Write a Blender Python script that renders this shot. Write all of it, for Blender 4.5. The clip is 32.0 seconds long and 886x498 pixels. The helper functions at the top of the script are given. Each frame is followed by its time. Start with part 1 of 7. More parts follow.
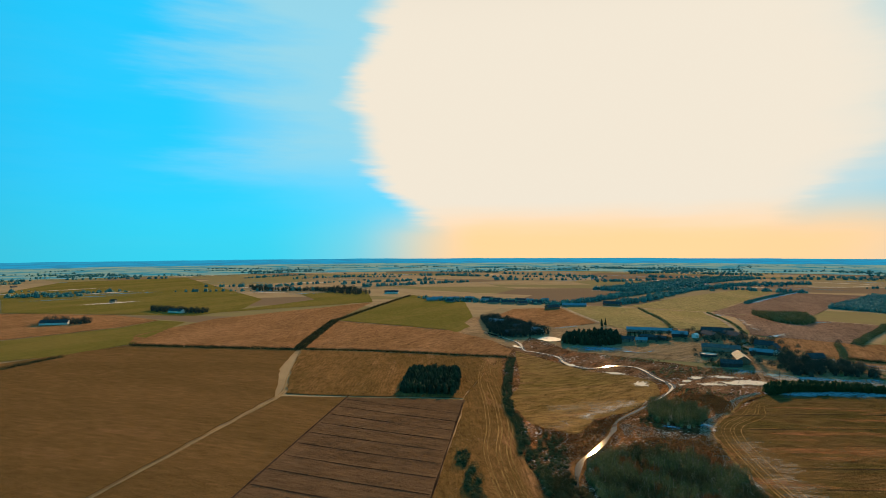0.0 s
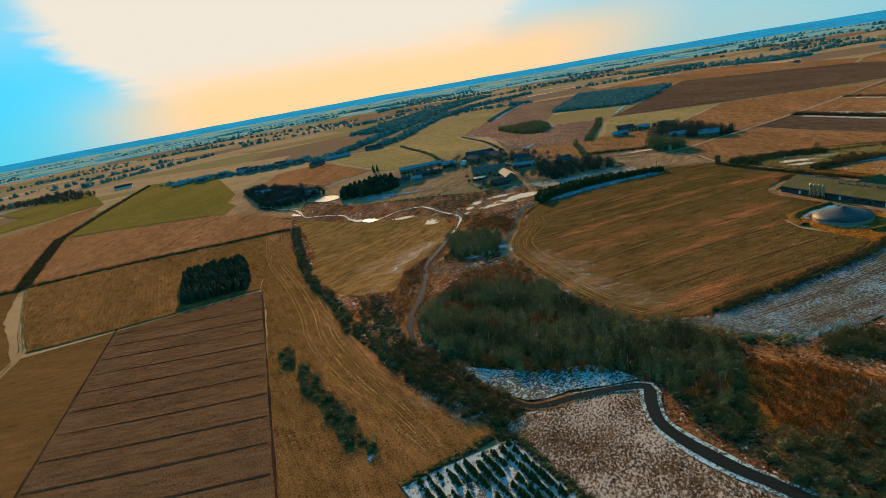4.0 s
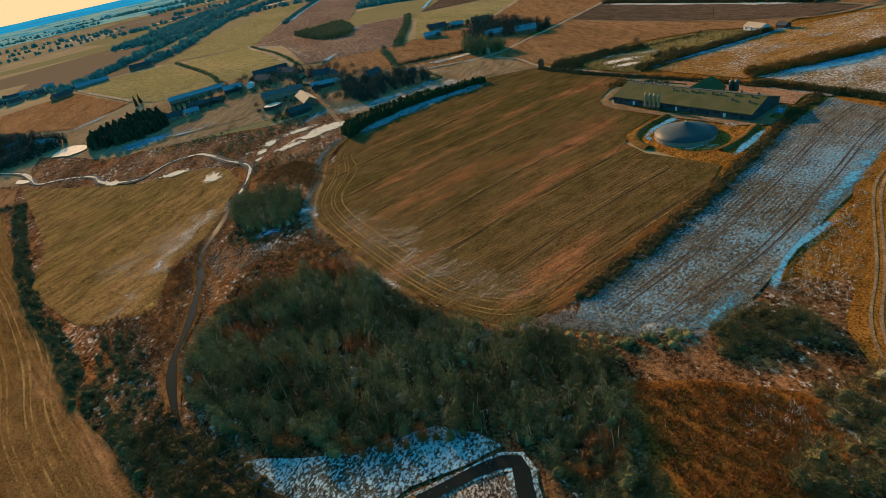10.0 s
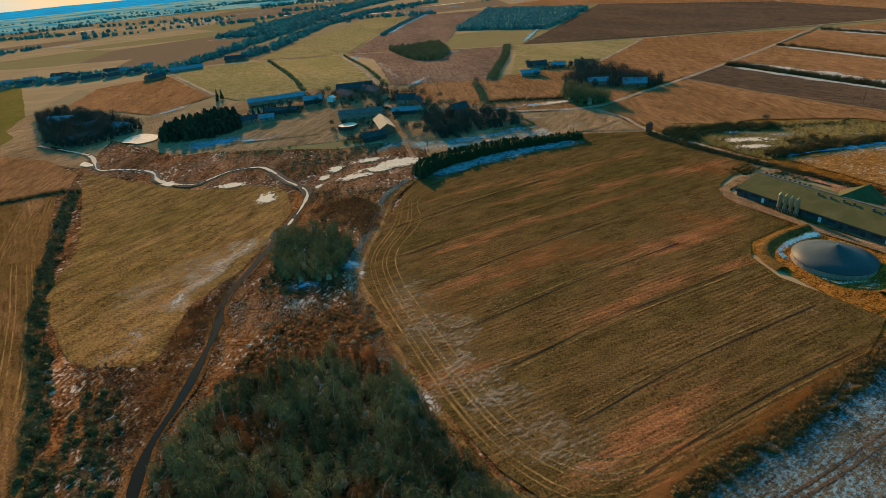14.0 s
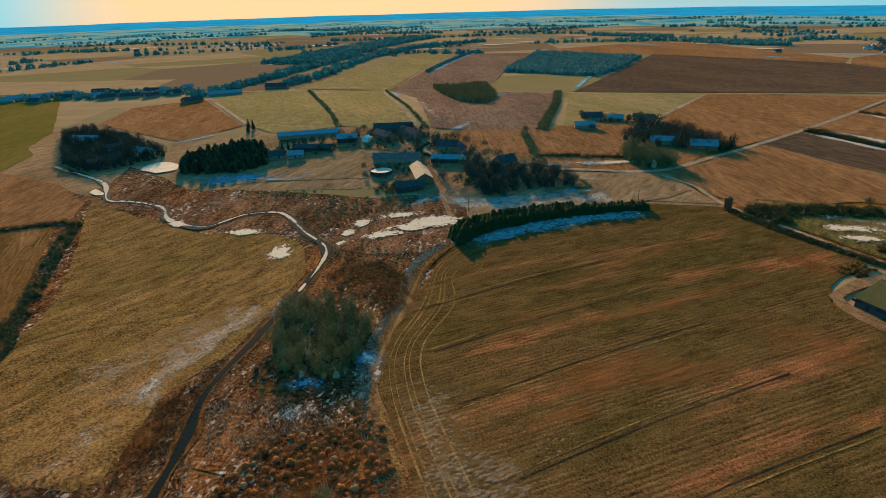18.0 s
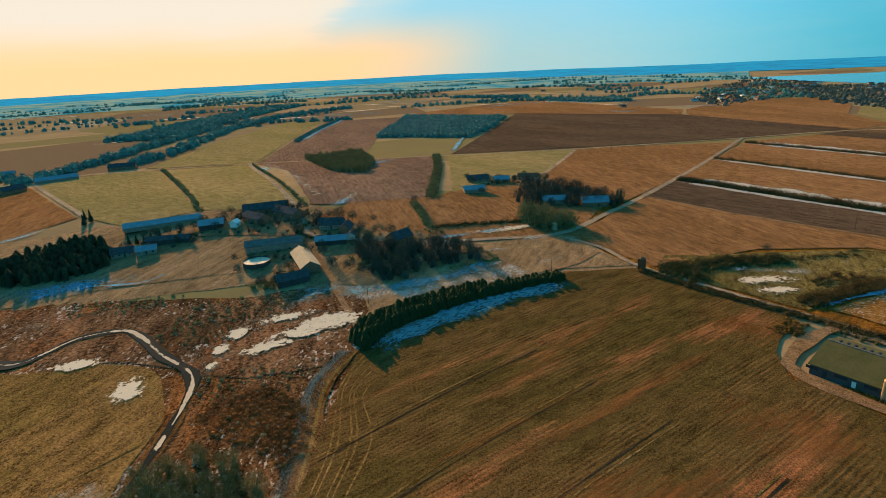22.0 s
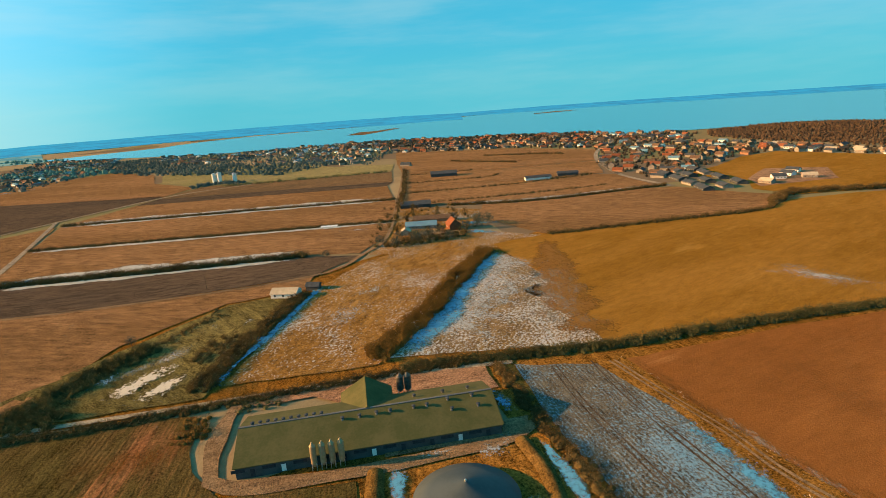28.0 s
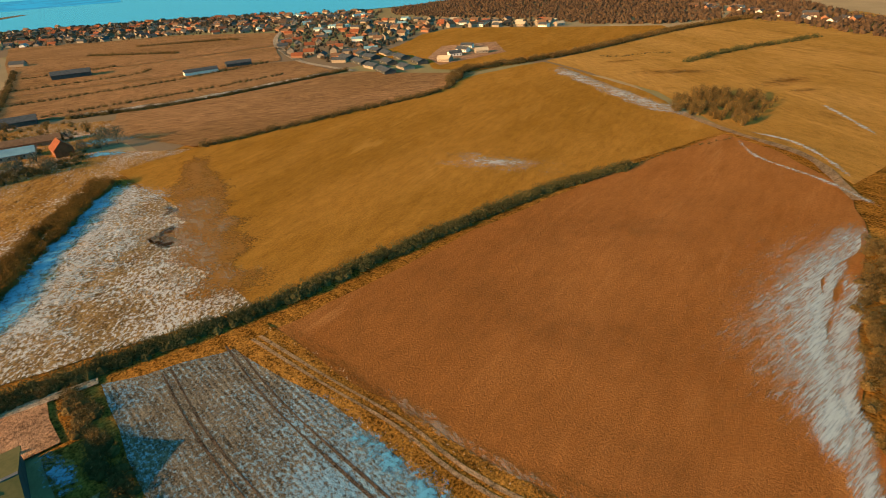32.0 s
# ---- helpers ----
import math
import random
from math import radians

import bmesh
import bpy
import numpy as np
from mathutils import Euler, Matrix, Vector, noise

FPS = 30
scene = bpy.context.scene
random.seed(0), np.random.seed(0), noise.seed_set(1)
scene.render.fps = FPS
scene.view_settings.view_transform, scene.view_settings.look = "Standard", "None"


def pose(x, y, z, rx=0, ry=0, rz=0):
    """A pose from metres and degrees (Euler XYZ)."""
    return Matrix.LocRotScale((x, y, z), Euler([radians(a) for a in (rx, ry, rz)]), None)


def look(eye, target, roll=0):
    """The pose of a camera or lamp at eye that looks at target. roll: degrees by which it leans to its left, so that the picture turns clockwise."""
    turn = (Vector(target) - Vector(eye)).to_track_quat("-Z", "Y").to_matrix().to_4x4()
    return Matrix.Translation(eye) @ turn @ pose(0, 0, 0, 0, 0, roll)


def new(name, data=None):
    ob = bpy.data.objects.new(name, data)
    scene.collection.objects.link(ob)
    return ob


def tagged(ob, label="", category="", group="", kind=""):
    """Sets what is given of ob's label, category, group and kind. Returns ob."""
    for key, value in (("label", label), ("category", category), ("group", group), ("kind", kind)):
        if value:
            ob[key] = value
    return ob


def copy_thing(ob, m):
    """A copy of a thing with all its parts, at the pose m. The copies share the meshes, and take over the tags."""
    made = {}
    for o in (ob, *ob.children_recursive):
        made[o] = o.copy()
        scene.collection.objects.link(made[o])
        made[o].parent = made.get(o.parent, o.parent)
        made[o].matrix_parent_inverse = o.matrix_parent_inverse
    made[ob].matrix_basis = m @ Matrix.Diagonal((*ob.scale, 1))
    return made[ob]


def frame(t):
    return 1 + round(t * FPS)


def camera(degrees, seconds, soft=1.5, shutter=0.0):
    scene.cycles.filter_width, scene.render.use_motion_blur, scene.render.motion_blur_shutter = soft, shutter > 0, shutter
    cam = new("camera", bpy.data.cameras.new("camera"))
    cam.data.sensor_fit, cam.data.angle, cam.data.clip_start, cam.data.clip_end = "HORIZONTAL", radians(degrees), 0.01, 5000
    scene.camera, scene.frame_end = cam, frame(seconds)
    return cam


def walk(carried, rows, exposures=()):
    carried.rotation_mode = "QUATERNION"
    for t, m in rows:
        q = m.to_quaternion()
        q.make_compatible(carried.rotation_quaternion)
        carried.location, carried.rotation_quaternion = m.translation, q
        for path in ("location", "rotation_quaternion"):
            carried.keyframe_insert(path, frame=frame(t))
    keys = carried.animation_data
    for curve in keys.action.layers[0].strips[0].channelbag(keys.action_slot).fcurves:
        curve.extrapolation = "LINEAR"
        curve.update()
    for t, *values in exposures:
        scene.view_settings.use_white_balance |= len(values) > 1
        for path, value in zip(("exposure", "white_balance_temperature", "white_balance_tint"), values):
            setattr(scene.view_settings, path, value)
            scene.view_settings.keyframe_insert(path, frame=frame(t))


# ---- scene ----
from bpy import data as bd

cam = camera(77.4, 32.0, soft=0.8)
PATH = [
    (0, 13.80, -14.46, 101.31, 89.935, 0.236, 7.214),
    (0.5, 10.21, -10.58, 101.64, 88.800, 0.619, 6.000),
    (1, 6.81, -6.55, 102.04, 87.333, 0.886, 3.970),
    (1.5, 3.87, -2.28, 102.52, 85.618, 0.947, 1.141),
    (2, 1.61, 2.30, 103.01, 83.526, 1.511, -2.423),
    (2.5, 0.13, 7.25, 103.43, 81.260, 2.847, -6.269),
    (3, -0.48, 12.50, 103.79, 78.677, 4.906, -10.392),
    (3.5, -0.28, 17.99, 104.07, 75.682, 7.416, -14.704),
    (4, 0.64, 23.73, 104.24, 72.343, 9.669, -19.035),
    (4.5, 2.10, 29.67, 104.26, 69.105, 11.022, -23.226),
    (6.5, 19.55, 54.28, 101.74, 60.107, 11.204, -36.509),
    (7, 23.96, 59.52, 101.54, 58.962, 11.180, -38.648),
    (7.5, 28.38, 64.63, 101.48, 58.246, 11.147, -40.059),
    (8, 32.77, 69.61, 101.57, 57.852, 11.102, -40.769),
    (8.5, 37.12, 74.58, 101.84, 57.869, 11.032, -40.757),
    (9, 41.35, 79.56, 102.25, 58.057, 10.981, -40.326),
    (9.5, 45.46, 84.61, 102.75, 58.394, 10.791, -39.453),
    (10, 49.36, 89.54, 103.22, 58.938, 10.399, -38.063),
    (10.5, 53.03, 94.44, 103.68, 59.556, 9.755, -36.611),
    (11, 56.50, 99.40, 104.15, 60.197, 8.999, -35.119),
    (11.5, 59.93, 104.47, 104.54, 60.808, 8.115, -33.588),
    (12, 63.30, 109.56, 104.86, 61.290, 7.217, -32.119),
    (12.5, 66.55, 114.67, 105.03, 61.696, 6.276, -30.637),
    (13, 69.65, 119.83, 105.17, 61.987, 5.484, -29.235),
    (13.5, 72.55, 125.10, 105.34, 62.138, 4.847, -28.183),
    (14, 75.29, 130.49, 105.54, 62.191, 4.428, -27.607),
    (14.5, 77.96, 135.98, 105.75, 62.277, 4.139, -27.441),
    (16.5, 87.15, 158.94, 105.59, 64.039, 2.247, -25.159),
    (17, 89.16, 164.90, 105.32, 64.670, 1.828, -24.366),
    (17.5, 91.10, 170.78, 104.99, 65.209, 1.597, -23.679),
    (18, 92.92, 176.53, 104.62, 65.757, 1.442, -22.967),
    (18.5, 94.55, 182.11, 104.26, 66.309, 1.334, -22.326),
    (19, 96.03, 187.57, 104.06, 66.877, 1.230, -21.673),
    (19.5, 97.39, 193.05, 104.18, 67.143, 1.197, -21.242),
    (20, 98.75, 198.52, 104.36, 67.345, 1.207, -21.084),
    (20.5, 100.16, 203.98, 104.42, 67.604, 1.256, -21.572),
    (21, 101.68, 209.43, 104.27, 68.411, 1.586, -24.373),
    (21.5, 103.40, 214.83, 103.88, 69.738, 2.043, -29.502),
    (22, 105.39, 220.00, 103.31, 71.385, 2.700, -36.553),
    (22.5, 107.64, 224.68, 102.66, 72.959, 3.603, -43.832),
    (23, 110.22, 228.84, 102.01, 74.295, 4.652, -51.109),
    (23.5, 113.27, 232.57, 101.49, 75.312, 5.468, -58.372),
    (24, 116.75, 236.01, 100.99, 76.258, 6.419, -65.808),
    (24.5, 120.55, 239.21, 100.46, 77.031, 7.136, -73.376),
    (25, 124.56, 242.09, 99.92, 77.867, 7.181, -80.587),
    (25.5, 128.80, 244.61, 99.43, 78.410, 7.508, -86.127),
    (27.5, 151.83, 244.86, 94.93, 76.995, 5.123, -94.981),
    (28, 158.83, 241.04, 93.66, 75.160, 4.092, -100.111),
    (28.5, 165.88, 236.63, 92.36, 73.214, 2.854, -105.325),
    (29, 172.80, 231.46, 91.05, 71.147, 1.866, -110.545),
    (29.5, 179.49, 225.50, 89.66, 69.027, 1.288, -115.482),
    (30, 185.81, 218.78, 88.20, 66.777, 0.949, -120.349),
    (30.5, 191.74, 211.40, 86.66, 64.405, 1.122, -124.812),
    (31, 197.35, 203.52, 85.04, 62.743, 1.709, -127.597),
    (31.5, 202.69, 195.41, 83.37, 62.124, 2.628, -128.586),
    (32, 207.77, 187.31, 81.61, 62.325, 3.398, -129.325),
]
EXPOSURES = [(0.0, 0.6, 6900, 10), (4.0, 0.6, 6700, 10), (9.0, 0.65, 6550, 10), (14.0, 0.65, 6550, 10), (20.0, 0.65, 6700, 10), (23.0, 0.72, 7200, 12), (25.5, 0.88, 7500, 12), (28.0, 1.0, 7900, 15), (32.0, 1.0, 7900, 12)]
walk(cam, [(t, pose(x, y, z, rx, ry, rz)) for t, x, y, z, rx, ry, rz in PATH], EXPOSURES)

# ---- world and sun ----
SUN_AZ, SUN_EL = 8.0, 16.5            # degrees right of +y, and above the horizon
sun_way = Vector((math.sin(radians(SUN_AZ)) * math.cos(radians(SUN_EL)), math.cos(radians(SUN_AZ)) * math.cos(radians(SUN_EL)), math.sin(radians(SUN_EL))))


class Nodes:
    """Short forms for node trees."""

    def __init__(self, tree):
        self.tree = tree

    def add(self, kind, **values):
        n = self.tree.nodes.new(kind)
        for k, v in values.items():
            n.inputs[k.replace("_", " ")].default_value = v
        return n

    def link(self, a, b):
        self.tree.links.new(a, b)

    def put(self, socket, value):
        if hasattr(value, "is_linked"):
            self.link(value, socket)
        elif isinstance(value, tuple) and len(value) == 3 and len(socket.default_value) == 4:
            socket.default_value = (*value, 1)
        else:
            socket.default_value = value

    def math(self, op, a, b=0.0, c=None, clamp=False):
        n = self.tree.nodes.new("ShaderNodeMath")
        n.operation, n.use_clamp = op, clamp
        self.put(n.inputs[0], a)
        self.put(n.inputs[1], b)
        if c is not None:
            self.put(n.inputs[2], c)
        return n.outputs[0]

    def mix(self, fac, a, b, mode="MIX"):
        n = self.tree.nodes.new("ShaderNodeMixRGB")
        n.blend_type = mode
        self.put(n.inputs[0], fac)
        self.put(n.inputs[1], a)
        self.put(n.inputs[2], b)
        return n.outputs[0]

    def ramp(self, value, lo, hi, a=0.0, b=1.0):
        n = self.tree.nodes.new("ShaderNodeMapRange")
        n.interpolation_type = "SMOOTHSTEP"
        self.put(n.inputs[0], value)
        for k, v in zip((1, 2, 3, 4), (lo, hi, a, b)):
            n.inputs[k].default_value = v
        return n.outputs[0]

    def noise(self, vec, scale, detail=3.0, rough=0.55, out="Fac"):
        n = self.tree.nodes.new("ShaderNodeTexNoise")
        n.inputs["Scale"].default_value, n.inputs["Detail"].default_value, n.inputs["Roughness"].default_value = scale, detail, rough
        self.link(vec, n.inputs["Vector"])
        return n.outputs[out]

    def coord(self, angle=0.0, scale=(1, 1, 1)):
        """Ground coordinates in metres, turned so that y runs along the azimuth, then scaled."""
        c = self.tree.nodes.new("ShaderNodeTexCoord")
        m = self.tree.nodes.new("ShaderNodeMapping")
        m.inputs["Rotation"].default_value = (0, 0, radians(angle))
        self.link(c.outputs["Object"], m.inputs["Vector"])
        k = self.tree.nodes.new("ShaderNodeMapping")
        k.inputs["Scale"].default_value = scale
        self.link(m.outputs[0], k.inputs["Vector"])
        return k.outputs[0]


world = bd.worlds.new("sky")
scene.world = world
world.use_nodes = True
world.node_tree.nodes.clear()
W = Nodes(world.node_tree)
sky = world.node_tree.nodes.new("ShaderNodeTexSky")
sky.sky_type, sky.sun_disc = "NISHITA", False
sky.sun_elevation, sky.sun_rotation = radians(SUN_EL), radians(SUN_AZ)
sky.altitude, sky.air_density, sky.dust_density, sky.ozone_density = 100, 1.0, 0.6, 3.0
tc = world.node_tree.nodes.new("ShaderNodeTexCoord")
norm = world.node_tree.nodes.new("ShaderNodeVectorMath")
norm.operation = "NORMALIZE"
W.link(tc.outputs["Generated"], norm.inputs[0])
dot = world.node_tree.nodes.new("ShaderNodeVectorMath")
dot.operation = "DOT_PRODUCT"
W.link(norm.outputs[0], dot.inputs[0])
dot.inputs[1].default_value = sun_way
sep = world.node_tree.nodes.new("ShaderNodeSeparateXYZ")
W.link(norm.outputs[0], sep.inputs[0])
# thin streaky high cloud, drawn out level
flat = world.node_tree.nodes.new("ShaderNodeMapping")
flat.inputs["Scale"].default_value = (1, 1, 7)
W.link(norm.outputs[0], flat.inputs["Vector"])
veil = W.ramp(W.noise(flat.outputs[0], 2.4, 5, 0.6), 0.35, 0.75)
cosine, high = dot.outputs["Value"], sep.outputs["Z"]


def glow(r, g, b):
    """Radiance of a part of the sky."""
    return (7.1 * r, 7.1 * g, 7.1 * b)


clear = W.mix(W.ramp(cosine, 0.3, 0.75), glow(0.018, 0.365, 0.575), glow(0.0, 0.58, 1.0))
clear = W.mix(0.12, clear, W.mix(1.0, sky.outputs[0], (0.08, 0.9, 1.4), "MULTIPLY"))
right = W.ramp(sep.outputs["X"], 0.0, 0.6)
cirrus = W.math("MULTIPLY", veil, W.math("ADD", 0.03, W.math("MULTIPLY", right, 0.17)))
clear = W.mix(cirrus, clear, glow(0.45, 0.62, 0.66))
halo = W.ramp(W.math("ADD", cosine, W.math("MULTIPLY", W.math("SUBTRACT", veil, 0.4), 0.08)), 0.73, 0.9)
clear = W.mix(W.math("MULTIPLY", W.math("MULTIPLY", halo, W.ramp(high, 0.04, 0.2)), 0.8), clear, glow(0.34, 0.66, 0.78))
clear = W.mix(W.math("MULTIPLY", W.math("MULTIPLY", W.ramp(cosine, 0.35, 0.88), right), 0.4), clear, glow(0.58, 0.62, 0.54))
warm = W.math("MULTIPLY", W.ramp(cosine, 0.3, 0.88), W.ramp(sep.outputs["X"], -0.45, -0.1))
haze = W.mix(warm, W.mix(W.ramp(cosine, 0.3, 0.75), glow(0.06, 0.43, 0.56), glow(0.03, 0.62, 0.82)), glow(0.5, 0.56, 0.48))
clear = W.mix(W.math("MULTIPLY", W.ramp(high, -0.02, 0.14, 1.0, 0.0), 0.6), clear, haze)
# aureole of the hazy sun, frayed by the cirrus, and the orange of the low air under it
fray = W.math("MULTIPLY", W.math("SUBTRACT", veil, 0.4), 0.02)
sink = W.math("MULTIPLY", W.ramp(high, 0.0, 0.16, 1.0, 0.0), 0.02)
near = W.math("SUBTRACT", W.math("SUBTRACT", W.math("ADD", cosine, fray), sink), W.ramp(high, 0.24, 0.46, 0.0, 0.03))
tone = W.mix(W.mix(W.ramp(sep.outputs["X"], 0.3, 0.6), W.ramp(near, 0.903, 0.925), W.ramp(near, 0.855, 0.95)), clear, glow(0.81, 0.755, 0.66))
amber = W.math("MULTIPLY", W.ramp(W.math("ADD", high, W.math("MULTIPLY", fray, 0.8)), 0.01, 0.085, 1.0, 0.0), W.math("MULTIPLY", W.ramp(cosine, 0.78, 0.92), W.ramp(sep.outputs["X"], -0.3, -0.05)))
tone = W.mix(W.math("MULTIPLY", amber, 0.9), tone, glow(1.05, 0.65, 0.31))
tone = W.mix(1.0, tone, W.ramp(high, 0.35, 0.85, 1.0, 0.5), "MULTIPLY")
bg = W.add("ShaderNodeBackground", Strength=0.1)
W.link(tone, bg.inputs["Color"])
wout = world.node_tree.nodes.new("ShaderNodeOutputWorld")
W.link(bg.outputs[0], wout.inputs[0])

sun = new("sun", bd.lights.new("sun", "SUN"))
sun.data.energy, sun.data.angle, sun.data.color = 5.0, radians(0.6), (1.0, 0.6, 0.27)
sun.matrix_world = look((0, 0, 400), tuple(Vector((0, 0, 400)) - sun_way))

# ---- materials ----


def material(name, rough=0.9):
    m = bd.materials.new(name)
    m.use_nodes = True
    n = Nodes(m.node_tree)
    b = m.node_tree.nodes["Principled BSDF"]
    b.inputs["Roughness"].default_value = rough
    b.inputs["Specular IOR Level"].default_value = 0.1
    return m, n, b


def bump(n, b, height, strength=0.4, distance=0.3):
    k = n.add("ShaderNodeBump", Strength=strength, Distance=distance)
    n.put(k.inputs["Height"], height)
    n.link(k.outputs[0], b.inputs["Normal"])


def soil(name, c1, c2, angle=0.0, pitch=3.0, rows=0.35, frost=0.0, frost_at=0.62, spot=None, spot_at=0.6, grain=0.3, fine_scale=1.0, stretch=0.05, frost_soft=0.12, frost_tone=(0.5, 0.64, 0.72)):
    """Field: two earth or grass tones in blotches, drill rows and streaks along an azimuth, spots of a third tone, and rime in specks."""
    m, n, b = material(name, 1.0)
    b.inputs["Specular IOR Level"].default_value = 0.0
    v = n.coord(angle)
    long = n.coord(angle, (1, stretch, 1))
    half = n.coord(angle, (1, 0.3, 1))
    big = n.noise(half, 0.016, 3, 0.55)
    mid = n.noise(half, 0.09, 4, 0.6)
    streak = n.noise(long, 1.0, 4, 0.7)
    fine = n.noise(v, 1.6 * fine_scale, 5, 0.75)
    col = n.mix(n.ramp(n.math("ADD", n.math("MULTIPLY", big, 0.65), n.math("MULTIPLY", mid, 0.35)), 0.4, 0.6), c1, c2)
    wave = n.tree.nodes.new("ShaderNodeTexWave")
    wave.bands_direction = "X"
    wave.inputs["Scale"].default_value = 0.314 / pitch
    wave.inputs["Distortion"].default_value = 1.2
    wave.inputs["Detail"].default_value = 2.0
    wave.inputs["Detail Scale"].default_value = 0.6
    n.link(v, wave.inputs["Vector"])
    row = n.math("MULTIPLY", n.math("SUBTRACT", wave.outputs["Fac"], 0.5), n.math("MULTIPLY", n.ramp(mid, 0.35, 0.65), rows * 0.9))
    row = n.math("ADD", row, n.math("MULTIPLY", n.math("SUBTRACT", streak, 0.5), rows * 1.9))
    clod = n.noise(half, 0.32 * fine_scale, 4, 0.7)
    dirt = n.math("ADD", n.math("MULTIPLY", n.math("SUBTRACT", fine, 0.5), grain * 13.0), row)
    dirt = n.math("ADD", dirt, n.math("MULTIPLY", n.math("SUBTRACT", clod, 0.5), grain * 6.0))
    dirt = n.math("ADD", dirt, n.math("MULTIPLY", n.math("SUBTRACT", n.noise(n.coord(angle, (1, 0.45, 1)), 0.22, 4, 0.65), 0.5), min(grain, 0.3) * 2.2))
    if spot:
        k = n.math("ADD", n.math("MULTIPLY", n.noise(n.coord(angle, (1, 0.22, 1)), 0.05, 4, 0.6), 0.75), n.math("MULTIPLY", streak, 0.25))
        col = n.mix(n.ramp(k, spot_at - 0.04, spot_at + 0.1), col, spot)
    col = n.mix(1.0, col, n.math("MAXIMUM", n.math("ADD", dirt, 1.0), 0.25), "MULTIPLY")
    # The default frost tone is tinted with the blue of shade.
    if frost:
        speck = n.math("ADD", n.math("MULTIPLY", n.noise(n.coord(angle, (1, 0.6, 1)), 1.1 * fine_scale, 4, 0.7), 0.8), n.math("MULTIPLY", n.noise(v, 0.03, 3, 0.6), 0.4))
        speck = n.math("ADD", speck, n.math("MULTIPLY", row, 0.1))
        col = n.mix(n.math("MULTIPLY", n.ramp(speck, frost_at, frost_at + frost_soft), frost), col, frost_tone)
    n.link(col, b.inputs["Base Color"])
    bump(n, b, n.math("ADD", fine, n.math("MULTIPLY", row, 0.5)), 0.8, 0.5)
    return m


def plain(name, c1, c2, scale=0.5, rough=0.8, metal=0.0, relief=0.2):
    """Weathered plain surface of two near tones."""
    m, n, b = material(name, rough)
    v = n.coord()
    k = n.math("ADD", n.math("MULTIPLY", n.noise(v, scale, 4, 0.6), 0.7), n.math("MULTIPLY", n.noise(v, scale * 9, 3, 0.6), 0.3))
    n.link(n.mix(n.ramp(k, 0.35, 0.65), c1, c2), b.inputs["Base Color"])
    b.inputs["Metallic"].default_value = metal
    bump(n, b, n.noise(v, scale * 6, 3), relief, 0.1)
    return m


def twigs(name, c1, c2, tips=None, share=0.1):
    """Bare branches, needles or reeds: every blade has a tone of its own, a share of them pale."""
    m, n, b = material(name, 0.85)
    g = n.tree.nodes.new("ShaderNodeNewGeometry")
    r = g.outputs["Random Per Island"]
    col = n.mix(r, c1, c2)
    v = n.coord()
    col = n.mix(n.ramp(n.noise(v, 0.06, 2), 0.4, 0.65, 0.0, 0.5), col, tuple(0.6 * c for c in c1))
    if tips:
        col = n.mix(n.ramp(r, 1 - share, 1 - share + 0.01), col, tips)
    n.link(col, b.inputs["Base Color"])
    return m


def rime(name, tone=(0.78, 0.82, 0.86), hole=0.5, scale=0.5, angle=0.0, stretch=1.0, soft=0.14, most=1.0, pull=0.32):
    """Snow, rime or loose soil that thins out towards the rim of its sheet (attribute 'fade') into specks or streaks."""
    m, n, b = material(name, 0.95)
    a = n.tree.nodes.new("ShaderNodeAttribute")
    a.attribute_name = "fade"
    v, long = n.coord(), n.coord(angle, (1, stretch, 1))
    k = n.math("ADD", n.math("MULTIPLY", n.noise(long, scale, 5, 0.7), 0.8), n.math("MULTIPLY", n.noise(long, scale * 0.12, 3, 0.6), 0.4))
    k = n.math("ADD", k, n.math("MULTIPLY", n.math("SUBTRACT", a.outputs["Fac"], 0.5), pull))
    n.link(n.mix(n.noise(v, 2.0, 3), tone, tuple(0.7 * c for c in tone)), b.inputs["Base Color"])
    n.link(n.math("MULTIPLY", n.ramp(k, hole, hole + soft), most), b.inputs["Alpha"])
    return m

# earth and grass
EARTH = soil("stubble_earth", (0.086, 0.064, 0.021), (0.128, 0.079, 0.031), 93, 1.7, 0.42, 0.45, 0.75, (0.280, 0.118, 0.052), 0.57, 0.3, 1.0, 0.03, 0.09, (0.465, 0.388, 0.345))
EARTH_W = soil("west_earth", (0.130, 0.077, 0.029), (0.161, 0.092, 0.036), 100, 4.0, 0.08, 0, 0, (0.198, 0.108, 0.047), 0.62, 0.16)
EARTH_TRACKED = soil("tracked_earth", (0.134, 0.079, 0.028), (0.180, 0.100, 0.038), 172, 2.4, 0.22, 0.5, 0.74, (0.279, 0.146, 0.072), 0.6, 0.28, 1.0, 0.07, 0.09, (0.5, 0.4, 0.3))
PLOUGH = soil("ploughland", (0.108, 0.066, 0.037), (0.138, 0.084, 0.046), 104, 3.0, 0.14, 0, 0, None, 0.6, 0.2)
DARK_PLOUGH = soil("dark_ploughland", (0.090, 0.064, 0.046), (0.120, 0.081, 0.055), 175, 4.0, 0.12)
GREY_EARTH = soil("grey_brown_earth", (0.153, 0.096, 0.053), (0.198, 0.119, 0.063), 160, 4.0, 0.25, 0.35, 0.83, (0.234, 0.142, 0.076), 0.6)
RED_EARTH = soil("red_earth", (0.266, 0.098, 0.028), (0.325, 0.123, 0.037), 165, 3.0, 0.05, 0.0, 0.7, (0.355, 0.145, 0.049), 0.6, 0.08)
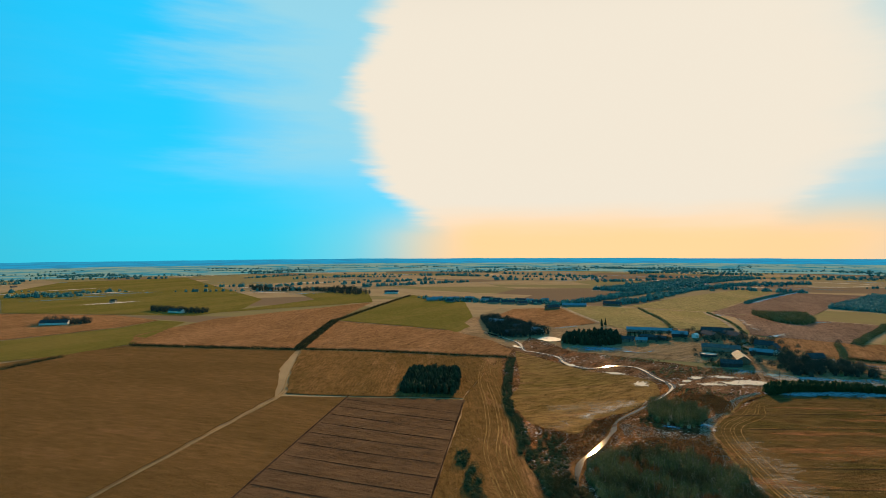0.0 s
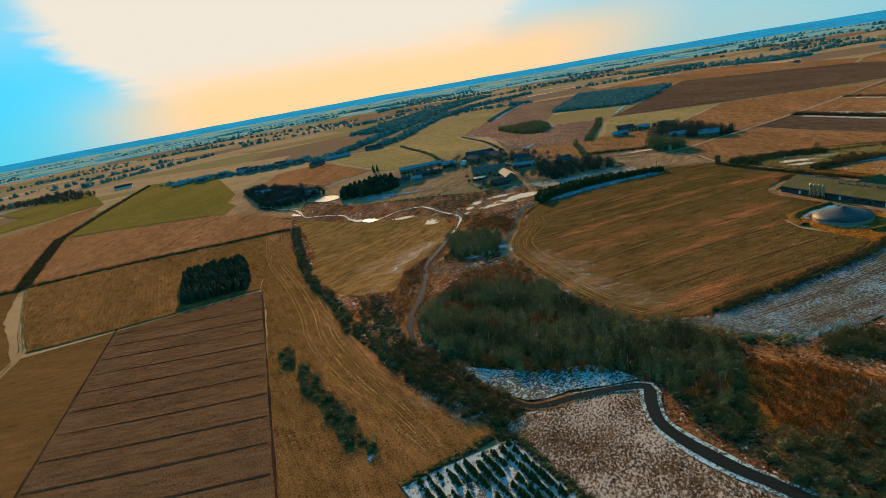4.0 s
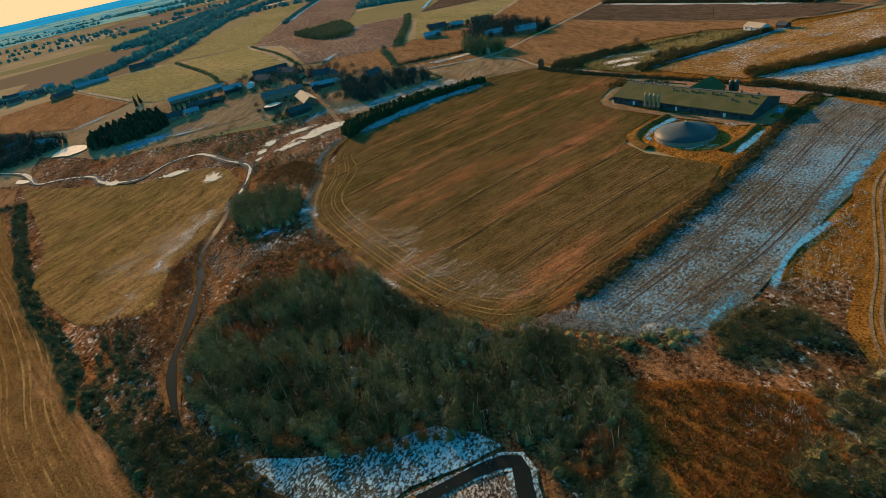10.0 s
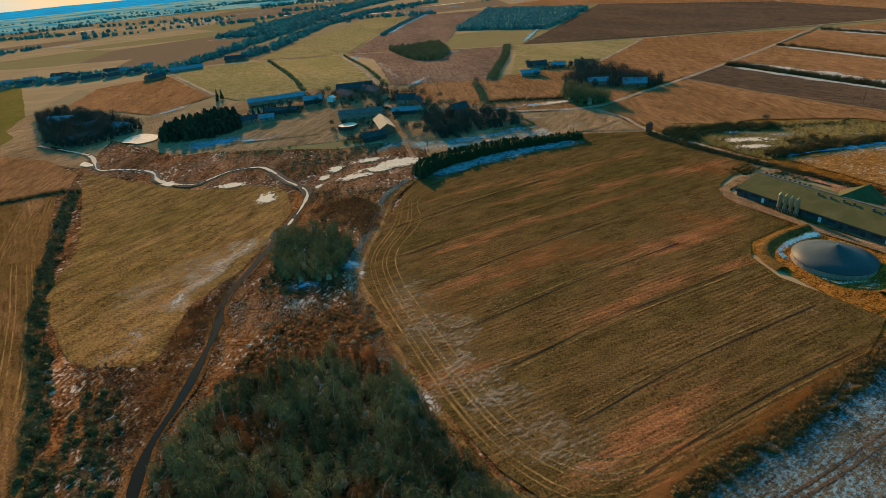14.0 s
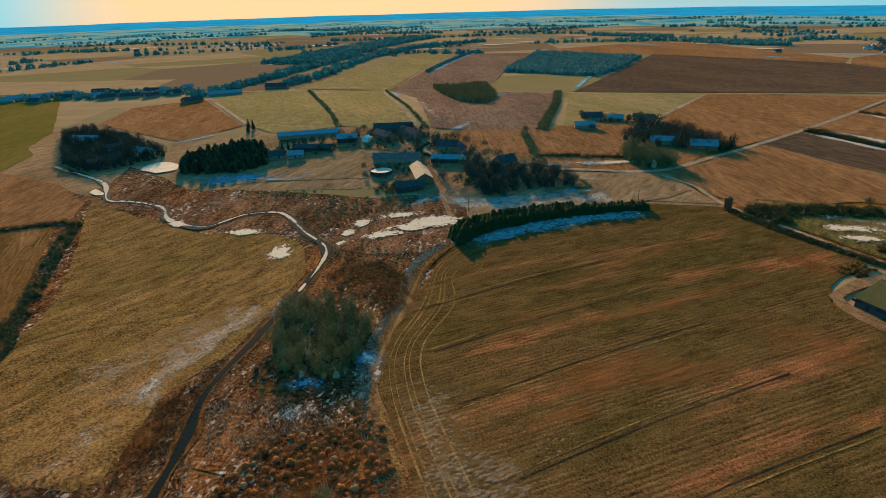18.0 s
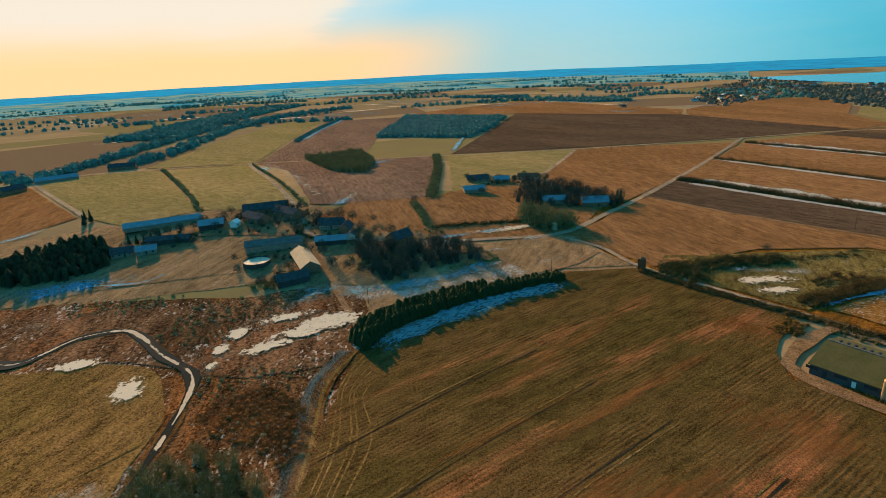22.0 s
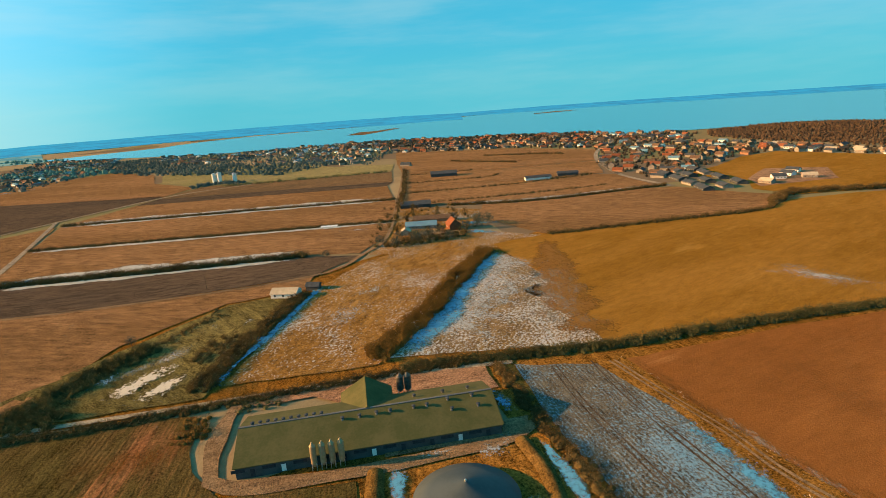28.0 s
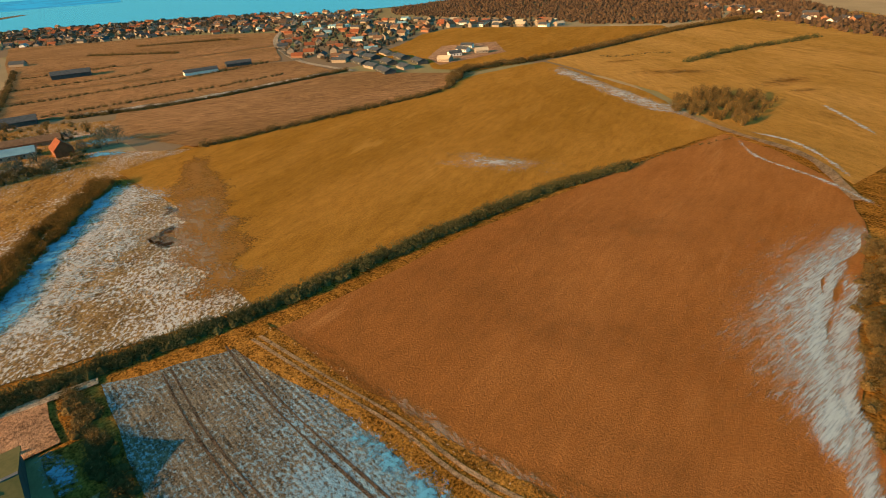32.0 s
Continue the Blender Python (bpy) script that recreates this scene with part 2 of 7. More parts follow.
# ORANGE_EARTH and OLIVE are paled to imitate haze over the far fields.
ORANGE_EARTH = soil("orange_earth", (0.225, 0.117, 0.052), (0.290, 0.151, 0.072), 20, 3.5, 0.16, 0.35, 0.86, (0.403, 0.262, 0.163), 0.66)
STRAW = soil("straw_stubble", (0.275, 0.125, 0.022), (0.341, 0.157, 0.032), 155, 5.0, 0.05, 0.0, 0.85, (0.385, 0.184, 0.042), 0.6, 0.12)
OLIVE = soil("winter_grass", (0.241, 0.200, 0.087), (0.296, 0.231, 0.108), 172, 6.0, 0.1, 0.2, 0.9, (0.363, 0.252, 0.137), 0.62, 0.22)
GREEN = soil("winter_wheat", (0.143, 0.124, 0.031), (0.181, 0.141, 0.040), 20, 8.0, 0.08, 0, 0, None, 0.6, 0.12)
PASTURE = soil("rough_pasture", (0.16, 0.108, 0.036), (0.215, 0.130, 0.05), 60, 9.0, 0.02, 0.4, 0.76, (0.29, 0.165, 0.075), 0.57, 0.4, 0.8, 0.6, 0.08, (0.46, 0.41, 0.34))
MARSH = soil("brown_marsh", (0.085, 0.046, 0.022), (0.15, 0.078, 0.038), 30, 7.0, 0.1, 0.85, 0.67, (0.221, 0.094, 0.034), 0.52, 0.6, 0.6, 0.3, 0.08, (0.62, 0.54, 0.48))
REEDBED = soil("rusty_reed", (0.184, 0.074, 0.017), (0.230, 0.097, 0.022), 0, 2.0, 0.1, 0.0, 0.7, (0.115, 0.053, 0.017), 0.56, 0.4)
# Frost here carries the blue of hedge shade in its own colour.
FROST = soil("frosted_earth", (0.1, 0.085, 0.06), (0.14, 0.115, 0.085), 86, 1.4, 0.45, 0.62, 0.555, None, 0.6, 0.35, 1.3, 0.1, 0.2, (0.25, 0.53, 0.75))
FROST_LIGHT = soil("lightly_frosted_earth", (0.24, 0.115, 0.03), (0.29, 0.145, 0.042), 120, 3.0, 0.12, 0.8, 0.62, None, 0.6, 0.35, 1.0, 0.05, 0.12, (0.6, 0.6, 0.6))
FROST_HEAVY = soil("thickly_frosted_earth", (0.2, 0.12, 0.05), (0.26, 0.155, 0.065), 120, 3.0, 0.1, 0.8, 0.56, None, 0.6, 0.4, 0.9, 0.05, 0.12, (0.6, 0.62, 0.64))
PADDOCK = soil("trodden_paddock", (0.223, 0.150, 0.084), (0.319, 0.213, 0.123), 60, 6.0, 0.1, 0.4, 0.8, (0.387, 0.252, 0.148), 0.58, 0.3, 1.0, 0.3)
UPPER_MARSH = soil("mottled_marsh", (0.105, 0.06, 0.033), (0.2, 0.108, 0.06), 30, 5.0, 0.05, 0.85, 0.68, (0.25, 0.1, 0.042), 0.54, 0.5, 0.45, 0.6, 0.08, (0.62, 0.54, 0.5))
PLUM = soil("purple_brown_plough", (0.168, 0.112, 0.084), (0.224, 0.146, 0.106), 20, 4.0, 0.2, 0.3, 0.84)
ROUGH_GREEN = soil("rough_green_grass", (0.119, 0.094, 0.034), (0.170, 0.129, 0.047), 60, 4.0, 0.1, 0.5, 0.72, (0.187, 0.101, 0.043), 0.58, 0.5)
FURROW = soil("open_furrow", (0.04, 0.028, 0.02), (0.06, 0.04, 0.028))
GRASS_BANK = soil("grass_bank", (0.14, 0.08, 0.026), (0.19, 0.105, 0.035), 0, 2.0, 0.1, 0.2, 0.8)
STRAW_PALE = soil("bleached_grass", (0.33, 0.165, 0.04), (0.42, 0.215, 0.06), 120, 5.0, 0.1, 0.0, 0.85, (0.24, 0.12, 0.03), 0.58, 0.16)
MEADOW = soil("frosted_meadow", (0.08, 0.05, 0.03), (0.13, 0.085, 0.05), 35, 5.0, 0.1, 0.95, 0.585, None, 0.6, 0.6, 1.5, 0.05, 0.07, (0.54, 0.48, 0.44))
FROST_AZURE = soil("azure_frosted_grass", (0.06, 0.06, 0.045), (0.1, 0.09, 0.07), 60, 4.0, 0.1, 0.9, 0.56, None, 0.6, 0.5, 1.4, 0.5, 0.08, (0.42, 0.66, 0.8))
NURSERY = soil("snowy_nursery_ground", (0.08, 0.068, 0.05), (0.12, 0.1, 0.075), 10, 3.6, 0.2, 0.85, 0.5, None, 0.6, 0.3, 0.9, 0.1, 0.12, (0.5, 0.6, 0.68))
VERGE = soil("rough_verge", (0.2, 0.085, 0.016), (0.27, 0.12, 0.026), 84, 2.0, 0.2, 0.0, 0.8, (0.11, 0.06, 0.015), 0.58, 0.45)
TRACK = soil("dirt_track", (0.230, 0.144, 0.081), (0.289, 0.180, 0.104), 0, 2.0, 0.1, 0.0, 0.7, None, 0.6, 0.25)
LANE = soil("asphalt_lane", (0.3, 0.235, 0.175), (0.37, 0.29, 0.21), 0, 2.0, 0.05)
YARD = soil("gravel_yard", (0.29, 0.15, 0.085), (0.36, 0.2, 0.12), 0, 2.0, 0.1, 0.2, 0.86)
WHEEL = soil("wheel_rut", (0.167, 0.107, 0.034), (0.251, 0.158, 0.062), 0, 2.0, 0.1, 0.0, 0.7, None, 0.6, 0.4)
BANK = soil("reed_grown_bank", (0.12, 0.06, 0.022), (0.2, 0.11, 0.05), 0, 2.0, 0.1, 0.6, 0.72, None, 0.6, 0.5)
# The blue of shade is painted into both snow tones.
SHADE_TINT_SNOW = rime("snow_sheet", (0.1, 0.4, 0.62), 0.53, 0.8, 0, 1.0, 0.3)
THIN_SHADE_TINT_SNOW = rime("thin_shaded_snow", (0.14, 0.36, 0.45), 0.56, 0.9, 85, 0.4, 0.3)
RIME = rime("rime_specks", (0.6, 0.62, 0.62), 0.68, 1.2, 60, 0.7, 0.16, 0.7)
RIME_ROWS = rime("rime_in_rows", (0.5, 0.58, 0.62), 0.6, 2.2, 2, 0.1, 0.36, 0.8, 0.5)
RIME_ROWS_THIN = rime("thin_rime_in_rows", (0.5, 0.5, 0.48), 0.7, 2.2, 2, 0.08, 0.3, 0.5, 0.45)
RIME_HEDGE = rime("rime_along_hedge", (0.62, 0.6, 0.56), 0.5, 0.5, 0, 0.6, 0.2, 0.85)
RIME_SOFT = rime("soft_rime", (0.52, 0.46, 0.4), 0.62, 1.3, 60, 0.6, 0.26, 0.6)
FROST_BAND = rime("frost_band", (0.58, 0.57, 0.54), 0.57, 1.1, 60, 0.5, 0.3, 0.65)
STRAW_FADE = rime("loose_straw_grass", (0.28, 0.125, 0.026), 0.56, 1.4, 60, 0.6, 0.2)
RIME_THIN = rime("thin_rime", (0.42, 0.34, 0.27), 0.68, 1.3, 93, 0.4, 0.2, 0.5)
# Cream reflection of the bright sky on the brook, painted in broken patches.
BROOK_GLINT = rime("brook_ice", (0.66, 0.55, 0.44), 0.65, 0.14, 0, 1.0, 0.06)
ICE_CRUST = rime("broken_ice", (0.75, 0.65, 0.53), 0.555, 0.7, 0, 1.0, 0.08)
RUST = rime("rusty_grass", (0.22, 0.085, 0.018), 0.45, 0.5, 84, 0.3, 0.5, 0.8)
ICE_SHEET = rime("flood_ice", (0.78, 0.69, 0.57), 0.56, 0.4, 0, 1.0, 0.06, 1.0, 0.4)
PALE_SOIL = rime("pale_soil", (0.33, 0.135, 0.045), 0.45, 0.45, 93, 0.15, 0.5, 0.8)
DARK_SOIL = rime("dark_soil", (0.17, 0.07, 0.022), 0.4, 0.05, 60, 0.5, 0.9, 0.35)


def water_material(name, tone, rough):
    m, n, b = material(name, rough)
    v = n.coord()
    n.link(n.mix(n.noise(v, 0.02, 2), tone, tuple(1.3 * c for c in tone)), b.inputs["Base Color"])
    b.inputs["Specular IOR Level"].default_value = 0.5 if rough > 0.1 else 0.06
    if rough > 0.1:
        bump(n, b, n.noise(v, 0.8, 3), 0.15, 0.05)
    return m


WATER = water_material("brook_water", (0.012, 0.014, 0.012), 0.03)
# The bay's bright base blue stands in for mirrored horizon sky.
BAY = water_material("bay_water", (0.03, 0.22, 0.3), 0.16)
ICE = plain("pond_ice", (0.55, 0.48, 0.4), (0.75, 0.67, 0.56), 0.5, 0.75)

# plants
SPRUCE = twigs("spruce_needles", (0.021, 0.041, 0.014), (0.048, 0.076, 0.025))
PINE = twigs("pine_needles", (0.024, 0.042, 0.025), (0.058, 0.076, 0.036))
BARE = twigs("bare_twigs", (0.108, 0.120, 0.049), (0.328, 0.275, 0.112), (0.45, 0.36, 0.26), 0.06)
GARDEN = twigs("garden_twigs", (0.03, 0.058, 0.052), (0.1, 0.105, 0.075), (0.3, 0.26, 0.2), 0.03)
BARE_GREEN = twigs("mossy_twigs", (0.062, 0.064, 0.026), (0.185, 0.155, 0.062), (0.3, 0.27, 0.16), 0.04)
HEDGE_GREEN = twigs("green_hedge_twigs", (0.05, 0.054, 0.02), (0.135, 0.112, 0.042), (0.24, 0.2, 0.1), 0.04)
HEDGE = twigs("hedge_twigs", (0.072, 0.050, 0.018), (0.180, 0.115, 0.041), (0.306, 0.220, 0.115), 0.05)
GOLD_HEDGE = twigs("beech_leaf", (0.120, 0.068, 0.017), (0.225, 0.120, 0.028))
REED = twigs("reed_blades", (0.181, 0.059, 0.016), (0.294, 0.102, 0.026), (0.351, 0.262, 0.180), 0.06)
RUSTY = twigs("rusty_twigs", (0.199, 0.076, 0.022), (0.398, 0.153, 0.046), (0.351, 0.230, 0.126), 0.05)
TUSSOCK = twigs("tussock_grass", (0.19, 0.122, 0.055), (0.33, 0.235, 0.13), (0.68, 0.6, 0.52), 0.58)
# Teal in the next two tones imitates haze over distant trees.
HAZE_TOWN_TREE = twigs("town_twigs", (0.05, 0.1, 0.1), (0.14, 0.16, 0.13))
HAZE_WOOD = twigs("far_wood", (0.058, 0.192, 0.191), (0.143, 0.301, 0.251))
RED_WOOD = twigs("russet_wood", (0.07, 0.045, 0.028), (0.125, 0.078, 0.046))
TOWN_BROWN = twigs("town_garden_twigs", (0.042, 0.036, 0.026), (0.1, 0.072, 0.046))
PALE_BARK = twigs("pale_bark", (0.16, 0.12, 0.085), (0.42, 0.32, 0.24))
BARK = plain("bark", (0.05, 0.038, 0.026), (0.09, 0.07, 0.05), 2.0)

# buildings
ROOF_GREEN = plain("mossy_fibre_cement", (0.075, 0.08, 0.03), (0.115, 0.105, 0.045), 0.15, 0.95)
ROOF_GREY = plain("grey_fibre_cement", (0.11, 0.115, 0.12), (0.17, 0.17, 0.17), 0.3, 0.95)
ROOF_SLATE = plain("slate_roof", (0.045, 0.055, 0.065), (0.08, 0.09, 0.10), 0.5, 0.95)
# Blue-grey sheet, its blue raised to imitate skylight on shaded slopes.
ROOF_STEEL = plain("blue_grey_sheet_roof", (0.120, 0.247, 0.330), (0.165, 0.315, 0.390), 0.3, 0.95)
ROOF_RED = plain("red_clay_tile", (0.19, 0.062, 0.032), (0.28, 0.092, 0.045), 0.6, 0.95)
ROOF_BROWN = plain("brown_roof", (0.12, 0.07, 0.045), (0.18, 0.11, 0.07), 0.5, 0.95)
ROOF_PALE = plain("pale_worn_roof", (0.42, 0.34, 0.24), (0.55, 0.45, 0.33), 0.4, 0.95)
WALL_WHITE = plain("white_render", (0.7, 0.68, 0.64), (0.8, 0.78, 0.74), 0.5)
WALL_BRICK = plain("brick_wall", (0.28, 0.13, 0.08), (0.36, 0.18, 0.11), 0.9)
WALL_DARK = plain("dark_cladding", (0.05, 0.055, 0.055), (0.08, 0.085, 0.085), 0.4)
WALL_GREY = plain("concrete_wall", (0.24, 0.2, 0.16), (0.34, 0.29, 0.23), 0.5)
STEEL = plain("galvanised_steel", (0.5, 0.5, 0.48), (0.62, 0.62, 0.6), 0.8, 0.35, 0.6)
DARK_STEEL = plain("dark_steel", (0.1, 0.09, 0.08), (0.15, 0.13, 0.11), 0.8, 0.5, 0.5)
CREAM_STEEL = plain("cream_silo_shell", (0.3, 0.21, 0.12), (0.4, 0.29, 0.17), 0.8, 0.45, 0.2)
CANVAS = plain("grey_tank_cover", (0.055, 0.073, 0.081), (0.072, 0.092, 0.101), 0.12, 0.5)
GLASS = plain("window_pane", (0.03, 0.035, 0.04), (0.05, 0.055, 0.06), 1.0, 0.12)
FRAME = plain("window_frame", (0.6, 0.58, 0.54), (0.7, 0.68, 0.64), 1.0)
OXIDE = plain("weathered_brick_tower", (0.16, 0.06, 0.035), (0.22, 0.09, 0.05), 0.8)
WHITE = plain("white_foil", (0.75, 0.75, 0.74), (0.85, 0.85, 0.84), 0.6, 0.5)


def haze_land_material(name, c1, c2, glow):
    """Plain backdrop of far land: haze of kilometres of air painted as emission."""
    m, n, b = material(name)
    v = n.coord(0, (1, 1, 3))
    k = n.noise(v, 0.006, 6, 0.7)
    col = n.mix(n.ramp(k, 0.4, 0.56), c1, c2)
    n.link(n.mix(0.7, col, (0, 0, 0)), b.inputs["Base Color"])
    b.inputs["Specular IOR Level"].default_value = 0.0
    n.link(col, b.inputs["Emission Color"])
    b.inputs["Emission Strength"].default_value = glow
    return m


HAZE_LAND = haze_land_material("far_land", (0.01, 0.11, 0.2), (0.006, 0.15, 0.27), 1.2)
HAZE_LAND_NEAR = haze_land_material("distant_land", (0.014, 0.12, 0.165), (0.11, 0.17, 0.145), 1.0)

# ---- geometry helpers ----


def rise(x, y):
    """Height of the ground: a knoll under the hamlet and the shallow valley of the brook."""
    return 14 * math.exp(-((x - 255) ** 2 + (y - 640) ** 2) / 33800) - 9 * math.exp(-((x - 70) ** 2 / 24200 + (y - 480) ** 2 / 45000)) + 11 * math.exp(-((x - 960) ** 2 / 40000 + (y + 590) ** 2 / 16000))


def rise_np(x, y):
    return 14 * np.exp(-((x - 255) ** 2 + (y - 640) ** 2) / 33800) - 9 * np.exp(-((x - 70) ** 2 / 24200 + (y - 480) ** 2 / 45000)) + 11 * np.exp(-((x - 960) ** 2 / 40000 + (y + 590) ** 2 / 16000))


def mesh_np(name, v, f, mats, smooth=False, fade=None):
    """A mesh from arrays of corners and triangles."""
    me = bd.meshes.new(name)
    v, f = np.asarray(v, np.float32), np.asarray(f, np.int32)
    me.vertices.add(len(v))
    me.vertices.foreach_set("co", v.ravel())
    me.loops.add(f.size)
    me.loops.foreach_set("vertex_index", f.ravel())
    me.polygons.add(len(f))
    me.polygons.foreach_set("loop_start", np.arange(0, f.size, f.shape[1], dtype=np.int32))
    me.update(calc_edges=True)
    me.polygons.foreach_set("use_smooth", np.full(len(f), smooth))
    for m in mats if isinstance(mats, (list, tuple)) else [mats]:
        me.materials.append(m)
    if fade is not None:
        a = me.attributes.new("fade", "FLOAT", "POINT")
        a.data.foreach_set("value", np.asarray(fade, np.float32))
    return me


def part(name, bm, mat, parent=None, label=""):
    """Links a bmesh as one mesh object, under a thing or a part."""
    me = bd.meshes.new(name)
    bm.to_mesh(me)
    bm.free()
    me.materials.append(mat)
    ob = new(name, me)
    if parent:
        ob.parent = parent
    return tagged(ob, label)


def box_bm(x0, x1, y0, y1, z0, z1, bm=None):
    bm = bm or bmesh.new()
    vs = [bm.verts.new((x, y, z)) for z in (z0, z1) for x, y in ((x0, y0), (x1, y0), (x1, y1), (x0, y1))]
    for q in ((3, 2, 1, 0), (4, 5, 6, 7), (0, 1, 5, 4), (1, 2, 6, 5), (2, 3, 7, 6), (3, 0, 4, 7)):
        bm.faces.new([vs[i] for i in q])
    return bm


def lathe_bm(profile, n=24, bm=None, at=(0, 0)):
    """A turned shape from (radius, height) pairs."""
    bm = bm or bmesh.new()
    rings = [[bm.verts.new((at[0] + r * math.cos(2 * math.pi * i / n), at[1] + r * math.sin(2 * math.pi * i / n), z)) for i in range(n)] for r, z in profile]
    for a, b in zip(rings, rings[1:]):
        for i in range(n):
            bm.faces.new((a[i], a[(i + 1) % n], b[(i + 1) % n], b[i]))
    bm.faces.new(list(reversed(rings[0])))
    bm.faces.new(rings[-1])
    return bm


def smooth_line(pts, step=5.0):
    """Points along a rounded line through pts."""
    p = [Vector((*q, 0)) for q in pts]
    p = [2 * p[0] - p[1], *p, 2 * p[-1] - p[-2]]
    out = []
    for a, b, c, d in zip(p, p[1:], p[2:], p[3:]):
        k = max(2, int((c - b).length / step))
        for i in range(k):
            t = i / k
            out.append(0.5 * (2 * b + (c - a) * t + (2 * a - 5 * b + 4 * c - d) * t * t + (3 * b - a - 3 * c + d) * t ** 3))
    return [(v.x, v.y) for v in out] + [tuple(pts[-1])]


def frayed(poly, step=7.0, by=0.7, rounded=False):
    """The outline of a field with short uneven edges."""
    if rounded:
        ring = smooth_line([*poly, poly[0]], step)[:-1]
    else:
        ring = []
        for (x0, y0), (x1, y1) in zip(poly, [*poly[1:], poly[0]]):
            k = max(1, int(math.hypot(x1 - x0, y1 - y0) / step))
            ring += [(x0 + (x1 - x0) * i / k, y0 + (y1 - y0) * i / k) for i in range(k)]
    return [(x + by * noise.noise((x * 0.11, y * 0.11, 3.7)) * 2, y + by * noise.noise((x * 0.11, y * 0.11, 9.1)) * 2) for x, y in ring]


def lay(name, poly, mat, dz, cell=25.0, rounded=False, by=0.7, label="", category="", kind="structure"):
    """A sheet of ground laid over the relief, dz above it."""
    bm = bmesh.new()
    ring = frayed(poly, max(4.0, cell * 0.35), by, rounded)
    f = bm.faces.new([bm.verts.new((x, y, 0)) for x, y in ring])
    if f.normal.z < 0:
        f.normal_flip()
    xs, ys = [p[0] for p in ring], [p[1] for p in ring]
    for lo, hi, axis in ((min(xs), max(xs), 0), (min(ys), max(ys), 1)):
        for k in range(math.ceil(lo / cell), math.floor(hi / cell) + 1):
            co, no = [0, 0, 0], [0, 0, 0]
            co[axis], no[axis] = k * cell, 1
            bmesh.ops.bisect_plane(bm, geom=[*bm.verts, *bm.edges, *bm.faces], plane_co=co, plane_no=no)
    bmesh.ops.triangulate(bm, faces=[f for f in bm.faces if len(f.verts) > 4])
    for v in bm.verts:
        v.co.z = rise(v.co.x, v.co.y) + dz
    bmesh.ops.recalc_face_normals(bm, faces=bm.faces)
    if sum(f.normal.z for f in bm.faces) < 0:
        bmesh.ops.reverse_faces(bm, faces=bm.faces)
    return tagged(part(name, bm, mat), label, category, "", kind)


def ribbon(name, pts, width, mat, dz, wobble=0.15, label="", category="", kind="structure", step=5.0):
    """A road, track or brook along a rounded line."""
    line = smooth_line(pts, step)
    v, f = [], []
    for i, (x, y) in enumerate(line):
        a, b = line[max(0, i - 1)], line[min(len(line) - 1, i + 1)]
        dx, dy = b[0] - a[0], b[1] - a[1]
        k = math.hypot(dx, dy) or 1
        w = width * (1 + wobble * 2 * noise.noise((x * 0.06, y * 0.06, 1.3))) / 2
        for s in (-1, 0, 1):
            px, py = x - s * dy / k * w, y + s * dx / k * w
            v.append((px, py, rise(px, py) + dz))
    for i in range(len(line) - 1):
        j = 3 * i
        f += [(j, j + 1, j + 4, j + 3), (j + 1, j + 2, j + 5, j + 4)]
    f = [tuple(reversed(q)) for q in f]
    return tagged(new(name, mesh_np(name, v, f, mat)), label, category, "", kind)


def patch(name, x, y, rx, ry, angle, mat, dz=0.5, label="", n=28):
    """A ragged spot of snow, rime, grass or soil on the ground, thinning out to its rim."""
    v, f, fade = [(x, y, rise(x, y) + dz)], [], [1.0]
    ca, sa, rings = math.cos(radians(angle)), math.sin(radians(angle)), 6
    for j in range(1, rings + 1):
        for i in range(n):
            a, r = 2 * math.pi * i / n, j / rings
            u, w = rx * r * math.cos(a), ry * r * math.sin(a)
            px, py = x + u * ca - w * sa, y + u * sa + w * ca
            v.append((px, py, rise(px, py) + dz))
            fade.append(1 - r)
    for i in range(n):
        f.append((0, 1 + i, 1 + (i + 1) % n))
        for j in range(rings - 1):
            a, b = 1 + j * n, 1 + (j + 1) * n
            f += [(a + i, b + i, b + (i + 1) % n), (a + i, b + (i + 1) % n, a + (i + 1) % n)]
    return tagged(new(name, mesh_np(name, v, f, mat, fade=fade)), label, "", "", "structure")


def snow_strip(name, pts, width, mat=SHADE_TINT_SNOW, dz=0.55, label="blue-shaded strip of old snow along a hedge", rim=False):
    """Snow left lying in the shade along a line, thin at both rims."""
    line = smooth_line(pts, 4.0)
    v, f, fade = [], [], []
    for i, (x, y) in enumerate(line):
        a, b = line[max(0, i - 1)], line[min(len(line) - 1, i + 1)]
        dx, dy = b[0] - a[0], b[1] - a[1]
        k = math.hypot(dx, dy) or 1
        end = min(1.0, 4 * min(i + 0.3, len(line) - 1 - i + 0.3) / len(line) * 2)
        w = width * (0.85 + (0.25 if rim else 0.9) * noise.noise((x * 0.07, y * 0.07, 6.1))) / 2
        for s in (-1, -0.5, 0, 0.5, 1):
            px, py = x - s * dy / k * w, y + s * dx / k * w
            v.append((px, py, rise(px, py) + dz))
            fade.append((0.5 + s * 0.5 if rim else min(1, (1 - abs(s)) * 1.7)) * end)
    for i in range(len(line) - 1):
        for j in range(4):
            q = 5 * i + j
            f.append((q + 5, q + 6, q + 1, q))
    return tagged(new(name, mesh_np(name, v, f, mat, fade=fade)), label, "", "", "structure")


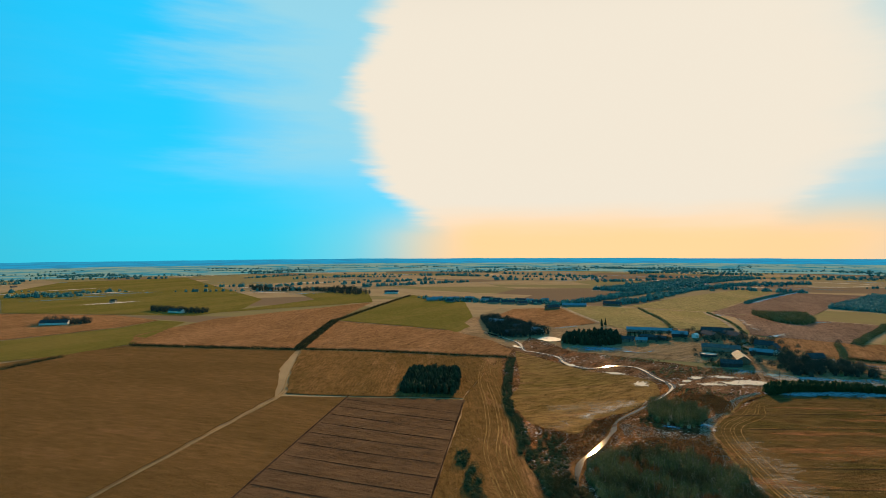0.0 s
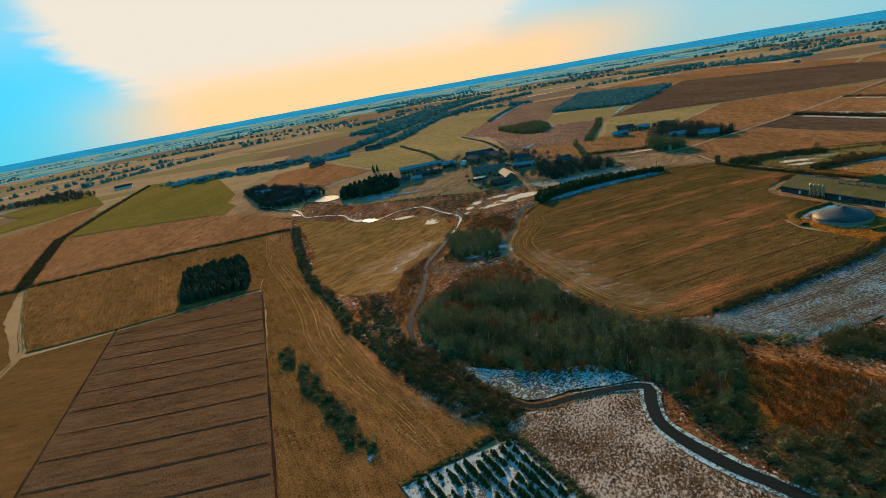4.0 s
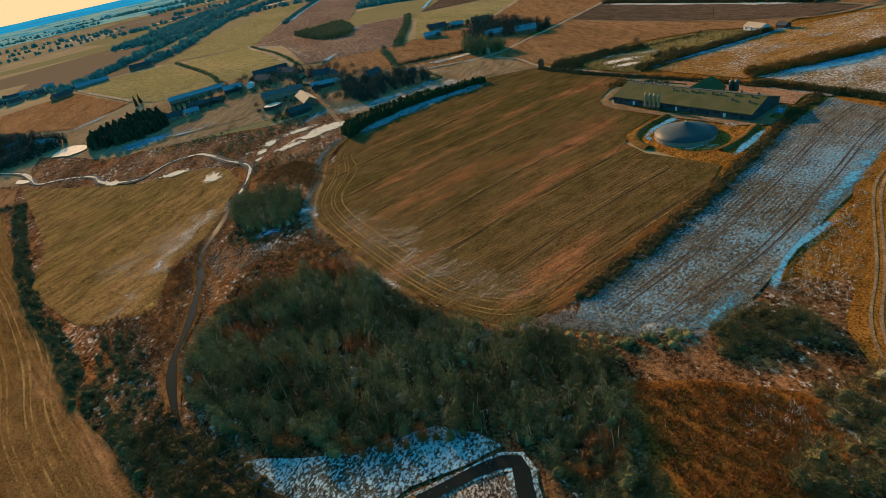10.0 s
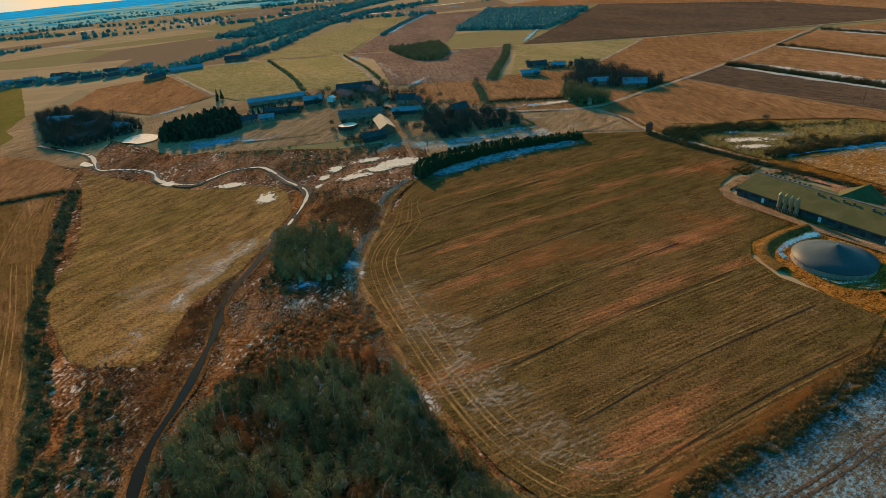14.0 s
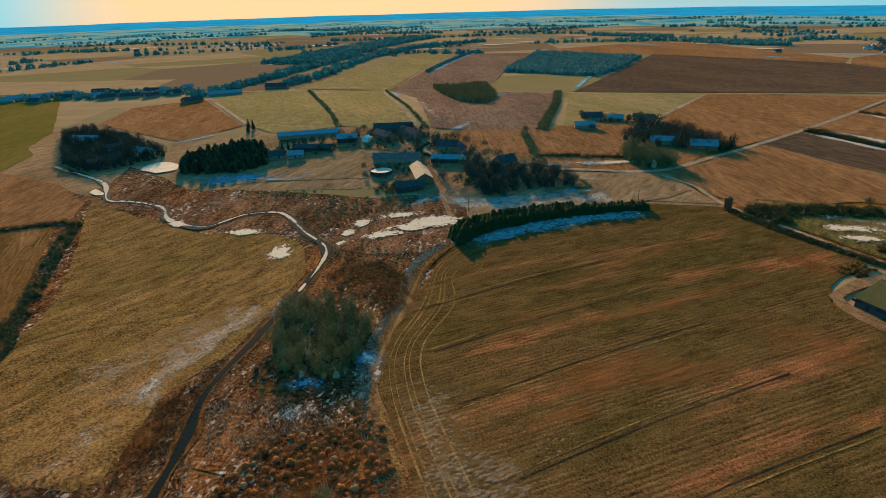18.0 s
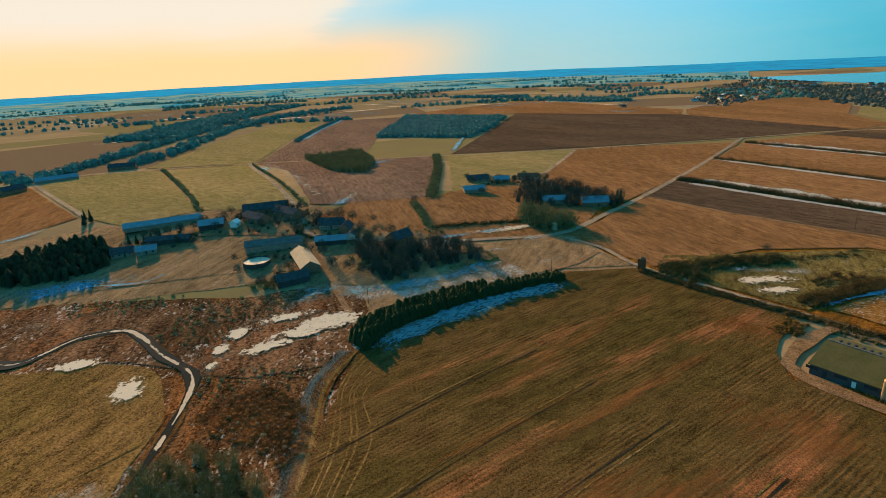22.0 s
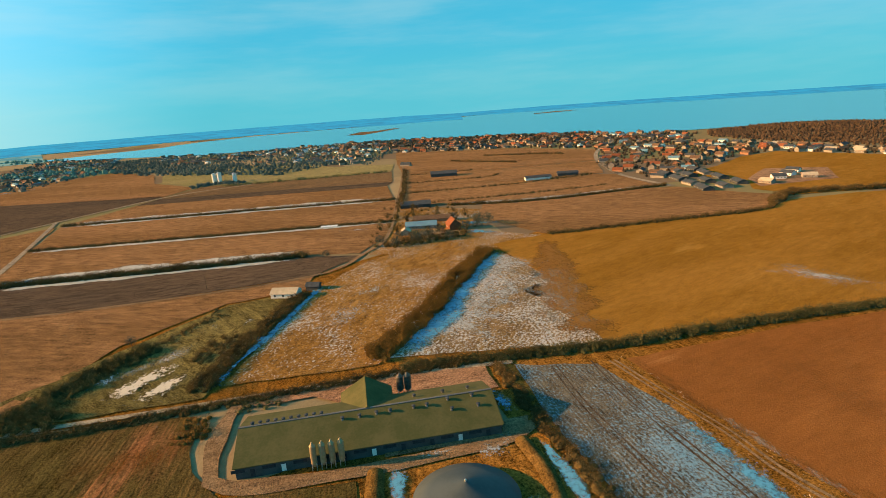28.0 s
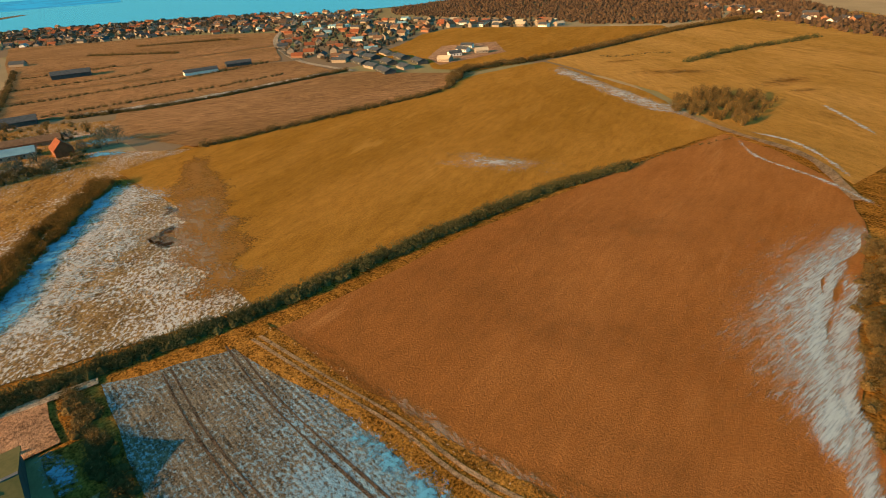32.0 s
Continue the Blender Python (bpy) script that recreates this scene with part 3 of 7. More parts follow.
def ridge(name, pts, width, height, mat, label):
    """A low earth bank with a rounded crest along a line."""
    line = smooth_line(pts, 2.5)
    v, f = [], []
    for i, (x, y) in enumerate(line):
        a, b = line[max(0, i - 1)], line[min(len(line) - 1, i + 1)]
        dx, dy = b[0] - a[0], b[1] - a[1]
        k = math.hypot(dx, dy) or 1
        for s, z in ((-1, 0), (-0.55, 0.72), (-0.2, 1), (0.2, 1), (0.55, 0.72), (1, 0)):
            px, py = x - s * dy / k * width / 2, y + s * dx / k * width / 2
            v.append((px, py, rise(px, py) + 0.1 + height * z * (1 + 0.25 * noise.noise((px * 0.3, py * 0.3, 2)))))
    for i in range(len(line) - 1):
        for j in range(5):
            q = 6 * i + j
            f.append((q + 6, q + 7, q + 1, q))
    return tagged(new(name, mesh_np(name, v, f, mat, True)), label, "bank", "", "structure")


# ---- plants ----
rng = np.random.default_rng(7)


def blades(n, spread, low, high, length, width, up=0.6, rnd=rng):
    """Loose thin triangles that fill a crown: corners (3n, 3)."""
    a, r = rnd.uniform(0, 2 * np.pi, n), np.sqrt(rnd.uniform(0, 1, n)) * spread
    t = rnd.uniform(0, 1, n)
    root = np.stack([r * np.cos(a), r * np.sin(a), low + (high - low) * t * (1 - 0.45 * (r / spread) ** 2)], 1)
    way = np.stack([np.cos(a) * (1 - up), np.sin(a) * (1 - up), np.full(n, up)], 1) + rnd.normal(0, 0.35, (n, 3))
    way /= np.linalg.norm(way, axis=1, keepdims=True)
    side = np.cross(way, rnd.normal(0, 1, (n, 3)))
    side /= np.linalg.norm(side, axis=1, keepdims=True)
    ln, w = length * rnd.uniform(0.6, 1.3, (n, 1)), width * rnd.uniform(0.6, 1.3, (n, 1))
    return np.stack([root - side * w / 2, root + side * w / 2, root + way * ln], 1).reshape(-1, 3)


def cone(points, radii, n=5):
    """Corners and triangles of a tapered limb through points."""
    v, f = [], []
    for p, r in zip(points, radii):
        for i in range(n):
            v.append((p[0] + r * math.cos(6.2832 * i / n), p[1] + r * math.sin(6.2832 * i / n), p[2]))
    for j in range(len(points) - 1):
        for i in range(n):
            a, b, c, d = j * n + i, j * n + (i + 1) % n, (j + 1) * n + (i + 1) % n, (j + 1) * n + i
            f += [(a, b, c), (a, c, d)]
    return np.array(v), np.array(f)


def joined(pieces):
    vs, fs, n = [], [], 0
    for v, f in pieces:
        vs.append(v)
        fs.append(np.asarray(f) + n)
        n += len(v)
    return np.concatenate(vs), np.concatenate(fs)


def loose(v):
    return v, np.arange(len(v)).reshape(-1, 3)


def bare_crown(tall, wide, n, width=0.12, rnd=rng):
    """Limbs and twigs of a leafless tree."""
    pieces = []
    for _ in range(7):
        a, r = rnd.uniform(0, 6.28), wide * rnd.uniform(0.35, 0.75)
        z0 = tall * rnd.uniform(0.25, 0.45)
        mid = (0.5 * r * math.cos(a), 0.5 * r * math.sin(a), z0 + tall * 0.22)
        pieces.append(cone([(0, 0, z0), mid, (r * math.cos(a + 0.2), r * math.sin(a + 0.2), tall * rnd.uniform(0.75, 0.95))], [0.03 * tall * 0.5, 0.012 * tall, 0.02], 4))
    pieces.append(loose(blades(n, wide, tall * 0.2, tall * 0.92, tall * 0.13, width, 0.6, rnd)))
    return joined(pieces)


def spruce_crown(tall, wide, layers=11, n=11, rnd=rng, taper=0.85):
    """Drooping whorls of needle branches, wide below and pointed above."""
    vs = []
    for j in range(layers):
        t = j / layers
        z, r = tall * (0.1 + 0.86 * t), wide * (1 - t) ** taper + 0.15
        for i in range(n):
            a = 6.2832 * (i + rnd.uniform(-0.3, 0.3)) / n + j
            k = r * rnd.uniform(0.75, 1.15)
            tip = np.array([k * math.cos(a), k * math.sin(a), z - 0.28 * k])
            s = np.array([-math.sin(a), math.cos(a), 0]) * k * 0.36
            root = np.array([0, 0, z + tall * 0.09])
            mid = np.array([0.55 * k * math.cos(a), 0.55 * k * math.sin(a), z + 0.02 * k])
            vs += [root, mid - s, mid + s, mid - s, tip, mid + s]
    vs += [np.array([0.12, 0, tall * 0.9]), np.array([-0.12, 0.05, tall * 0.9]), np.array([0, 0, tall * 1.04])]
    return loose(np.array(vs))


def in_poly(x, y, poly):
    c, j = False, len(poly) - 1
    for i in range(len(poly)):
        (xi, yi), (xj, yj) = poly[i], poly[j]
        if (yi > y) != (yj > y) and x < (xj - xi) * (y - yi) / (yj - yi) + xi:
            c = not c
        j = i
    return c


def scattered(poly, gap, rnd, jitter=0.45):
    xs, ys = [p[0] for p in poly], [p[1] for p in poly]
    out = []
    for i in range(int((max(xs) - min(xs)) / gap) + 2):
        for j in range(int((max(ys) - min(ys)) / gap) + 2):
            x = min(xs) + (i + 0.5 * (j % 2) + rnd.uniform(-jitter, jitter)) * gap
            y = min(ys) + (j + rnd.uniform(-jitter, jitter)) * gap
            if in_poly(x, y, poly):
                out.append((x, y))
    return out


def along(pts, gap, width, rnd):
    line = smooth_line(pts, gap)
    out = []
    for (x0, y0), (x1, y1) in zip(line, line[1:]):
        d = math.hypot(x1 - x0, y1 - y0) or 1
        for _ in range(max(1, round(width / gap))):
            s, t = rnd.uniform(-0.5, 0.5) * width, rnd.uniform(0, 1)
            out.append((x0 + (x1 - x0) * t - (y1 - y0) / d * s, y0 + (y1 - y0) * t + (x1 - x0) / d * s))
    return out


def planted(name, spots, kinds, mat, scale=(0.75, 1.25), label="", category="", kind="stuff", rnd=rng, squash=1.0, sink=0.1):
    """Many plants of a few shapes as one mesh."""
    vs, fs, n = [], [], 0
    for x, y in spots:
        v, f = kinds[int(rnd.integers(len(kinds)))]
        a, k = rnd.uniform(0, 6.2832), rnd.uniform(*scale)
        ca, sa = math.cos(a) * k, math.sin(a) * k
        vs.append(np.stack([x + v[:, 0] * ca - v[:, 1] * sa, y + v[:, 0] * sa + v[:, 1] * ca, v[:, 2] * k * squash * rnd.uniform(0.85, 1.15) + rise(x, y) - sink], 1))
        fs.append(f + n)
        n += len(v)
    return tagged(new(name, mesh_np(name, np.concatenate(vs), np.concatenate(fs), mat)), label, category, "", kind)


def core(tall, wide, rnd, rough=0.25):
    """Dense dark heart of a shrub or crown: an uneven dome."""
    v, f, n, rings = [], [], 7, 4
    for j in range(rings):
        t = j / rings
        r, z = wide * math.sqrt(1 - t * t), tall * t
        for i in range(n):
            k = 1 + rnd.uniform(-rough, rough)
            v.append((r * k * math.cos(6.2832 * i / n), r * k * math.sin(6.2832 * i / n), z * (1 + rnd.uniform(-0.1, 0.1))))
    v.append((0, 0, tall))
    for j in range(rings - 1):
        for i in range(n):
            a, b, c, d = j * n + i, j * n + (i + 1) % n, (j + 1) * n + (i + 1) % n, (j + 1) * n + i
            f += [(a, b, c), (a, c, d)]
    for i in range(n):
        f.append(((rings - 1) * n + i, (rings - 1) * n + (i + 1) % n, len(v) - 1))
    return np.array(v, float), np.array(f)


def trunk_and_crown(tall, wide, n, rnd=rng):
    t = cone([(0, 0, -0.2), (0.05, 0.03, tall * 0.3), (0, 0, tall * 0.7)], [0.022 * tall, 0.017 * tall, 0.004 * tall], 6)
    return joined([t, bare_crown(tall, wide, n, rnd=rnd)])


BUSHES = [joined([core(1.2, 1.2, rng), loose(blades(150, 1.7, 0.2, 2.4, 0.6, 0.11, 0.55))]) for _ in range(5)]
SCRUB = [joined([core(2.0, 1.4, rng, 0.4), loose(blades(360, 2.3, 0.3, 4.0, 0.7, 0.12, 0.55))]) for _ in range(6)]
FINE_SCRUB = [joined([core(1.5, 1.3, rng, 0.35), loose(blades(900, 2.3, 0.2, 3.8, 0.6, 0.085, 0.5))]) for _ in range(6)]
WOODLAND = [joined([core(3.0, 1.2, rng, 0.4), cone([(0, 0, -0.2), (0.05, 0.03, 2.2), (0, 0, 5.2)], [0.13, 0.1, 0.03], 5), loose(blades(520, 2.0, 0.8, 6.2, 0.7, 0.1, 0.6))]) for _ in range(8)]
TREES = [joined([core(4.6, 1.7, rng, 0.45), trunk_and_crown(10.0, 3.6, 800)]) for _ in range(6)]
FAR_TREES = [joined([core(5.4, 3.2, rng, 0.35), loose(blades(46, 3.7, 1.5, 6.5, 1.6, 0.5))]) for _ in range(5)]
ROUND_PINES = [joined([cone([(0, 0, -0.2), (0, 0, 5)], [0.25, 0.18], 5), core(10.5, 2.9, rng, 0.3), loose(blades(170, 3.0, 1.5, 10.5, 1.5, 0.4, 0.5))]) for _ in range(4)]


def hedge(pts, width=3.0, gap=1.6, shapes=None, mat=None, scale=(0.7, 1.2), label="bare brown hedgerow between fields", name="hedge"):
    label = label if len(label.split()) > 3 else label + " between the plots"
    spots = along(pts, gap, width, rng)
    e = tagged(new(name), label, "hedge")
    n = max(10, len(spots) // 40)
    for i in range(0, len(spots), n):
        planted("bush", spots[i:i + n], shapes or BUSHES, mat or HEDGE, scale, kind="").parent = e
    return e


def tree_thing(crown, tall, mat, name, label, radius=0.018):
    """A single tree: trunk and crown under one empty."""
    e = new(name)
    t = cone([(0, 0, -0.3), (0.04, 0.02, tall * 0.35), (0, 0, tall * 0.8)], [radius * tall, radius * 0.75 * tall, 0.03], 7)
    for nm, (v, f), m in (("trunk", t, BARK), ("crown", crown, mat)):
        new(nm, mesh_np(nm, v, f, m)).parent = e
    return tagged(e, label, "tree")


def plant_tree(proto, x, y, k=1.0, group=""):
    e = copy_thing(proto, pose(x, y, rise(x, y), 0, 0, float(rng.uniform(0, 360))) @ Matrix.Scale(k, 4))
    e.scale = (k, k, k * float(rng.uniform(0.9, 1.1)))
    return tagged(e, group=group)


def discard(e):
    for o in (*e.children_recursive, e):
        bd.objects.remove(o)

# ---- ground ----
def ground_material():
    """Land between the nearer fields: a far patchwork of brown, straw and green plots."""
    m, n, b = material("open_land", 1.0)
    b.inputs["Specular IOR Level"].default_value = 0.0
    v = n.coord(18, (1, 1.7, 1))
    cells = n.tree.nodes.new("ShaderNodeTexVoronoi")
    cells.inputs["Scale"].default_value = 0.0035
    cells.inputs["Randomness"].default_value = 0.8
    n.link(v, cells.inputs["Vector"])
    s = n.tree.nodes.new("ShaderNodeSeparateColor")
    n.link(cells.outputs["Color"], s.inputs[0])
    # Plot tones are paled and greyed, haze put into the colour.
    col = n.mix(n.ramp(s.outputs[0], 0.25, 0.35), (0.24, 0.185, 0.11), (0.31, 0.225, 0.13))
    col = n.mix(n.ramp(s.outputs[1], 0.62, 0.66), col, (0.2, 0.17, 0.08))
    col = n.mix(n.ramp(s.outputs[2], 0.8, 0.84), col, (0.17, 0.12, 0.08))
    col = n.mix(n.ramp(n.noise(v, 0.02, 4), 0.35, 0.7, 0.0, 0.4), col, (0.18, 0.125, 0.075))
    col = n.mix(1.0, col, n.math("ADD", n.math("MULTIPLY", n.noise(v, 0.7, 4, 0.7), 0.7), 0.82), "MULTIPLY")
    n.link(col, b.inputs["Base Color"])
    bump(n, b, n.noise(v, 0.9, 3), 0.4, 0.3)
    return m


def axis_lines(inner0, inner1, step, far):
    out = [inner0 + step * i for i in range(int((inner1 - inner0) / step) + 1)]
    lo, hi, k = out[0], out[-1], step
    while lo > -far or hi < far:
        k *= 1.35
        lo, hi = max(-far, lo - k), min(far, hi + k)
        out = [lo, *out, hi]
    return sorted(set(out))


gx, gy = axis_lines(-600, 900, 25, 4850), axis_lines(-300, 1200, 25, 4850)
X, Y = np.meshgrid(gx, gy, indexing="ij")
gv = np.stack([X.ravel(), Y.ravel(), rise_np(X, Y).ravel() - 0.3], 1)
ny = len(gy)
inside = np.hypot(gv[:, 0] - 100, gv[:, 1] - 200) < 4640
gf = [(i * ny + j, (i + 1) * ny + j, (i + 1) * ny + j + 1, i * ny + j + 1) for i in range(len(gx) - 1) for j in range(ny - 1) if inside[i * ny + j] and inside[(i + 1) * ny + j + 1]]
tagged(new("ground", mesh_np("ground", gv, gf, ground_material(), True)), "open winter farmland reaching to the horizon", "ground", "", "structure")


def ring_land(name, az0, az1, r0, r1, z0, z1, mat, rough=6.0, label="blue hazy land at the horizon"):
    v, f, n = [], [], 160
    for i in range(n + 1):
        a = radians(az0 + (az1 - az0) * i / n)
        k = noise.noise((a * 9, z1, 2.2)) + 0.5 * noise.noise((a * 31, z1, 5.2))
        q = max(0.0, min(1.0, i / 20, (n - i) / 20)) 
        z1q = z0 + (z1 - z0) * q
        for r, z in ((r0 * (1 + 0.03 * k), z0), ((r0 + r1) / 2, z0 + (z1q - z0) * 0.6 + rough * 0.5 * k * q), (r1, z1q + rough * k * q), (r1 + 20, -20)):
            v.append((100 + r * math.sin(a), 200 + r * math.cos(a), z))
    for i in range(n):
        for j in range(3):
            q = 4 * i + j
            f.append((q, q + 4, q + 5, q + 1))
    tagged(new(name, mesh_np(name, v, f, mat, True)), label, "", "", "structure")


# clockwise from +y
ring_land("backdrop", -180, 64, 2250, 3400, 0.25, 7.0, HAZE_LAND_NEAR, 2.5, "wooded land far off with painted blue haze")
ring_land("backdrop", -180, 70, 3000, 4700, 2.0, 14.0, HAZE_LAND, 5.0)
ring_land("backdrop", 58, 101, 3060, 4700, 0.6, 9.0, HAZE_LAND, 2.0)
ring_land("backdrop", 100, 180, 3680, 4700, 0.8, 9.0, HAZE_LAND, 1.2)

# bay with its shore
SHORE = [(2250, 1280), (2020, 1000), (1890, 780), (1806, 633), (1796, 500), (1815, 360), (1805, 235), (1750, 100), (1672, -37), (1585, -190), (1425, -322), (1305, -385), (1252, -455), (1170, -585), (1130, -690), (1000, -800), (820, -860), (640, -960), (470, -1150), (300, -1700), (200, -4300)]
OUTER = [(2500, -4300), (4300, -3000), (4450, -1700), (4250, -1050), (3876, -856), (3470, -367), (3215, -31), (3111, 366), (3022, 705), (2797, 864), (2516, 964), (2380, 1120)]
lay("water", SHORE + OUTER, BAY, 0.35, 400, by=25.0, label="pale blue bay beyond the town", category="water")
for spit in ([(2300, 235), (2240, 168), (2420, 80), (2600, 0), (2620, 25), (2480, 120), (2500, 180)], [(3050, -760), (3150, -800), (3260, -990), (3130, -1040), (3080, -900)], [(2960, 960), (2850, 820), (2900, 800), (3040, 960)]):
    lay("sandbank", spit, GREY_EARTH, 0.6, 300, by=12, label="low brown sandbank in the bay", category="sandbank")

# ---- fields ----
FIELD = 0.15


def field(poly, mat, label, rounded=False, dz=FIELD):
    return lay("field", poly, mat, dz, 25, rounded, label=label, category="field")


field([(188, 396), (152, 356), (132, 331), (124, 306), (121, 268), (119, 233), (121, 208), (128, 188), (150, 181), (183, 184), (221, 186), (250, 193), (247, 226), (252, 240), (263, 248), (286, 248), (289, 284), (302, 293), (333, 299), (336.5, 372), (297, 399), (235, 398)], EARTH, "large brown stubble field with pale drill rows")
field([(150, 180), (142, 176), (149, 156), (162, 147), (179, 145), (202, 146), (242, 148), (299, 150), (326, 156), (336, 190), (300, 190), (252, 186)], FROST, "frosted plough field behind the barn")
field([(328, 153), (300, 149), (255, 143), (209, 125), (186, 115), (176, 101), (210, 92), (221, 80), (236, 33), (246, -5), (262, -40), (300, -68), (326, -76), (333, -5), (334, 78)], RED_EARTH, "bare red-brown field with frosted rim")
field([(506, 152), (517, 110), (516, 20), (516, -56), (538, -100), (538, -150), (533, -182), (506, -174), (405, -134), (327, -78), (337, -12), (343, 99), (343, 150), (372, 152), (412, 142)], STRAW, "wide straw-coloured grass field")
field([(356, 234), (390, 212), (488, 161), (474, 150), (412, 132), (372, 140), (342, 146), (350, 190)], FROST_HEAVY, "half-frosted corner of a field", dz=0.11)
field([(352, 238), (352, 295), (455, 266), (500, 236), (520, 205), (498, 160)], FROST_LIGHT, "straw field with frost patches")
field([(345, 300), (341, 366), (360, 375), (400, 345), (445, 310), (452, 272)], ROUGH_GREEN, "rough plot with bushes round a hut")
field([(343, 370), (350, 430), (438, 452), (463, 455), (466, 363), (480, 269), (455, 272), (447, 312), (405, 348)], ORANGE_EARTH, "brown field with thin frost streaks")
field([(463, 457), (535, 475), (530, 276), (516, 239), (482, 267), (467, 363)], DARK_PLOUGH, "dark freshly ploughed strip")
field([(540, 476), (648, 505), (616, 206), (570, 216), (522, 240), (534, 276)], ORANGE_EARTH, "brown strip field with hedges")
field([(652, 506), (763, 532), (728, 197), (690, 200), (620, 206)], ORANGE_EARTH, "golden-brown grass strip")
field([(767, 533), (868, 497), (852, 320), (832, 197), (732, 197)], ORANGE_EARTH, "brown strip field towards the town")
field([(870, 497), (912, 484), (890, 320), (868, 187), (834, 197)], DARK_PLOUGH, "dark strip field far off")
field([(914, 484), (1010, 452), (990, 300), (984, 178), (870, 187)], GREY_EARTH, "red-brown strip field at the edge of town")
field([(1015, 450), (1120, 540), (1260, 580), (1330, 470), (1280, 360), (1130, 262), (1090, 165), (990, 178), (994, 300)], OLIVE, "dull olive paddocks at the edge of town")
field([(1010, 462), (930, 482), (1012, 752), (1090, 800), (1260, 830), (1420, 720), (1280, 600), (1120, 552)], ORANGE_EARTH, "brown field north of the town")
field([(440, 458), (545, 482), (765, 536), (620, 655), (465, 564), (446, 523)], ORANGE_EARTH, "brown field beside the lane")
field([(483, 728), (612, 653), (462, 565), (420, 570), (358, 556)], OLIVE, "olive field behind a farm")
field([(495, 738), (744, 586), (940, 480), (1010, 758), (896, 1050), (852, 1016)], DARK_PLOUGH, "wide dark brown field")
field([(805, 1270), (1174, 1298), (1087, 803), (1012, 762), (900, 1052), (760, 1225)], ORANGE_EARTH, "orange field far off")
field([(306, 864), (306, 765), (256, 590), (275, 575), (334, 553), (472, 738), (400, 778)], PLUM, "ploughed field with snow in its furrows")
field([(312, 872), (420, 1040), (600, 1300), (740, 1220), (574, 1032), (400, 785)], PLUM, "brown field beyond the road")
field([(205, 960), (332, 1135), (543, 1372), (600, 1320), (420, 1050), (306, 872)], OLIVE, "olive field far off")
field([(219, 925), (300, 866), (252, 600), (224, 607), (194, 640)], OLIVE, "dull green field with snow spots")
field([(98, 935), (160, 966), (216, 926), (190, 642), (143, 652), (123, 715)], OLIVE, "olive meadow")
field([(-10, 820), (14, 912), (92, 934), (120, 715), (66, 690)], ORANGE_EARTH, "orange-brown field at the hamlet")
field([(-78, 690), (-57, 645), (-10, 606), (16, 570), (34, 640), (10, 760), (-10, 822), (-48, 800)], PADDOCK, "mottled brown grass beside the pond farms", dz=-0.05)
field([(-85, 746), (-54, 745), (-42, 707), (-57, 651), (-75, 690)], GREEN, "small green field")
field([(-230, 742), (-205, 1170), (-84, 1080), (-45, 800), (-60, 672)], GREEN, "bright green winter wheat field")
field([(-200, 528), (-232, 735), (-64, 670), (-10, 612), (12, 563), (8, 530)], ORANGE_EARTH, "orange-brown field behind a hedge")
field([(-205, 525), (-236, 737), (-250, 1005), (-416, 745), (-430, 590), (-395, 530)], ORANGE_EARTH, "long brown field")
field([(-250, 1010), (-334, 1280), (-467, 1189), (-380, 1050), (-455, 820)], GREEN, "green field far off")
field([(-450, 430), (-555, 531), (-490, 645), (-487, 715), (-440, 707), (-393, 530), (-415, 465)], GREEN, "green strip of winter wheat")
field([(-800, 770), (-600, 772), (-490, 720), (-495, 650), (-560, 536), (-720, 560)], ORANGE_EARTH, "orange-brown strip beside green wheat")
field([(-1386, 1552), (-1143, 1829), (-490, 1049), (-440, 866), (-470, 775), (-600, 780), (-802, 778), (-1174, 1135)], GREEN, "wide dull green field far off")
field([(-160, 185), (-150, 350), (-185, 440), (-203, 520), (-391, 523), (-440, 425), (-420, 200), (-380, -100), (-180, -80)], EARTH_W, "large smooth brown field")
field([(-157, 186), (-146, 352), (-100, 358), (-24, 372), (-19, 160), (10, 148), (20, -100), (-175, -80)], EARTH_W, "brown grass field beside a track", dz=0.1)
field([(-102, 356), (-20, 370), (-20, 120), (-100, 100)], PLOUGH, "dark plough plot with straight furrow lines", dz=0.25)
field([(-198, 522), (-175, 440), (-146, 360), (-100, 362), (-22, 376), (-10, 470), (2, 528)], EARTH_TRACKED, "brown field with wheel tracks", dz=0.2)
field([(-22, 372), (-10, 470), (3, 528), (4, 440), (18, 310), (18, 268), (26, 222), (30, 195), (45, 166), (44, 156), (14, 151), (8, 172), (-12, 270)], EARTH_TRACKED, "narrow brown field with wheel tracks")
field([(16, 563), (19, 432), (13, 398), (13, 369), (25, 322), (37, 311), (51, 306), (65, 340), (83, 352), (105, 385), (122, 414), (118, 453), (79, 480), (50, 517)], PASTURE, "olive pasture beside the brook", True)
field([(-19.5, 374), (-11, 270), (10, 170), (14, 148), (12, 100), (-19, 100)], EARTH_TRACKED, "brown strip beside the dark plough plot", dz=0.12)
field([(25, 322), (37, 311), (51, 306), (66, 343), (73, 335), (58, 292), (46, 262), (38, 225), (44, 195), (30, 215), (22, 268)], MARSH, "brown marsh with frosted tussocks", True, 0.1)
field([(122, 414), (140, 405), (150, 362), (133, 331), (124, 306), (118, 262), (100, 290), (80, 295), (70, 312), (84, 346), (110, 384)], MARSH, "rusty marsh with frosted tussocks", True, 0.1)
field([(118, 455), (135, 430), (150, 410), (186, 396), (205, 430), (200, 465), (150, 490), (70, 560), (30, 600), (15, 566), (52, 522), (80, 490)], UPPER_MARSH, "brown marsh between brook and hamlet", True, 0.1)
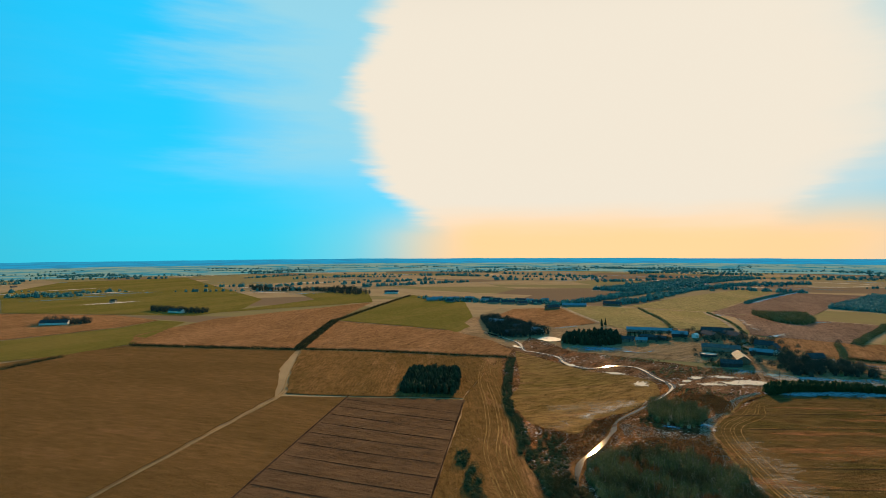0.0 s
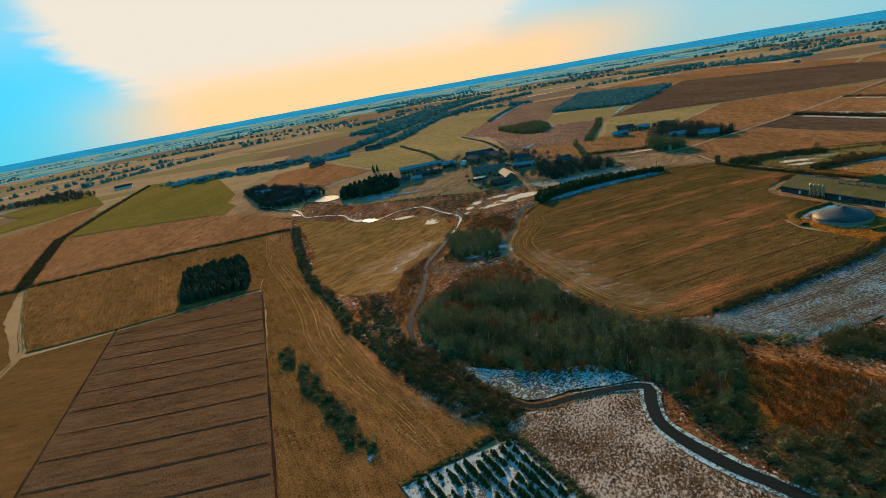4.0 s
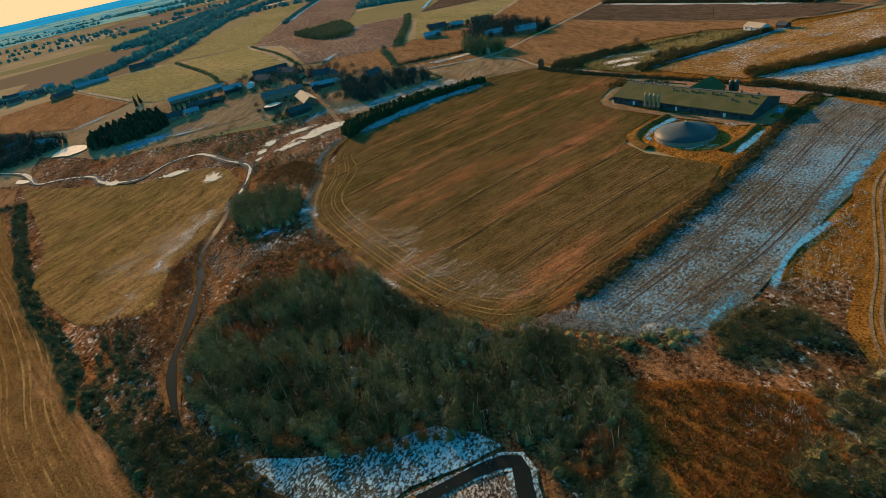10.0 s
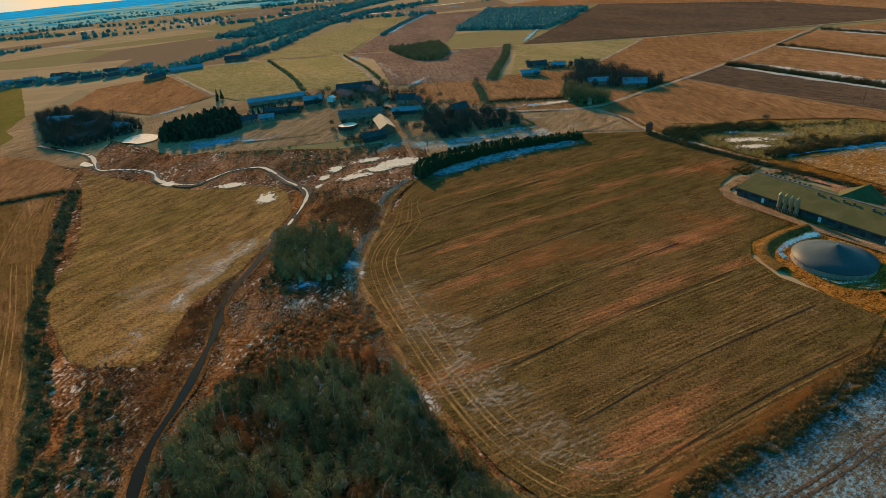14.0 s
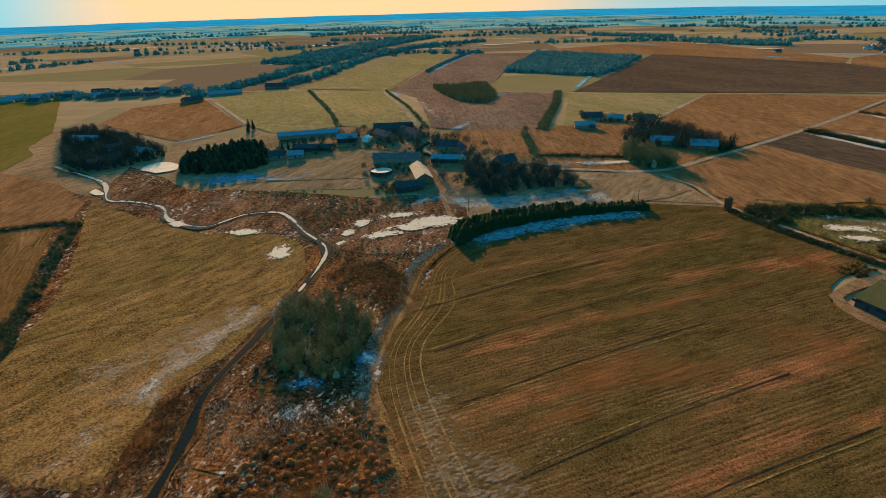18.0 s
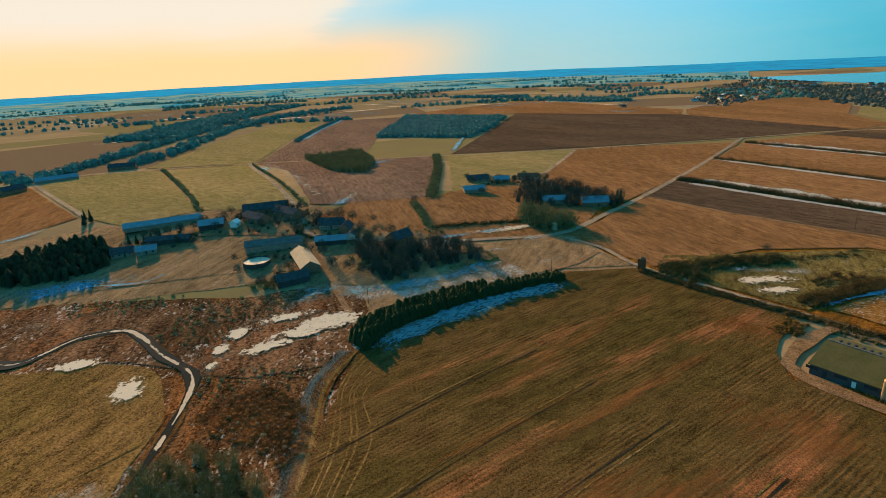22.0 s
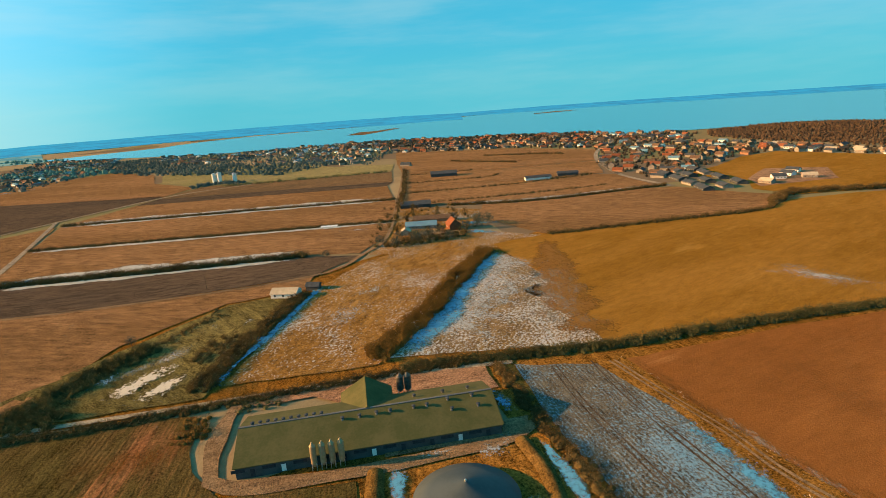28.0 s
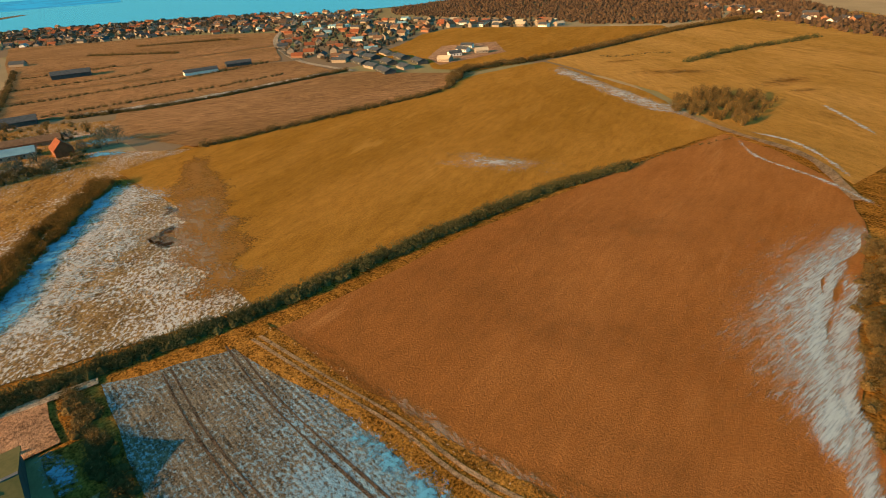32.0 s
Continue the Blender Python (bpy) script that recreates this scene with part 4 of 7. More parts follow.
field([(66, 560), (120, 545), (190, 505), (205, 470), (225, 440), (290, 430), (290, 478), (240, 560), (190, 612), (140, 600), (120, 586)], PADDOCK, "brown paddocks round the hamlet", False, 0.08)
field([(230, 440), (205, 420), (195, 403), (235, 402), (300, 402), (336, 378), (348, 430), (283, 462), (290, 430)], PADDOCK, "grass plot behind the spruce belt")
field([(50, 162), (74, 165), (92, 160), (96, 155), (86, 140), (87, 126), (94, 100), (90, 60), (60, 60), (55, 100), (48, 154)], MEADOW, "frost-whitened meadow inside the brook's bend")
field([(44, 205), (54, 185), (62, 169), (76, 166), (97, 160), (90, 176), (72, 184), (54, 200)], FROST_AZURE, "frosted bank of the brook", True, 0.18)
field([(130, 152), (148, 131), (152, 114), (122, 103), (110, 116), (108, 128), (118, 136)], REEDBED, "rust-red reed bed", True)
field([(100, 60), (92, 110), (106, 130), (118, 140), (132, 152), (150, 152), (172, 144), (190, 128), (172, 108), (168, 95), (200, 60)], MARSH, "marsh with bushes", False, 0.08)
field([(352, 430), (340, 440), (278, 472), (250, 560), (280, 575), (340, 552), (400, 575), (440, 560), (440, 470)], ORANGE_EARTH, "paddocks of a farm", False, 0.08)
field([(520, 112), (518, 20), (519, -56), (548, -118), (585, -92), (640, -66), (648, -40), (640, 49), (644, 100), (652, 122), (600, 140)], ORANGE_EARTH, "straw field before the town")
field([(668, 150), (652, 100), (648, 49), (655, -55), (752, -60), (768, -40), (775, 30), (800, 130), (806, 180), (700, 196)], ORANGE_EARTH, "grass plots before the town")
field([(808, 180), (802, 130), (778, 30), (772, -55), (890, -100), (900, 60), (930, 100), (960, 166)], ORANGE_EARTH, "bleached grass plots before the town")
field([(962, 166), (932, 100), (904, 60), (895, -102), (1036, -172), (1190, -72), (1240, 34), (1325, 140), (1095, 160)], ORANGE_EARTH, "brown grass plots below the town")
field([(552, -122), (538, -228), (542, -400), (575, -430), (640, -395), (690, -372), (812, -318), (796, -255), (740, -180), (700, -110), (640, -140), (592, -110)], STRAW, "straw land beside the estate")
lay("building_plots", [(600, -124), (640, -142), (690, -200), (660, -250), (600, -205)], YARD, 0.25, 25, label="churned sandy building plots beside the estate", category="yard")
field([(534, -186), (506, -178), (400, -138), (326, -82), (286, -68), (262, -45), (240, -400), (440, -620), (506, -570), (538, -415), (534, -230)], STRAW_PALE, "rolling yellow grassland", False, 0.1)

# ---- roads, tracks and the brook ----
LANE_DZ = 0.3
for pts, w, label in (
    ([(338, 190), (342, 230), (340.5, 286), (339, 337), (338, 375), (346, 404), (344, 428)], 2.8, "narrow farm lane between hedges"),
    ([(800, 552), (645, 507), (545, 480), (447, 455), (404, 446), (350, 436), (309, 455), (277, 476), (250, 506), (229, 538), (242, 575), (297, 852), (306, 866)], 4.2, "asphalt country road"),
    ([(95, 968), (166, 962), (306, 867), (400, 777), (483, 731), (612, 654), (766, 567), (925, 478), (985, 380)], 4.4, "straight country road"),
    ([(462, 563), (610, 650)], 4.0, "straight field lane"),
    ([(893, -104), (752, -64), (645, -64)], 6.0, "road into the estate"),
    ([(752, -64), (893, -104), (1040, -178), (1250, -330)], 6.0, "straight road into the town"),
    ([(95, 965), (124, 716)], 4.0, "pale lane down to the hamlet"),
):
    ribbon("road", pts, w, LANE, LANE_DZ, 0.06, label, "road")
for pts, w, label in (
    ([(340, 286), (320, 289), (302, 288), (292, 281), (290, 242), (294, 202), (300, 197)], 5.0, "gravel drive round the barn"),
    ([(463, 456), (466, 363), (481, 268), (516, 239), (564, 218), (690, 199), (898, 171), (1040, 155)], 3.2, "brown lane to the town"),
    ([(300, 400), (318, 398), (340, 402)], 2.5, "grass track"),
    ([(223, 540), (177, 586), (150, 602)], 4.0, "farm road in the hamlet"),
    ([(224, 533), (217, 490), (206, 446), (196, 404)], 3.0, "farm track"),
    ([(506, -170), (391, -113), (326, -82), (286, -66), (256, -30)], 4.0, "pale track over the grassland"),
):
    ribbon("track", pts, w, TRACK, LANE_DZ + 0.05, 0.25, label, "track")
ribbon("verge", [(332, 157), (302, 151.5), (279, 147), (255, 144), (209, 127.5), (186, 120), (173, 112), (166, 99), (170, 78)], 9.0, VERGE, 0.26, 0.3, "rusty grass verge beside the dirt track", "verge")
ribbon("verge", [(188, 399), (168, 384), (151, 358), (131.5, 331), (123, 306), (119, 268), (117, 233), (119, 206), (127, 186)], 5.0, BANK, 0.24, 0.4, "pale tussocky verge round the stubble field", "verge")
for off in (-1.0, 1.0):
    ribbon("wheel_track", [(-160 + off, 150), (-153 + off, 260), (-148 + off, 350), (-165 + off, 410), (-198 + off, 522)], 0.45, WHEEL, LANE_DZ + 0.05, 0.3, "pale rut of a straight field track", "track")
    ribbon("wheel_track", [(328, 156 + off), (302, 151 + off), (279, 146 + off), (255, 143 + off), (209, 126 + off), (186 - off * 0.4, 119 + off), (173 - off, 111 + off * 0.6), (168 - off, 99), (172 - off, 80)], 0.8, TRACK, LANE_DZ + 0.05, 0.3, "pale rut of the dirt track between the fields", "track")
ribbon("wheel_track", [(190, 398), (170, 385), (152, 358), (133, 331), (124, 306), (120, 268), (118, 233), (120, 206), (128, 186)], 1.1, WHEEL, LANE_DZ + 0.05, 0.4, "trodden dark edge of the stubble field", "track")
for d in (9, 11, 24, 26):
    ribbon("wheel_track", [(330, 187 - d), (300, 187 - d), (252, 182 - d), (200, 179 - d), (152, 178 - d * 0.8)], 0.5, DARK_PLOUGH, LANE_DZ - 0.1, 0.4, "dark tramline in the frosted plough", "track")
lay("marsh", [(-5, 640), (-5, 560), (-8, 380), (5, 300), (8, 230), (45, 160), (50, 60), (210, 55), (200, 130), (150, 190), (140, 330), (200, 395), (215, 440), (150, 500), (70, 570), (30, 640)], MARSH, -0.1, 25, label="rough brown marshland along the brook", category="marsh")
lay("verge", [(128, 188), (160, 145), (150, 60), (200, -60), (300, -100), (345, -90), (348, 160), (345, 205), (250, 198)], VERGE, -0.15, 25, label="rusty grass between the fields", category="verge")
lay("verge", [(246, 197), (300, 194), (300, 250), (290, 290), (255, 245)], VERGE, -0.02, 25, label="rough grass round the slurry tank", category="verge")
lay("meadow", [(190, 395), (335, 370), (352, 436), (290, 480), (255, 600), (160, 660), (60, 690), (60, 560), (200, 480)], PADDOCK, -0.1, 25, label="rough grass round the hamlet", category="meadow")
lay("meadow", [(0, 98), (48, 150), (60, 75), (215, 70), (225, -20), (300, -80), (290, -300), (0, -300)], PASTURE, -0.25, 25, label="rough grass along the lower brook", category="meadow")
lay("verge", [(333, 140), (345, 205), (342, 292), (336, 300), (338, 372), (334, 470), (470, 470), (488, 262), (530, 205), (505, 150), (540, 96), (420, 120)], VERGE, -0.22, 25, label="brown grass between lane, hut plot and fields", category="verge")
lay("yard", [(340, 286), (341, 200), (322, 200), (322, 232), (327, 252), (334, 262), (334, 284)], YARD, 0.28, 20, label="reddish gravel yard behind the barn", category="yard")
lay("yard", [(294, 240), (294, 199), (303, 196), (303, 204), (297, 206), (297, 240)], YARD, 0.33, 20, label="gravel strip with old snow before the barn", category="yard")
BROOK = [(-20, 660), (6, 622), (20, 597), (25, 562), (38, 553), (57, 533), (61, 510), (78, 489), (91, 491), (102, 495), (119, 488), (125, 473), (128, 453), (134, 428), (127, 409), (112, 386), (94, 360), (77, 335), (70, 312), (58, 283), (47, 262), (42, 240), (41, 222), (46, 200), (54, 180), (61, 165), (75, 162), (90, 158), (96.5, 154), (93, 148), (88, 138), (88, 127), (91, 113), (95, 102), (100, 80), (96, 40), (103, 5), (98, -40), (110, -90), (104, -160), (118, -240)]
# This sheet paints reflected sky glow onto the water.
snow_strip("ice", BROOK[:17], 3.4, BROOK_GLINT, 0.46, "cream sky glint painted on the upper brook")
ribbon("water", BROOK[26:], 3.2, WATER, 0.44, 0.2, "black slow water of the lower brook", "brook", step=3.0)
ribbon("bank", BROOK[26:], 4.6, FROST_AZURE, 0.34, 0.4, "rimed banks of the lower brook", "bank", step=3.0)
ribbon("water", BROOK[:15], 4.4, WATER, 0.4, 0.5, "dark water rims of the upper brook", "brook", step=3.0)
ribbon("water", BROOK[14:27], 2.3, WATER, 0.42, 0.35, "dark narrow brook winding through the marsh", "brook", step=3.0)
ribbon("bank", BROOK, 4.4, BANK, 0.3, 0.5, "pale reed-grown banks of the brook", "bank", step=3.0)
for poly, label in (([(41, 618), (52, 606), (63, 605), (66, 619), (54, 633), (44, 628)], "frozen round pond"), ([(12, 583), (18, 575), (22, 576), (16, 588)], "ice-covered flood water")):
    lay("ice", poly, ICE, 0.5, 6, True, 1.1, label, "ice")
patch("ice", 113, 434, 12, 9, 70, ICE_SHEET, 0.5, "frozen puddle in the pasture")
patch("ice", 99, 470, 16, 6, -30, ICE_SHEET, 0.5, "long frozen puddle")
patch("ice", 66, 500, 9, 5, -50, ICE_SHEET, 0.5, "frozen flood water")
patch("ice", 191, 428, 24, 10, -25, ICE_SHEET, 0.5, "broken sheet of flood ice in the marsh")
patch("ice", 179, 429, 22, 9, -15, ICE_SHEET, 0.5, "broken sheet of flood ice in the marsh")
patch("ice", 164, 427, 18, 6, -12, ICE_SHEET, 0.5, "broken sheet of flood ice in the marsh")
patch("ice", 158, 447, 8, 6, 30, ICE_SHEET, 0.5, "broken sheet of flood ice in the marsh")
patch("ice", 148, 438, 6, 5, 40, ICE_SHEET, 0.5, "broken sheet of flood ice in the marsh")
patch("ice", 142, 429, 6, 4, 30, ICE_SHEET, 0.5, "broken sheet of flood ice in the marsh")
patch("ice", 180, 445, 16, 6, -20, ICE_SHEET, 0.5, "broken sheet of flood ice in the marsh")

ribbon("wheel_track", [(15, 393), (35, 396), (64, 393), (88, 392), (111, 396)], 0.6, WHEEL, 0.33, 0.9, "trodden path across the pasture", "track")
# wheel tracks along the headlands and straight furrows
for off in (3.5, 5.2, 8.5, 10.2, 14.0):
    ribbon("wheel_track", [(190 - off * 0.3, 398 - off * 1.6), (172 + off * 0.3, 384 - off), (153 + off, 356 - off * 0.6), (133 + off, 331 - off * 0.2), (125 + off, 306), (121 + off, 268), (119 + off, 233), (121 + off, 208 + off * 0.3), (130 + off, 188 + off * 0.7), (150 + off, 183 + off * 0.7)], 0.55, WHEEL, LANE_DZ - 0.1, 0.5, "faint pale wheel track on the headland", "track")
for off in (2.0, 4.0, 8.0, 10.0, 15.0, 17.0):
    ribbon("wheel_track", [(3 - off, 520), (2 - off, 440), (10 - off, 370), (15 - off, 310), (14 - off * 0.9, 268), (20 - off * 0.8, 222), (26 - off * 0.6, 190), (30 - off * 0.4, 162)], 0.5, WHEEL, LANE_DZ - 0.05, 0.5, "faint pale wheel track on the headland", "track")
for y0 in (188.5, 190.2, 210, 212, 236, 238, 262, 264, 292, 294, 322, 324, 350, 352):
    ribbon("wheel_track", [(142 + 0.1 * abs(y0 - 260), y0), (190, y0 + 1.5), (240, y0 - 1.0 if y0 < 240 else y0 + 0.5)], 0.5, FURROW if int(y0) % 4 else WHEEL, LANE_DZ - 0.08, 0.5, "thin tramline across the stubble field", "track")
for k in range(13):
    y = 352 - 17.5 * k
    ribbon("furrow", [(-99, y), (-60, y - 9), (-21, y - 17)], 0.8, FURROW, 0.36, 0.6, "dark open furrow across the plough plot", "furrow")
for x0 in (-101, -20.5):
    ribbon("furrow", [(x0, 362), (x0 + 0.5, 250), (x0 + 1, 110)], 0.9, FURROW, 0.37, 0.4, "dark rim of the plough plot", "furrow")

# ---- woods, belts and hedges ----
alders = scattered([(46, 250), (57, 268), (74, 276), (94, 280), (110, 272), (117, 256), (115, 239), (117, 212), (126, 188), (134, 178), (131, 160), (124, 148), (112, 134), (105, 130), (101, 150), (98, 164), (88, 172), (72, 180), (58, 200), (48, 222)], 3.1, rng)
for k, mat, sc, label in ((0, BARE, (0.65, 1.1), "dense leafless alder wood beside the brook"), (1, BARE_GREEN, (0.6, 1.2), "mossy alders in the wood beside the brook"), (2, RUSTY, (0.5, 0.85), "rusty young alders in the wood beside the brook")):
    planted("wood", [p for p in alders if k == (1 if noise.noise((p[0] * 0.05, p[1] * 0.05, 8)) > 0.1 else 2 if noise.noise((p[0] * 0.06, p[1] * 0.06, 3)) > 0.3 else 0)], WOODLAND, mat, sc, label, "wood")
planted("wood", scattered([(100, 355), (108, 376), (117, 379), (125, 374), (132, 367), (134, 354), (130, 337), (123, 330), (114, 321), (107, 323), (102, 330), (99, 338)], 4.6, rng), TREES, BARE, (0.35, 0.95), "dark leafless copse in the marsh", "wood")
planted("shrubs", scattered([(86, 333), (95, 344), (100, 352), (101, 327), (107, 322), (94, 323)], 3.4, rng), SCRUB, BARE_GREEN, (0.3, 0.7), "dark scrub beside the copse", "shrubs")
planted("wood", scattered([(-68, 378), (-73, 448), (-30, 460), (-28, 384)], 3.6, rng), ROUND_PINES, PINE, (0.5, 0.75), "square dark plantation between fields", "wood")
planted("shrubs", scattered([(101, 148), (121, 156), (126, 180), (136, 158), (130, 150), (119, 137), (112, 128), (98, 119), (94, 132)], 3.6, rng), FINE_SCRUB, BARE_GREEN, (0.5, 1.35), "mossy willow scrub along the brook", "shrubs")
planted("shrubs", scattered([(100, 117), (113, 112), (128, 113), (148, 111), (152, 122), (168, 112), (166, 92), (170, 60), (100, 60), (98, 95)], 4.4, rng), FINE_SCRUB, BARE_GREEN, (0.5, 1.6), "willow scrub in the marsh", "shrubs")
planted("shrubs", scattered([(173, 144), (181, 132), (172, 124), (160, 132), (152, 140), (160, 146)], 3.2, rng), FINE_SCRUB, BARE_GREEN, (0.7, 1.2), "bushes at the field corner", "shrubs")
planted("shrubs", scattered([(128, 186), (134, 178), (150, 156), (160, 148), (152, 146), (132, 160), (126, 176)], 4.0, rng), BUSHES, BARE, (0.7, 1.3), "bushes along the frosted field", "shrubs")
for pts, w in (([(12, 528), (9, 440), (11, 360), (18, 312), (20, 272), (30, 225), (36, 198)], 4), ([(36, 198), (46, 178), (56, 172)], 6), ([(-13, 268), (8, 172)], 4)):
    hedge(pts, w + 2, 2.9, SCRUB, BARE_GREEN, (0.3, 1.1), "overgrown leafless thicket along a field")
planted("shrubs", scattered([(38, 242), (45, 222), (51, 200), (59, 170), (53, 160), (40, 170), (31, 205), (28, 232)], 2.7, rng), SCRUB, HEDGE, (0.4, 1.0), "brown thicket over the narrow brook", "shrubs")
planted("reeds", scattered([(134, 126), (147, 127), (150, 113), (138, 112)], 2.2, rng), [loose(blades(16, 0.8, 0, 0.4, 1.2, 0.16, 0.6)) for _ in range(4)], TUSSOCK, (0.7, 1.3), "pale broken reeds in the reed bed", "reeds")
planted("reeds", scattered([(108, 116), (131, 150), (148, 130), (152, 115), (124, 104)], 1.7, rng), [loose(blades(26, 0.9, 0, 0.6, 1.3, 0.12, 0.8)) for _ in range(4)], REED, (0.7, 1.3), "rusty dry reeds", "reeds")
planted("reeds", scattered([(26, 320), (50, 306), (64, 338), (72, 332), (56, 290), (44, 262), (34, 262)], 2.0, rng), [loose(blades(22, 0.9, 0, 0.5, 1.1, 0.12, 0.8)) for _ in range(4)], REED, (0.6, 1.2), "rusty dry reeds beside the brook", "reeds")
planted("reeds", scattered([(124, 398), (140, 402), (150, 364), (142, 350), (144, 384)], 2.0, rng), [loose(blades(22, 0.9, 0, 0.5, 1.1, 0.12, 0.8)) for _ in range(4)], REED, (0.6, 1.2), "rusty dry reeds at the copse", "reeds")
planted("tussocks", scattered([(50, 163), (74, 164), (92, 160), (95, 155), (85, 140), (86, 126), (92, 100), (60, 90), (50, 150)], 1.5, rng), [loose(blades(9, 0.5, 0, 0.25, 0.6, 0.16, 0.7)) for _ in range(4)], TUSSOCK, (0.6, 1.3), "frosted grass tussocks", "grass")

planted("shrubs", scattered([(76, 290), (92, 304), (111, 300), (119, 312), (122, 296), (118, 270), (112, 274), (96, 283), (76, 279), (66, 280)], 2.6, rng), BUSHES, RUSTY, (0.5, 1.0), "low rusty scrub at the edge of the wood", "shrubs")
planted("reeds", scattered([(76, 303), (76, 327), (89, 328), (104, 313), (111, 300), (92, 303)], 1.7, rng), [loose(blades(14, 0.7, 0, 0.4, 0.9, 0.14, 0.75)) for _ in range(4)], TUSSOCK, (0.6, 1.2), "frosted tussocks in the marsh", "reeds")
planted("reeds", scattered([(137, 405), (154, 399), (160, 380), (146, 352), (141, 383), (128, 398)], 2.0, rng), BUSHES, RUSTY, (0.3, 0.6), "rusty low scrub behind the copse", "reeds")
planted("reeds", scattered([(54, 309), (60, 328), (68, 339), (84, 354), (79, 341), (73, 321), (67, 306)], 1.8, rng), [loose(blades(22, 0.9, 0, 0.5, 1.1, 0.12, 0.8)) for _ in range(4)], REED, (0.7, 1.2), "rusty reeds along the brook", "reeds")
planted("reeds", scattered([(182, 140), (205, 145), (240, 146), (255, 147), (250, 144), (209, 130), (192, 126)], 2.3, rng), [loose(blades(14, 0.8, 0, 0.4, 0.9, 0.15, 0.75)) for _ in range(4)], TUSSOCK, (0.6, 1.2), "frosted tussocks beside the ditch", "reeds")
planted("shrubs", scattered([(248, 500), (232, 482), (230, 446), (240, 440), (252, 442), (286, 434), (289, 450), (280, 466), (262, 480)], 5.8, rng), TREES, GARDEN, (0.5, 0.95), "dense leafless garden trees of the hamlet", "trees")
planted("shrubs", scattered([(196, 540), (222, 530), (224, 505), (200, 500), (192, 520)], 7.0, rng), SCRUB, GARDEN, (0.3, 0.7), "shrubs round the stable yard", "shrubs")
planted("shrubs", scattered([(176, 490), (186, 494), (204, 492), (200, 478), (180, 480)], 4.0, rng), SCRUB, BARE, (0.5, 0.9), "bushes round the old stable", "shrubs")
planted("shrubs", scattered([(100, 542), (150, 506), (136, 500), (100, 520)], 3.4, rng), BUSHES, BARE, (0.3, 0.6), "low dark marsh scrub", "shrubs")
planted("shrubs", scattered([(316, 303), (331, 302), (331, 294), (318, 293)], 2.6, rng), BUSHES, GOLD_HEDGE, (0.7, 1.1), "orange-brown bush at the farm lane", "shrubs")
planted("shrubs", scattered([(331, 286), (336, 284), (336, 270), (332, 272)], 2.4, rng), BUSHES, BARE_GREEN, (0.5, 0.8), "dark low bush at the lane", "shrubs")
planted("shrubs", scattered([(136, 452), (150, 472), (176, 474), (196, 462), (186, 450), (160, 456), (146, 446)], 2.6, rng), BUSHES, RUSTY, (0.3, 0.6), "low dark russet scrub in the marsh", "shrubs")
planted("shrubs", scattered([(28, 300), (42, 296), (40, 250), (36, 214), (46, 186), (38, 200), (28, 230), (24, 270)], 3.6, rng), SCRUB, BARE_GREEN, (0.4, 0.8), "dark scrub between thicket and brook", "shrubs")
planted("shrubs", scattered([(128, 470), (150, 492), (190, 470), (200, 450), (180, 456), (150, 462), (138, 446)], 4.2, rng), BUSHES, BARE, (0.3, 0.7), "dark clumps in the marsh below the hamlet", "shrubs")
planted("shrubs", scattered([(125, 405), (134, 425), (150, 420), (170, 408), (184, 398), (160, 392), (140, 402)], 3.6, rng), BUSHES, BARE, (0.25, 0.55), "dark tussocks in the marsh", "shrubs")
planted("shrubs", scattered([(130, 386), (141, 402), (153, 401), (159, 381), (151, 356), (141, 353), (139, 367)], 2.3, rng), BUSHES, RUSTY, (0.5, 0.95), "rust-red willow scrub behind the copse", "shrubs")
planted("shrubs", scattered([(168, 600), (180, 588), (172, 580), (160, 590)], 4.0, rng), BUSHES, BARE, (0.6, 1.0), "garden shrubs beside the sheds", "shrubs")
SPRUCE_BELT = [(193, 403), (207, 410), (232, 409), (262, 404), (297, 394)]
